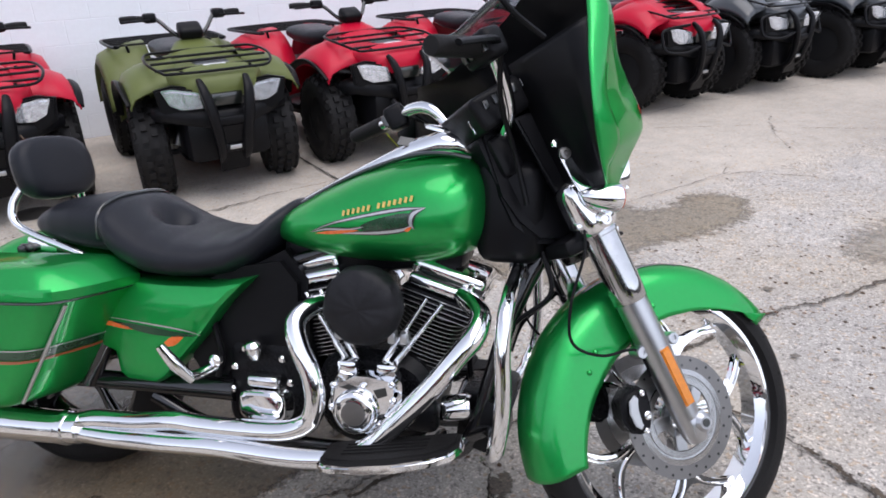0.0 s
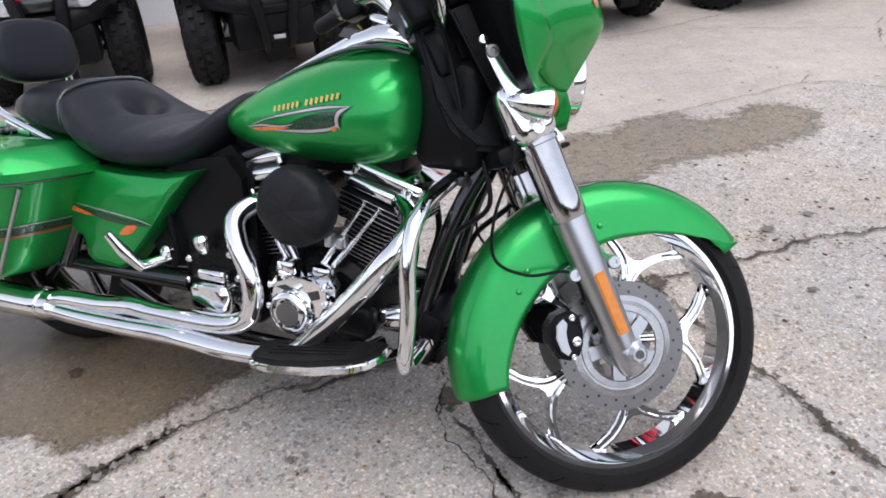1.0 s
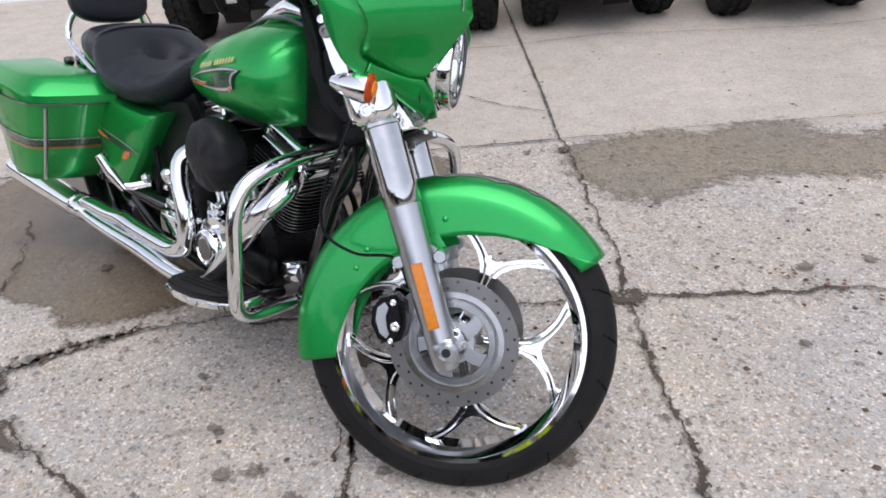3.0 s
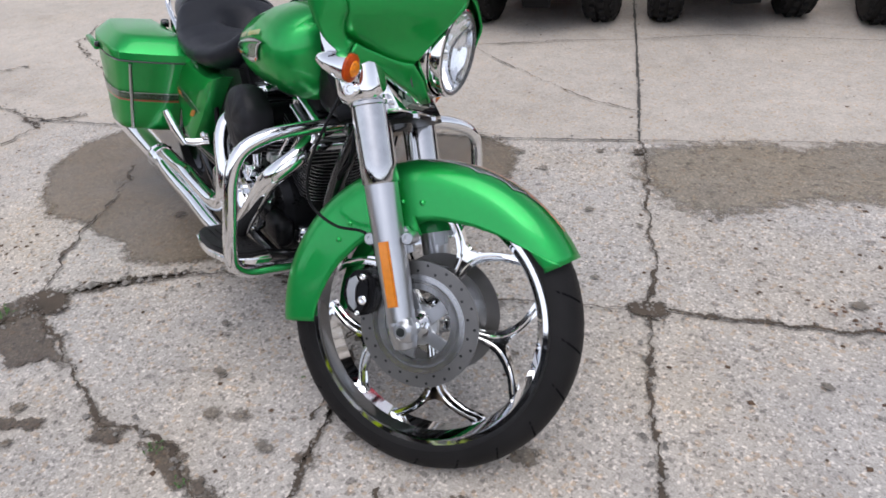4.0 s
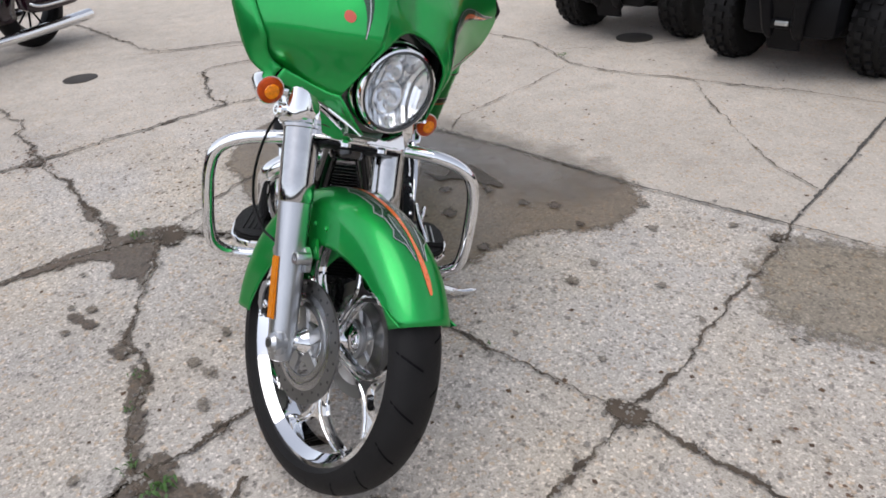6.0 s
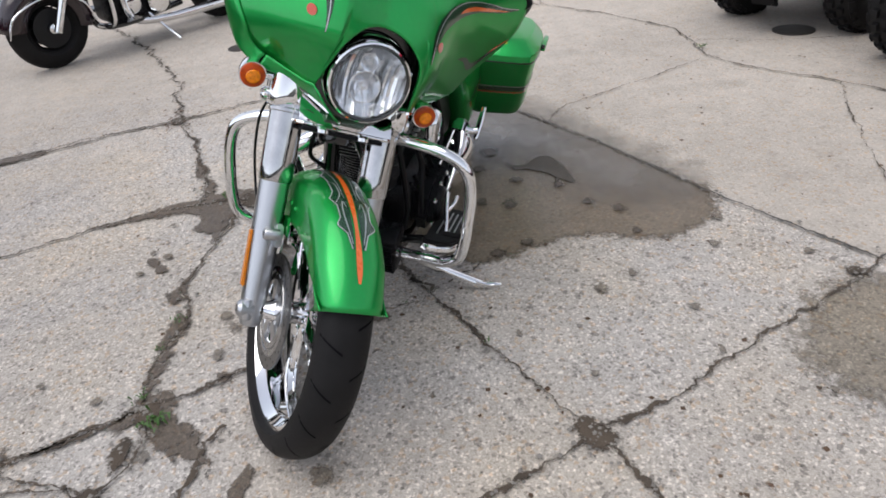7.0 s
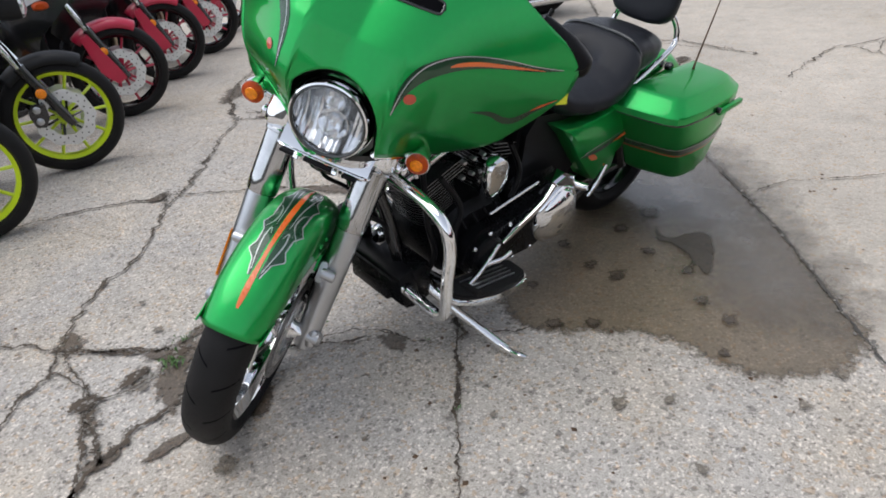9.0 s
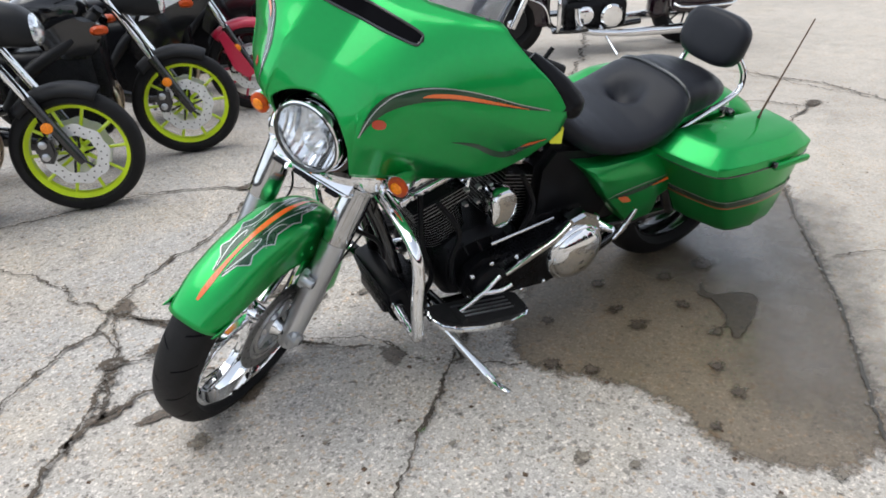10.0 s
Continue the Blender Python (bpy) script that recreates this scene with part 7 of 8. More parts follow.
def quad_wheel(parent, x, y, R, w, steer=0):
    m = at(x, y, R, 0, 0, steer)
    hub = part("wheel", lathe([(0.03, -0.07), (0.06, -0.05), (0.06, 0.05), (0.03, 0.07)], 16, ACROSS), MATT, parent, "", m)
    part("tyre", lathe([(R * 0.5, -w * 0.8), (R * 0.62, -w), (R * 0.82, -w * 1.04), (R * 0.93, -w * 0.9), (R * 0.965, -w * 0.5), (R * 0.97, 0), (R * 0.965, w * 0.5), (R * 0.93, w * 0.9), (R * 0.82, w * 1.04), (R * 0.62, w), (R * 0.5, w * 0.8)], 40, ACROSS, loop=True), RUBBER, hub, "knobby black balloon tyre")
    lugs = part("tread_lug", knobby(R, w), RUBBER, hub)
    lugs["kind"] = "stuff"
    part("rim", lathe([(R * 0.5, -w * 0.7), (R * 0.47, -w * 0.6), (R * 0.44, -w * 0.2), (R * 0.2, -w * 0.1), (R * 0.2, w * 0.1), (R * 0.44, w * 0.2), (R * 0.47, w * 0.6), (R * 0.5, w * 0.7)], 28, ACROSS), MATT, hub, "dark steel rim")
    for k in range(4):
        a = radians(90 * k + 45)
        part("wheel_nut", lathe([(0.008, -0.062), (0.009, -0.05), (0.009, 0.05), (0.008, 0.062)], 6, Matrix.Translation((0.045 * math.cos(a), 0, 0.045 * math.sin(a))) @ ACROSS), ALU, hub)


def quad(m, paint, label, steer=0, bigger=1.0):
    q = empty("quad_bike", m, label, "quad bike", "quads parked along the wall")
    R = 0.30 * bigger
    for s in (-1, 1):
        quad_wheel(q, 0, s * 0.395, R, 0.1 * bigger, steer)
        quad_wheel(q, -1.24, s * 0.37, R, 0.125 * bigger)
        # front fender: a flared arch joined to the bonnet
        rows = []
        for d in np.linspace(48, 165, 18):
            a = radians(d)
            r = R + 0.085 + 0.03 * math.sin(a)
            rows.append([Vector((r * math.cos(a) * 1.02 - 0.01, s * y, R + 0.02 + (r + dz) * math.sin(a))) for y, dz in [(0.20, 0.10), (0.30, 0.085), (0.40, 0.06), (0.47, 0.025), (0.50, -0.03), (0.505, -0.06)]])
        fd = part("front_fender", rings(bmesh.new(), rows, closed=False, caps=False), paint, q, "flared plastic front fender", angle=60)
        so = fd.modifiers.new("thickness", "SOLIDIFY")
        so.thickness = 0.008
        rows = []
        for d in np.linspace(12, 176, 20):
            a = radians(d)
            r = R + 0.10 + 0.02 * math.sin(a)
            rows.append([Vector((-1.24 + r * math.cos(a) * 1.08, s * y, R + 0.02 + (r + dz) * math.sin(a))) for y, dz in [(0.16, 0.09), (0.28, 0.08), (0.40, 0.055), (0.48, 0.015), (0.505, -0.05)]])
        fd = part("rear_fender", rings(bmesh.new(), rows, closed=False, caps=False), paint, q, "flared plastic rear fender", angle=60)
        so = fd.modifiers.new("thickness", "SOLIDIFY")
        so.thickness = 0.008
        part("fender_lip", tube([(0.255, s * 0.50, 0.60), (0.16, s * 0.515, 0.67), (0.02, s * 0.515, 0.705), (-0.14, s * 0.515, 0.68), (-0.28, s * 0.51, 0.60), (-0.37, s * 0.5, 0.46)], 0.014, 8, 5, flat=2.0), PLASTIC, q)
        # headlight in its black surround
        hl = part("headlight", plate([(-0.095, -0.06), (0.02, -0.062), (0.085, -0.03), (0.12, 0.055), (0.06, 0.06), (-0.085, 0.03)], 0.06, 0.014, at(0.395, s * 0.225, 0.632, 0, 0, 0) @ Matrix(((0, 0, 1, 0), (s, 0, 0, 0), (0, 1, 0, 0), (0, 0, 0, 1))) @ Matrix.Rotation(radians(-14 * s), 4, "Y"), seg=2), CLEAR_LAMP, q, "angular clear headlight")
        part("lens", plate([(-0.09, -0.056), (0.018, -0.058), (0.08, -0.027), (0.114, 0.05), (0.058, 0.055), (-0.08, 0.027)], 0.006, 0.002, at(0.43, s * 0.227, 0.632, 0, 0, 0) @ Matrix(((0, 0, 1, 0), (s, 0, 0, 0), (0, 1, 0, 0), (0, 0, 0, 1))) @ Matrix.Rotation(radians(-14 * s), 4, "Y")), GLASS, hl).visible_shadow = False
        part("headlight_surround", plate([(-0.13, -0.12), (0.06, -0.12), (0.14, -0.07), (0.16, 0.055), (0.06, 0.075), (-0.12, 0.045)], 0.05, 0.012, at(0.375, s * 0.22, 0.635, 0, 0, 0) @ Matrix(((0, 0, 1, 0), (s, 0, 0, 0), (0, 1, 0, 0), (0, 0, 0, 1))) @ Matrix.Rotation(radians(-14 * s), 4, "Y")), PLASTIC, q)
        # bull bar upright
        part("bumper_bar", tube([(0.43, s * 0.135, 0.73), (0.50, s * 0.125, 0.66), (0.52, s * 0.105, 0.54), (0.505, s * 0.085, 0.42), (0.47, s * 0.075, 0.30), (0.40, s * 0.07, 0.24)], [0.016, 0.026, 0.03, 0.028, 0.024, 0.018], 10, 5, flat=1.3), PLASTIC, q, "black bumper upright")
        if bigger > 1:
            part("bumper_loop", tube([(0.52, s * 0.11, 0.56), (0.50, s * 0.28, 0.515), (0.42, s * 0.42, 0.53), (0.38, s * 0.435, 0.62), (0.37, s * 0.40, 0.69), (0.42, s * 0.16, 0.715)], 0.012, 10, 5), PLASTIC, q)
        # suspension
        part("shock_absorber", tube([(0.06, s * 0.26, 0.30), (0.05, s * 0.2, 0.45), (0.03, s * 0.16, 0.58)], 0.028, 12, 3), ALU, q, "coil-over shock absorber")
        part("suspension_arm", tube([(0.05, s * 0.1, 0.26), (0.02, s * 0.33, 0.25)], 0.018, 8, 2), PLASTIC, q)
        # bars
        grip = part("grip", tube([(-0.36, s * 0.25, 1.03), (-0.40, s * 0.31, 1.035), (-0.44, s * 0.375, 1.03)], 0.019, 10, 3), RUBBER, q, "black rubber grip")
        part("lever", tube([(-0.30, s * 0.22, 1.025), (-0.29, s * 0.31, 1.025), (-0.33, s * 0.39, 1.02)], 0.008, 8, 4), PLASTIC, grip)
        part("switch_block", box((-0.335, s * 0.215, 1.035), (0.07, 0.08, 0.06), 0.015), PLASTIC, grip)
    part("handlebar", tube([(-0.36, -0.245, 1.03), (-0.32, -0.18, 1.025), (-0.26, -0.11, 0.95), (-0.25, -0.05, 0.91), (-0.25, 0.05, 0.91), (-0.26, 0.11, 0.95), (-0.32, 0.18, 1.025), (-0.36, 0.245, 1.03)], 0.013, 10, 5), BLACK, q, "black tubular handlebar")
    for z, x in ((0.50, 0.518), (0.33, 0.478)):
        part("bumper_link", box((x, 0, z), (0.03, 0.2, 0.05), 0.012), PLASTIC, q, "black bumper crosspiece")
    part("front_frame", box((0.24, 0, 0.37), (0.34, 0.5, 0.26), 0.05, seg=2), PLASTIC, q, "black front frame and splash guard")
    # low black block added so the space under the quad reads dark
    part("underside_block", box((-0.6, 0, 0.235), (1.3, 0.44, 0.13), 0.04, seg=2), PLASTIC, q, "low black block added to darken the underside")
    part("rear_axle", tube([(-1.24, -0.33, R), (-1.24, -0.1, R), (-1.24, 0.1, R), (-1.24, 0.33, R)], [0.05, 0.07, 0.07, 0.05], 12, 2), ENGINE_BLACK, q, "black rear axle housing")
    part("instrument_pod", box((0, 0, 0), (0.12, 0.15, 0.075), 0.025, seg=3), PLASTIC, q, "grey instrument pod", at(-0.24, 0, 0.95, 0, 28, 0))
    rows = [oval(x, 0, z, w, h, 3.0, 32) for x, z, w, h in [(0.44, 0.66, 0.12, 0.05), (0.40, 0.68, 0.2, 0.075), (0.32, 0.71, 0.26, 0.085), (0.2, 0.71, 0.28, 0.085), (0.0, 0.72, 0.27, 0.088), (-0.12, 0.755, 0.2, 0.105), (-0.22, 0.79, 0.14, 0.115), (-0.36, 0.765, 0.12, 0.11), (-0.5, 0.73, 0.11, 0.09)]]
    part("bonnet", rings(bmesh.new(), rows), paint, q, "moulded plastic bonnet and tank cover", angle=60)
    part("bonnet_panel", box((0, 0, 0), (0.18, 0.2, 0.012), 0.005), CHARCOAL, q, "", at(0.17, 0, 0.795, 0, 4, 0))
    part("bonnet_label", box((0, 0, 0), (0.04, 0.13, 0.006), 0.002), WHITE, q, "white sticker bar", at(0.3, 0, 0.792, 0, 8, 0))
    part("grille", box((0.43, 0, 0.61), (0.05, 0.2, 0.08), 0.015), INK, q, "black front grille")
    part("front_bumper", rings(bmesh.new(), [oval(x, 0, z, w, h, 3.4, 32) for x, z, w, h in [(0.2, 0.53, 0.40, 0.07), (0.30, 0.54, 0.40, 0.065), (0.38, 0.53, 0.31, 0.06), (0.43, 0.50, 0.18, 0.05), (0.45, 0.48, 0.10, 0.04)]]), PLASTIC, q, "black plastic front bumper", angle=50)
    part("skid_plate", plate([(-0.10, 0.16), (0.10, 0.16), (0.085, -0.16), (-0.085, -0.16)], 0.03, 0.008, at(0.455, 0, 0.33, 0, 20, 0) @ Matrix(((0, 0, 1, 0), (1, 0, 0, 0), (0, 1, 0, 0), (0, 0, 0, 1)))), PLASTIC, q, "black skid plate")
    part("tow_badge", box((0.49, 0, 0.335), (0.02, 0.07, 0.025), 0.005), ALU, q)
    # racks
    bm = bmesh.new()
    tube([(0.36, -0.30, 0.772), (0.40, -0.15, 0.772), (0.41, 0, 0.772), (0.40, 0.15, 0.772), (0.36, 0.30, 0.772), (0.2, 0.36, 0.815), (-0.05, 0.33, 0.84), (-0.1, 0.2, 0.845), (-0.1, -0.2, 0.845), (-0.05, -0.33, 0.84), (0.2, -0.36, 0.815), (0.36, -0.30, 0.772)], 0.0085, 8, 4, bm)
    for x, z in [(0.05, 0.828), (0.18, 0.812), (0.3, 0.787)]:
        tube([(x, -0.34, z), (x, 0.34, z)], 0.008, 8, 1, bm)
    for s in (-1, 1):
        tube([(0.33, s * 0.2, 0.78), (0.33, s * 0.2, 0.70)], 0.01, 8, 1, bm)
        tube([(-0.02, s * 0.24, 0.835), (-0.02, s * 0.24, 0.76)], 0.01, 8, 1, bm)
    part("front_rack", bm, PLASTIC, q, "black tubular front rack")
    bm = bmesh.new()
    tube([(-0.98, -0.36, 0.815), (-1.0, -0.40, 0.815), (-1.5, -0.42, 0.815), (-1.62, -0.34, 0.815), (-1.64, 0, 0.815), (-1.62, 0.34, 0.815), (-1.5, 0.42, 0.815), (-1.0, 0.40, 0.815), (-0.98, 0.36, 0.815)], 0.0115, 8, 3, bm)
    for x in (-1.08, -1.22, -1.36, -1.5):
        tube([(x, -0.41, 0.815), (x, 0.41, 0.815)], 0.008, 8, 1, bm)
    for s in (-1, 1):
        for x in (-1.05, -1.5):
            tube([(x, s * 0.3, 0.815), (x, s * 0.28, 0.72)], 0.01, 8, 1, bm)
    part("rear_rack", bm, PLASTIC, q, "black tubular rear rack")
    part("seat", rings(bmesh.new(), [oval(x, 0, z, w, h, 2.8, 28) for x, z, w, h in [(-0.42, 0.80, 0.09, 0.04), (-0.5, 0.79, 0.13, 0.06), (-0.7, 0.775, 0.16, 0.065), (-0.9, 0.79, 0.17, 0.065), (-1.0, 0.80, 0.16, 0.05)]]), LEATHER, q, "black vinyl seat", angle=60)
    part("chassis", box((-0.62, 0, 0.42), (1.35, 0.34, 0.34), 0.06, seg=3), ENGINE_BLACK, q, "black engine and frame")
    part("footwell", box((-0.62, 0, 0.33), (0.5, 0.86, 0.05), 0.02), PLASTIC, q)
    return q


FACE = -57
red = quad(at(-2.69, 4.11, 0, 0, 0, FACE), RED, "red utility quad bike with black racks and bumper", -6)
quad(at(-1.47, 4.50, 0, 0, 0, FACE - 3), OLIVE, "olive green utility quad bike with black racks", -8)
copy_thing(red, at(-0.48, 5.14, 0, 0, 0, FACE + 4))
copy_thing(red, at(0.65, 5.67, 0, 0, 0, FACE))
quad(at(1.92, 6.28, 0, 0, 0, FACE + 2), RED, "red quad bike with large black bumper and big tyres", 14, 1.1)
dark = quad(at(2.99, 6.90, 0, 0, 0, FACE), CHARCOAL, "charcoal utility quad bike with black bumper", 10, 1.1)
copy_thing(dark, at(4.19, 7.42, 0, 0, 0, FACE))
copy_thing(dark, at(5.4, 8.05, 0, 0, 0, FACE))


# ---- naked sport motorcycles in a row ----
def road_wheel(parent, name, x, R, w, rim_r, paint, spokes, disc, label, rim_paint=None):
    m = at(x, 0, R)
    hub = part(name, lathe([(0.02, -0.07), (0.035, -0.05), (0.035, 0.05), (0.02, 0.07)], 20, ACROSS), paint, parent, label, m)
    part("tyre", lathe(tyre_profile(R, w, R - rim_r + 0.01), 64, ACROSS, loop=True), RUBBER, hub, "black road tyre")
    part("rim", lathe(rim_profile(rim_r, w * 0.62), 56, ACROSS, loop=True), rim_paint or paint, hub)
    for k in range(spokes):
        a = 2 * math.pi * k / spokes
        part("spoke", tube([((r) * math.cos(a + 0.12 * (r < 0.1)), 0, r * math.sin(a + 0.12 * (r < 0.1))) for r in (0.03, 0.1, rim_r - 0.025)], [0.012, 0.008, 0.009], 8, 2), paint, hub)
    if disc:
        for s in (-1, 1):
            outer = [((disc + 0.005 * math.cos(9 * a)) * math.cos(a), (disc + 0.005 * math.cos(9 * a)) * math.sin(a)) for a in np.linspace(0, 2 * math.pi, 108, endpoint=False)]
            inner = [((disc * 0.62 + 0.003 * math.cos(9 * a)) * math.cos(a), (disc * 0.62 + 0.003 * math.cos(9 * a)) * math.sin(a)) for a in np.linspace(0, 2 * math.pi, 108, endpoint=False)]
            rows = [[Vector((x0, s * 0.066 + dy, z0)) for x0, z0 in ring] for ring, dy in [(inner, -0.0025), (outer, -0.0025), (outer, 0.0025), (inner, 0.0025)]]
            part("brake_disc", rings(bmesh.new(), rows, loop=True), DISC, hub, "bright petal brake disc")
            dr = part("drilling", disc_holes(bmesh.new(), (disc * 0.74, disc * 0.9), 18, s * 0.0692 if s > 0 else -0.0686, 0.004), INK, hub)
            dr["kind"] = "stuff"
            for k in range(6):
                a = 2 * math.pi * k / 6
                part("carrier_arm", tube([(0.035 * math.cos(a), s * 0.058, 0.035 * math.sin(a)), (disc * 0.63 * math.cos(a + 0.2), s * 0.066, disc * 0.63 * math.sin(a + 0.2))], 0.007, 6, 1), BLACK if paint is not CRIMSON else CRIMSON, hub)
    return hub


def sport_bike(m, rim_paint, body_paint, label, fairing_paint=None):
    b = empty("sport_motorcycle", m, label, "motorcycle", "sport bikes in a row")
    R = 0.303
    road_wheel(b, "front_wheel", 0, R, 0.058, 0.246, rim_paint, 10, 0.148, "cast front wheel", BLACK if fairing_paint else None)
    road_wheel(b, "rear_wheel", -1.4, 0.31, 0.09, 0.232, rim_paint, 10, 0, "cast rear wheel", BLACK if fairing_paint else None)
    up = Vector((-0.43, 0, 0.90))
    for s in (-1, 1):
        y = s * 0.105
        leg = part("fork_leg", tube([(0.03, y, R - 0.03), (0.0, y, R + 0.03), (-0.09, y, R + 0.22), (-0.13, y, R + 0.30)], [0.02, 0.026, 0.027, 0.03], 14, 3), BLACK, b, "black fork slider")
        part("fork_tube", tube([(-0.12, y, R + 0.28), (-0.26, y, R + 0.57), (-0.31, y, R + 0.68)], 0.0205, 14, 1), CHROME, leg, "polished fork tube")
        part("round_reflector", lathe([(0.026, 0), (0.026, 0.008), (0.02, 0.012), (0.001, 0.013)], 20, Matrix.Translation((-0.075, s * 0.137, R + 0.16)) @ Matrix.Rotation(radians(-90 * s), 4, "X")), BRIGHT_AMBER, leg, "round orange reflector")
        cal = part("brake_caliper", plate([(-0.17, 0.10), (-0.19, 0.05), (-0.175, -0.01), (-0.13, -0.02), (-0.1, 0.03), (-0.105, 0.1)], 0.07, 0.012, Matrix.Translation((0.03, s * 0.085, R)) @ SIDE), BLACK, b, "black brake caliper")
        for bz in (0.0, 0.06):
            part("caliper_bolt", lathe([(0.019, 0), (0.019, 0.006), (0.013, 0.01), (0.001, 0.01)], 14, Matrix.Translation((-0.12, s * 0.121, R + 0.02 + bz)) @ Matrix.Rotation(radians(-90 * s), 4, "X")), SATIN, cal)
        part("turn_signal", rings(bmesh.new(), [[Vector((-0.34 + p.x, s * (0.2 + q), 0.79 + p.y)) for p in oval(0, 0, 0, 0.045 * k, 0.024 * k, 2.4, 16, axis=2)] for q, k in [(0, 0.5), (0.02, 1.0), (0.05, 1.0), (0.065, 0.6)]]), AMBER_SOLID, b, "amber turn signal")
        part("radiator_shroud", plate([(p.x, p.y) for p in spline([Vector(q) for q in ((-0.33, 0.80, 0), (-0.42, 0.86, 0), (-0.56, 0.83, 0), (-0.66, 0.76, 0), (-0.60, 0.68, 0), (-0.47, 0.64, 0), (-0.37, 0.70, 0), (-0.33, 0.80, 0))], 4)][:-1], 0.07, 0.02, Matrix.Translation((0, s * 0.165, 0)) @ SIDE), BLACK, b, "angular side panel")
        part("header_pipe", tube([(-0.48, s * 0.06, 0.52), (-0.38, s * 0.075, 0.46), (-0.36, s * 0.08, 0.36), (-0.42, s * 0.07, 0.24), (-0.6, s * 0.05, 0.19)], 0.019, 12, 5), EXHAUST_TAN, b, "heat-tinted exhaust header")
        part("grip", tube([(-0.42, s * 0.26, 1.06), (-0.46, s * 0.38, 1.05)], 0.018, 10, 1), RUBBER, b, "rubber grip")
    # fender
    rows = []
    for d in np.linspace(60, 134, 22):
        a = radians(d)
        rows.append([Vector(((R + 0.024 + dz) * math.cos(a), y, R + (R + 0.028 + dz) * math.sin(a))) for y, dz in [(-0.078, -0.05), (-0.075, -0.015), (-0.045, 0.004), (0, 0.01), (0.045, 0.004), (0.075, -0.015), (0.078, -0.05)]])
    fd = part("front_fender", rings(bmesh.new(), rows, closed=False, caps=False), body_paint if fairing_paint is None else CRIMSON, b, "slim front fender", angle=60)
    so = fd.modifiers.new("thickness", "SOLIDIFY")
    so.thickness = 0.004
    head = part("headlight", rings(bmesh.new(), [oval(x, 0, z, w, h, 2.8, 28) for x, z, w, h in [(-0.30, 0.93, 0.09, 0.08), (-0.16, 0.92, 0.11, 0.10), (-0.07, 0.90, 0.105, 0.09), (-0.03, 0.885, 0.085, 0.07)]]), MATT if fairing_paint is None else fairing_paint, b, "compact headlight shell")
    part("lens", rings(bmesh.new(), [oval(x, 0, z, w, h, 2.6, 24) for x, z, w, h in [(-0.05, 0.895, 0.09, 0.075), (-0.018, 0.88, 0.078, 0.064), (0.0, 0.872, 0.035, 0.03)]]), CLEAR_LAMP, head, "clear headlight face")
    part("handlebar", tube([(-0.46, -0.38, 1.05), (-0.38, -0.15, 1.06), (-0.37, 0, 1.03), (-0.38, 0.15, 1.06), (-0.46, 0.38, 1.05)], 0.012, 10, 5), BLACK, b, "black handlebar")
    part("tank", rings(bmesh.new(), [oval(x, 0, z, w, h, 2.6, 28) for x, z, w, h in [(-0.40, 0.87, 0.09, 0.05), (-0.46, 0.89, 0.16, 0.10), (-0.6, 0.90, 0.17, 0.12), (-0.75, 0.87, 0.13, 0.09), (-0.84, 0.83, 0.08, 0.04)]]), BLACK, b, "sculpted fuel tank", angle=60)
    part("seat", rings(bmesh.new(), [oval(x, 0, z, w, h, 2.6, 24) for x, z, w, h in [(-0.80, 0.82, 0.08, 0.03), (-0.95, 0.805, 0.13, 0.045), (-1.15, 0.86, 0.13, 0.05), (-1.4, 0.92, 0.09, 0.04), (-1.5, 0.94, 0.05, 0.02)]]), LEATHER, b, "black seat", angle=60)
    part("engine", box((-0.66, 0, 0.46), (0.52, 0.36, 0.5), 0.06, seg=3), ENGINE_BLACK, b, "black engine block")
    part("frame_spar", tube([(-0.36, -0.12, 0.86), (-0.5, -0.17, 0.74), (-0.75, -0.18, 0.6), (-0.9, -0.15, 0.42)], [0.03, 0.035, 0.035, 0.03], 10, 4), MATT, b, "black frame spar")
    part("frame_spar", tube([(-0.36, 0.12, 0.86), (-0.5, 0.17, 0.74), (-0.75, 0.18, 0.6), (-0.9, 0.15, 0.42)], [0.03, 0.035, 0.035, 0.03], 10, 4), MATT, b, "black frame spar")
    part("airbox", box((-0.52, 0, 0.74), (0.3, 0.26, 0.22), 0.05, seg=3), MATT, b, "black airbox behind the steering head")
    part("engine_cover", lathe([(0.1, 0), (0.1, 0.02), (0.085, 0.035), (0.001, 0.04)], 28, Matrix.Translation((-0.64, -0.17, 0.38)) @ Matrix.Rotation(radians(90), 4, "X")), ENGINE_BLACK, b)
    part("radiator", box((-0.40, 0, 0.60), (0.07, 0.34, 0.34), 0.02), ENGINE_BLACK, b, "black radiator", )
    part("swingarm", tube([(-0.9, 0.12, 0.38), (-1.4, 0.12, 0.31)], 0.03, 10, 1), BLACK, b, "black swingarm")
    part("muffler", tube([(-0.6, -0.05, 0.19), (-0.75, -0.12, 0.2), (-0.95, -0.16, 0.28), (-1.1, -0.17, 0.33)], [0.03, 0.05, 0.055, 0.04], 14, 4), BLACK, b, "short black muffler")
    part("subframe", box((-1.05, 0, 0.66), (0.5, 0.2, 0.22), 0.05, seg=3), PLASTIC, b, "black tail panels")
    part("brake_line", tube([(-0.33, -0.1, 0.95), (-0.2, -0.15, 0.80), (-0.12, -0.12, 0.6), (-0.1, -0.1, 0.38)], 0.006, 8, 5), PLASTIC, b)
    part("side_stand", tube([(-0.72, 0.12, 0.26), (-0.74, 0.25, 0.02)], 0.012, 8, 1), BLACK, b, "black side stand")
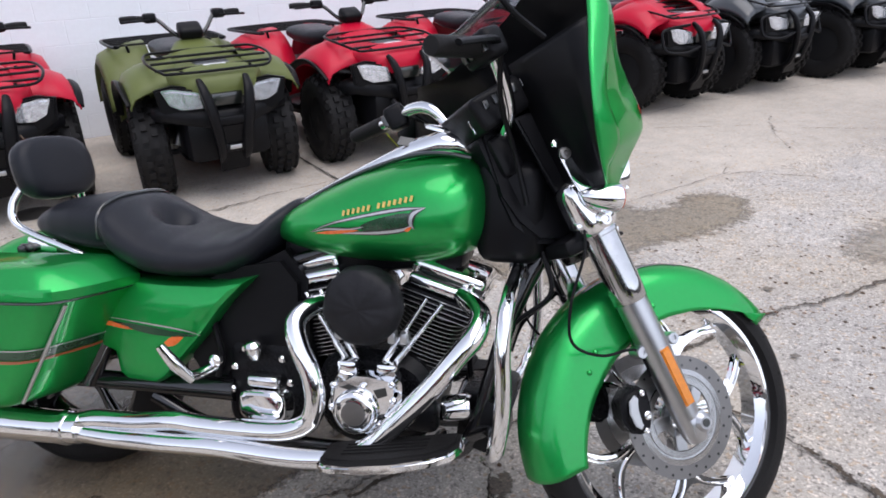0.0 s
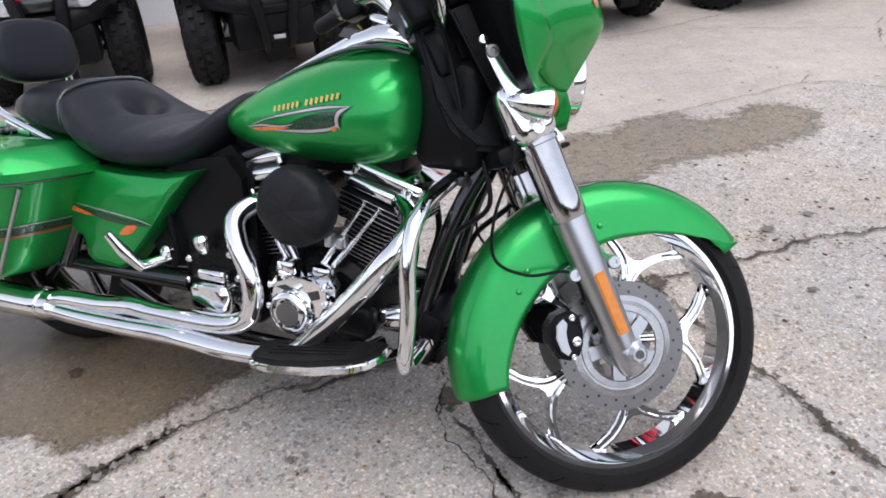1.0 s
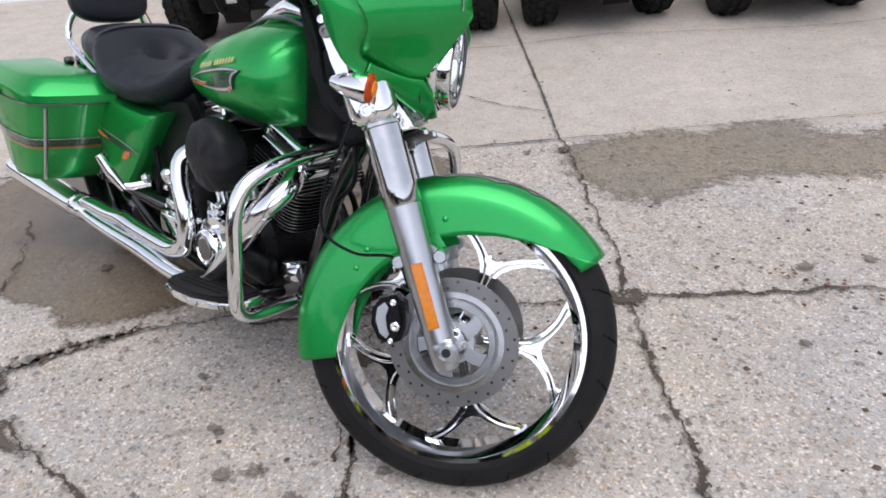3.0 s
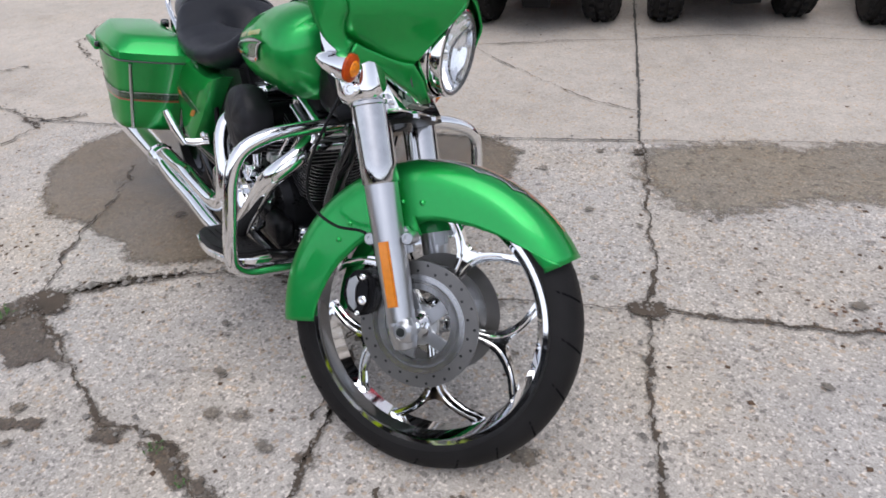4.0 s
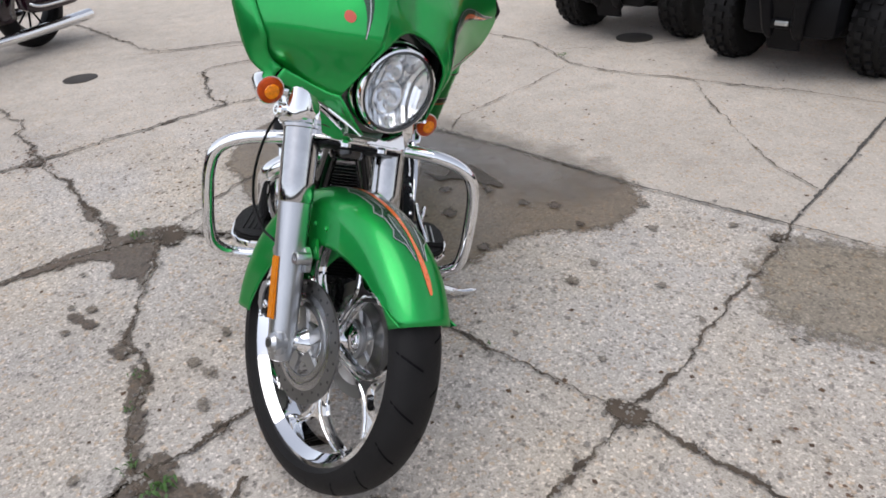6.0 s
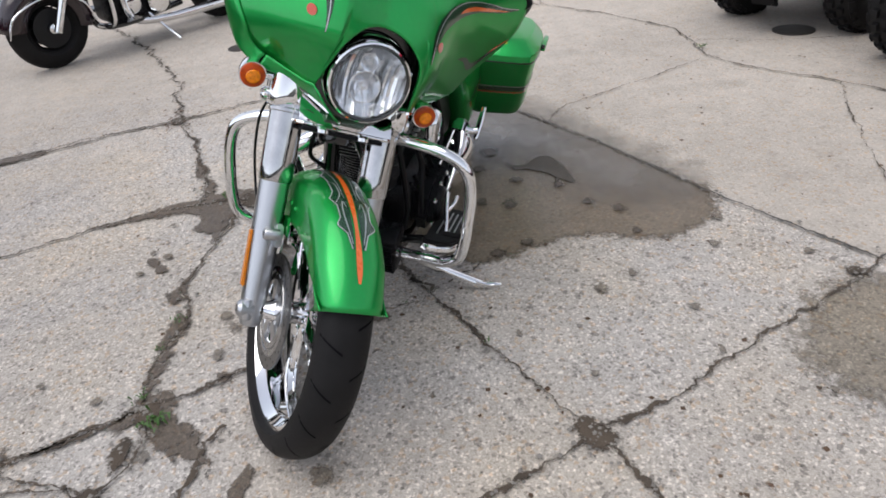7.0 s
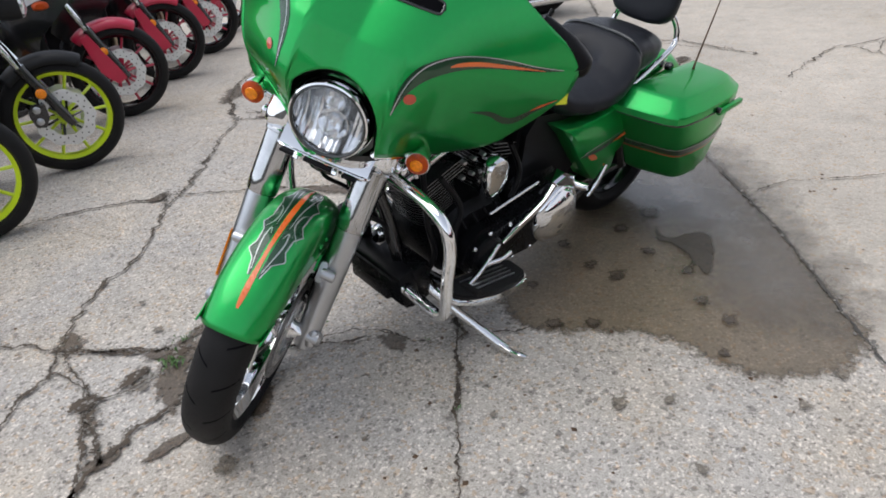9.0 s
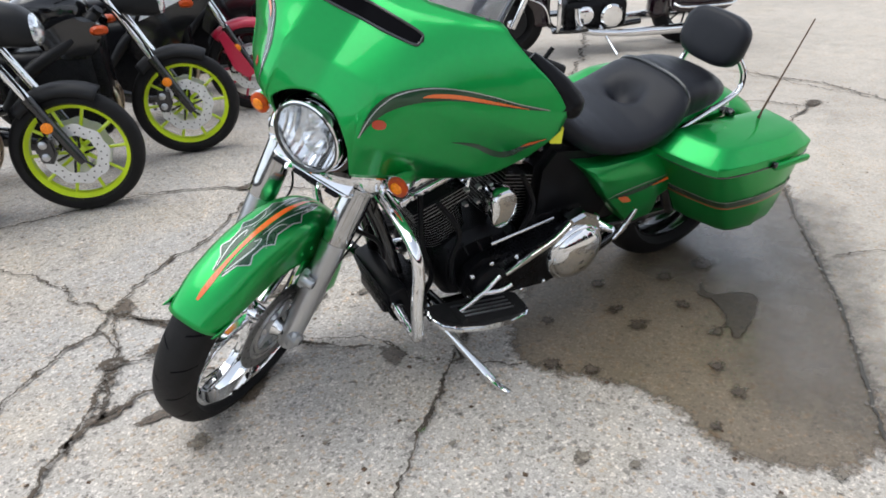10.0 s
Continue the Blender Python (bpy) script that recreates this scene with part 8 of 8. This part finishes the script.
    if fairing_paint is not None:
        for s in (-1, 1):
            part("side_fairing", plate([(-0.12, 0.86), (-0.30, 1.0), (-0.62, 0.84), (-0.76, 0.52), (-0.60, 0.32), (-0.46, 0.42), (-0.40, 0.62), (-0.24, 0.74)], 0.03, 0.01, Matrix.Translation((0, s * 0.215, 0)) @ SIDE), fairing_paint, b, "painted side fairing")
            part("fairing_stripe", plate([(-0.2, 0.84), (-0.32, 0.93), (-0.6, 0.8), (-0.66, 0.7), (-0.56, 0.74), (-0.36, 0.82)], 0.034, 0.004, Matrix.Translation((0, s * 0.215, 0)) @ SIDE), WHITE, b, "white fairing stripe")
            part("fork_guard", plate([(0.02, R - 0.02), (-0.02, R + 0.06), (-0.14, R + 0.28), (-0.19, R + 0.26), (-0.12, R + 0.02), (-0.04, R - 0.05)], 0.02, 0.006, Matrix.Translation((0, s * 0.14, 0)) @ SIDE), CRIMSON, b, "crimson fork guard")
    return b


TURN_IN = 152
yel = sport_bike(at(0.275, -0.645, 0, 0, 0, TURN_IN), YELLOW, MATT, "black naked sport bike with acid-yellow wheels")
copy_thing(yel, at(-0.495, -1.06, 0, 0, 0, TURN_IN + 2))
crim = sport_bike(at(-1.27, -1.63, 0, 0, 0, TURN_IN), CRIMSON, MATT, "black and white sport bike with crimson wheels", BLACK)
for x, y in [(-2.05, -2.14), (-2.82, -2.56), (-3.57, -3.16)]:
    copy_thing(crim, at(x, y, 0, 0, 0, TURN_IN))

# ---- the dark cruiser behind ----
cr = empty("cruiser_motorcycle", at(-3.55, -1.18, 0, -7, 0, -36), "dark maroon touring cruiser with chrome trim on its side stand", "motorcycle")
wheel = road_wheel(cr, "front_wheel", 0, 0.31, 0.07, 0.185, MATT, 9, 0, "black cast front wheel")
for s in (-1, 1):
    part("brake_disc", lathe([(0.04, 0), (0.145, 0), (0.145, 0.005), (0.04, 0.005)], 40, Matrix.Translation((0, s * 0.062, 0)) @ Matrix.Rotation(radians(-90 * s), 4, "X"), loop=True), MATT, wheel, "dark brake disc")
    part("axle_cap", lathe([(0.038, 0), (0.036, 0.02), (0.022, 0.032), (0.001, 0.034)], 18, Matrix.Translation((0, s * 0.075, 0)) @ Matrix.Rotation(radians(-90 * s), 4, "X")), CHROME, wheel, "chrome axle cap")
road_wheel(cr, "rear_wheel", -1.62, 0.32, 0.085, 0.21, MATT, 9, 0, "black cast rear wheel")
for nm, cx, rr, d0, d1 in [("front_fender", 0, 0.335, 5, 190), ("rear_fender", -1.62, 0.35, -10, 165)]:
    rows = []
    for d in np.linspace(d0, d1, 26):
        a = radians(d)
        rows.append([Vector((cx + (rr + dz) * math.cos(a), y, 0.315 + (rr + dz) * math.sin(a))) for y, dz in [(-0.098, -0.13), (-0.098, -0.04), (-0.07, 0.0), (0, 0.015), (0.07, 0.0), (0.098, -0.04), (0.098, -0.13)]])
    fd = part(nm, rings(bmesh.new(), rows, closed=False, caps=False), MAROON, cr, "dark maroon valanced fender", angle=60)
    so = fd.modifiers.new("thickness", "SOLIDIFY")
    so.thickness = 0.004
for s in (-1, 1):
    part("fender_trim", tube([(0.34 * math.cos(radians(d)), s * 0.105, 0.315 + 0.225 * math.sin(radians(d))) for d in (0, 40, 90, 140, 185)], 0.007, 8, 5), CHROME, cr, "chrome fender trim")
    part("fork_leg", tube([(0, s * 0.13, 0.29), (-0.1, s * 0.13, 0.5), (-0.28, s * 0.13, 0.88)], [0.03, 0.032, 0.032], 14, 2), CHROME, cr, "chrome fork leg")
    part("engine_guard", tube([(-0.33, s * 0.05, 0.62), (-0.34, s * 0.3, 0.6), (-0.34, s * 0.36, 0.45), (-0.34, s * 0.33, 0.3), (-0.36, s * 0.08, 0.24)], 0.016, 12, 5), CHROME, cr, "chrome engine guard")
    bag = part("saddlebag", rings(bmesh.new(), [[Vector((-1.62 + p.x, s * (0.24 + p.y), z)) for p in oval(0, 0, 0, 0.28 * k, 0.11 * k, 3.6, 28, axis=2)] for z, k in [(0.36, 0.85), (0.38, 0.96), (0.5, 1.0), (0.66, 1.0), (0.68, 0.98), (0.72, 0.85), (0.735, 0.6)]]), MAROON, cr, "dark maroon hard saddlebag")
    part("bag_rail", tube([(-1.34, s * 0.33, 0.44), (-1.4, s * 0.375, 0.42), (-1.62, s * 0.38, 0.415), (-1.84, s * 0.375, 0.42), (-1.9, s * 0.32, 0.44)], 0.011, 10, 5), CHROME, bag, "chrome bag rail")
    part("exhaust", tube([(-0.55, s * 0.17, 0.42), (-0.6, s * 0.2, 0.25), (-0.9, s * 0.22, 0.2), (-1.4, s * 0.24, 0.2), (-2.0, s * 0.25, 0.21)], [0.026, 0.028, 0.03, 0.042, 0.045], 14, 5), CHROME, cr, "long chrome exhaust")
    part("footboard", plate([(-0.32, s * 0.2), (-0.3, s * 0.3), (-0.45, s * 0.33), (-0.62, s * 0.31), (-0.62, s * 0.2)], 0.025, 0.008, at(0, 0, 0.27)), BLACK, cr, "rubber footboard")
    part("clutch_cover", lathe([(0.1, 0), (0.1, 0.02), (0.085, 0.035), (0.001, 0.042)], 32, Matrix.Translation((-0.86, s * 0.17, 0.34)) @ Matrix.Rotation(radians(-90 * s), 4, "X")), CHROME, cr, "round chrome engine cover")
    part("cam_cover", lathe([(0.075, 0), (0.075, 0.03), (0.06, 0.04), (0.001, 0.042)], 28, Matrix.Translation((-0.62, s * 0.16, 0.36)) @ Matrix.Rotation(radians(-90 * s), 4, "X")), CHROME, cr, "round chrome engine cover")
    for tx, tilt in [(-0.82, -24), (-0.60, 24)]:
        bm = bmesh.new()
        for k in range(9):
            rings(bm, [[at(tx, 0, 0.42, 0, tilt, 0) @ Vector((p.x, p.y, z)) for p in oval(0, 0, 0, 0.08, 0.085, 3.2, 20, axis=2)] for z in (0.04 + 0.016 * k, 0.047 + 0.016 * k)])
        if s < 0:
            part("cylinder", bm, ENGINE_BLACK, cr, "black finned cylinder")
            part("rocker_box", box((0, 0, 0.22), (0.15, 0.19, 0.06), 0.02, None, at(tx, 0, 0.42, 0, tilt, 0), 3), CHROME, cr, "chrome rocker box")
        else:
            bm.free()
part("engine_case", box((-0.74, 0, 0.34), (0.56, 0.30, 0.26), 0.06, seg=3), ENGINE_BLACK, cr, "black engine case")
part("frame", tube([(-0.28, 0, 0.9), (-0.34, 0, 0.6), (-0.36, 0, 0.26), (-0.6, 0, 0.18), (-1.2, 0, 0.22)], 0.025, 12, 4), BLACK, cr, "black frame")
part("tank", rings(bmesh.new(), [oval(x, 0, z, w, h, 2.4, 28) for x, z, w, h in [(-0.32, 0.84, 0.08, 0.06), (-0.4, 0.83, 0.17, 0.11), (-0.55, 0.81, 0.19, 0.12), (-0.75, 0.78, 0.15, 0.09), (-0.88, 0.75, 0.07, 0.04)]]), MAROON, cr, "dark maroon tank", angle=60)
part("seat", rings(bmesh.new(), [oval(x, 0, z, w, h, 2.5, 24) for x, z, w, h in [(-0.84, 0.74, 0.08, 0.05), (-1.0, 0.70, 0.19, 0.07), (-1.2, 0.74, 0.19, 0.08), (-1.3, 0.8, 0.17, 0.07), (-1.6, 0.80, 0.13, 0.05)]]), LEATHER, cr, "black seat", angle=60)
part("fairing", rings(bmesh.new(), [oval(x, 0, z, w, h, 2.4, 28) for x, z, w, h in [(0.02, 1.0, 0.15, 0.14), (-0.05, 1.02, 0.3, 0.22), (-0.18, 1.03, 0.4, 0.24), (-0.26, 1.03, 0.38, 0.22)]]), MAROON, cr, "dark maroon fairing", angle=60)
part("headlight", lathe([(0.09, 0), (0.095, 0.03), (0.08, 0.045), (0.001, 0.05)], 28, at(0.0, 0, 0.97, 0, 90, 0)), CHROME, cr, "round headlight")
part("side_stand", tube([(-0.78, 0.14, 0.25), (-0.83, 0.26, 0.14), (-0.87, 0.365, 0.055)], [0.014, 0.012, 0.016], 10, 3), CHROME, cr, "chrome side stand")

# ---- plain unseen walls, added round the yard to darken low reflections ----
for nm, m, w in [("unseen_wall_south", at(2, -16, 0, 0, 0, 0), 44), ("unseen_wall_east", at(20, 0, 0, 0, 0, 90), 44), ("unseen_wall_west", at(-24, -2, 0, 0, 0, 90), 44)]:
    tagged(part(nm, box((0, 0, 1.4), (w, 0.3, 2.8), 0.0), mat(nm + "_render", (0.15, 0.145, 0.135), 0.85, vary=0.3, scale=1.2, bump=0.4, fine=30), None, "", m, smooth=False), "plain unseen dark wall added to darken low reflections", "wall", kind="structure")
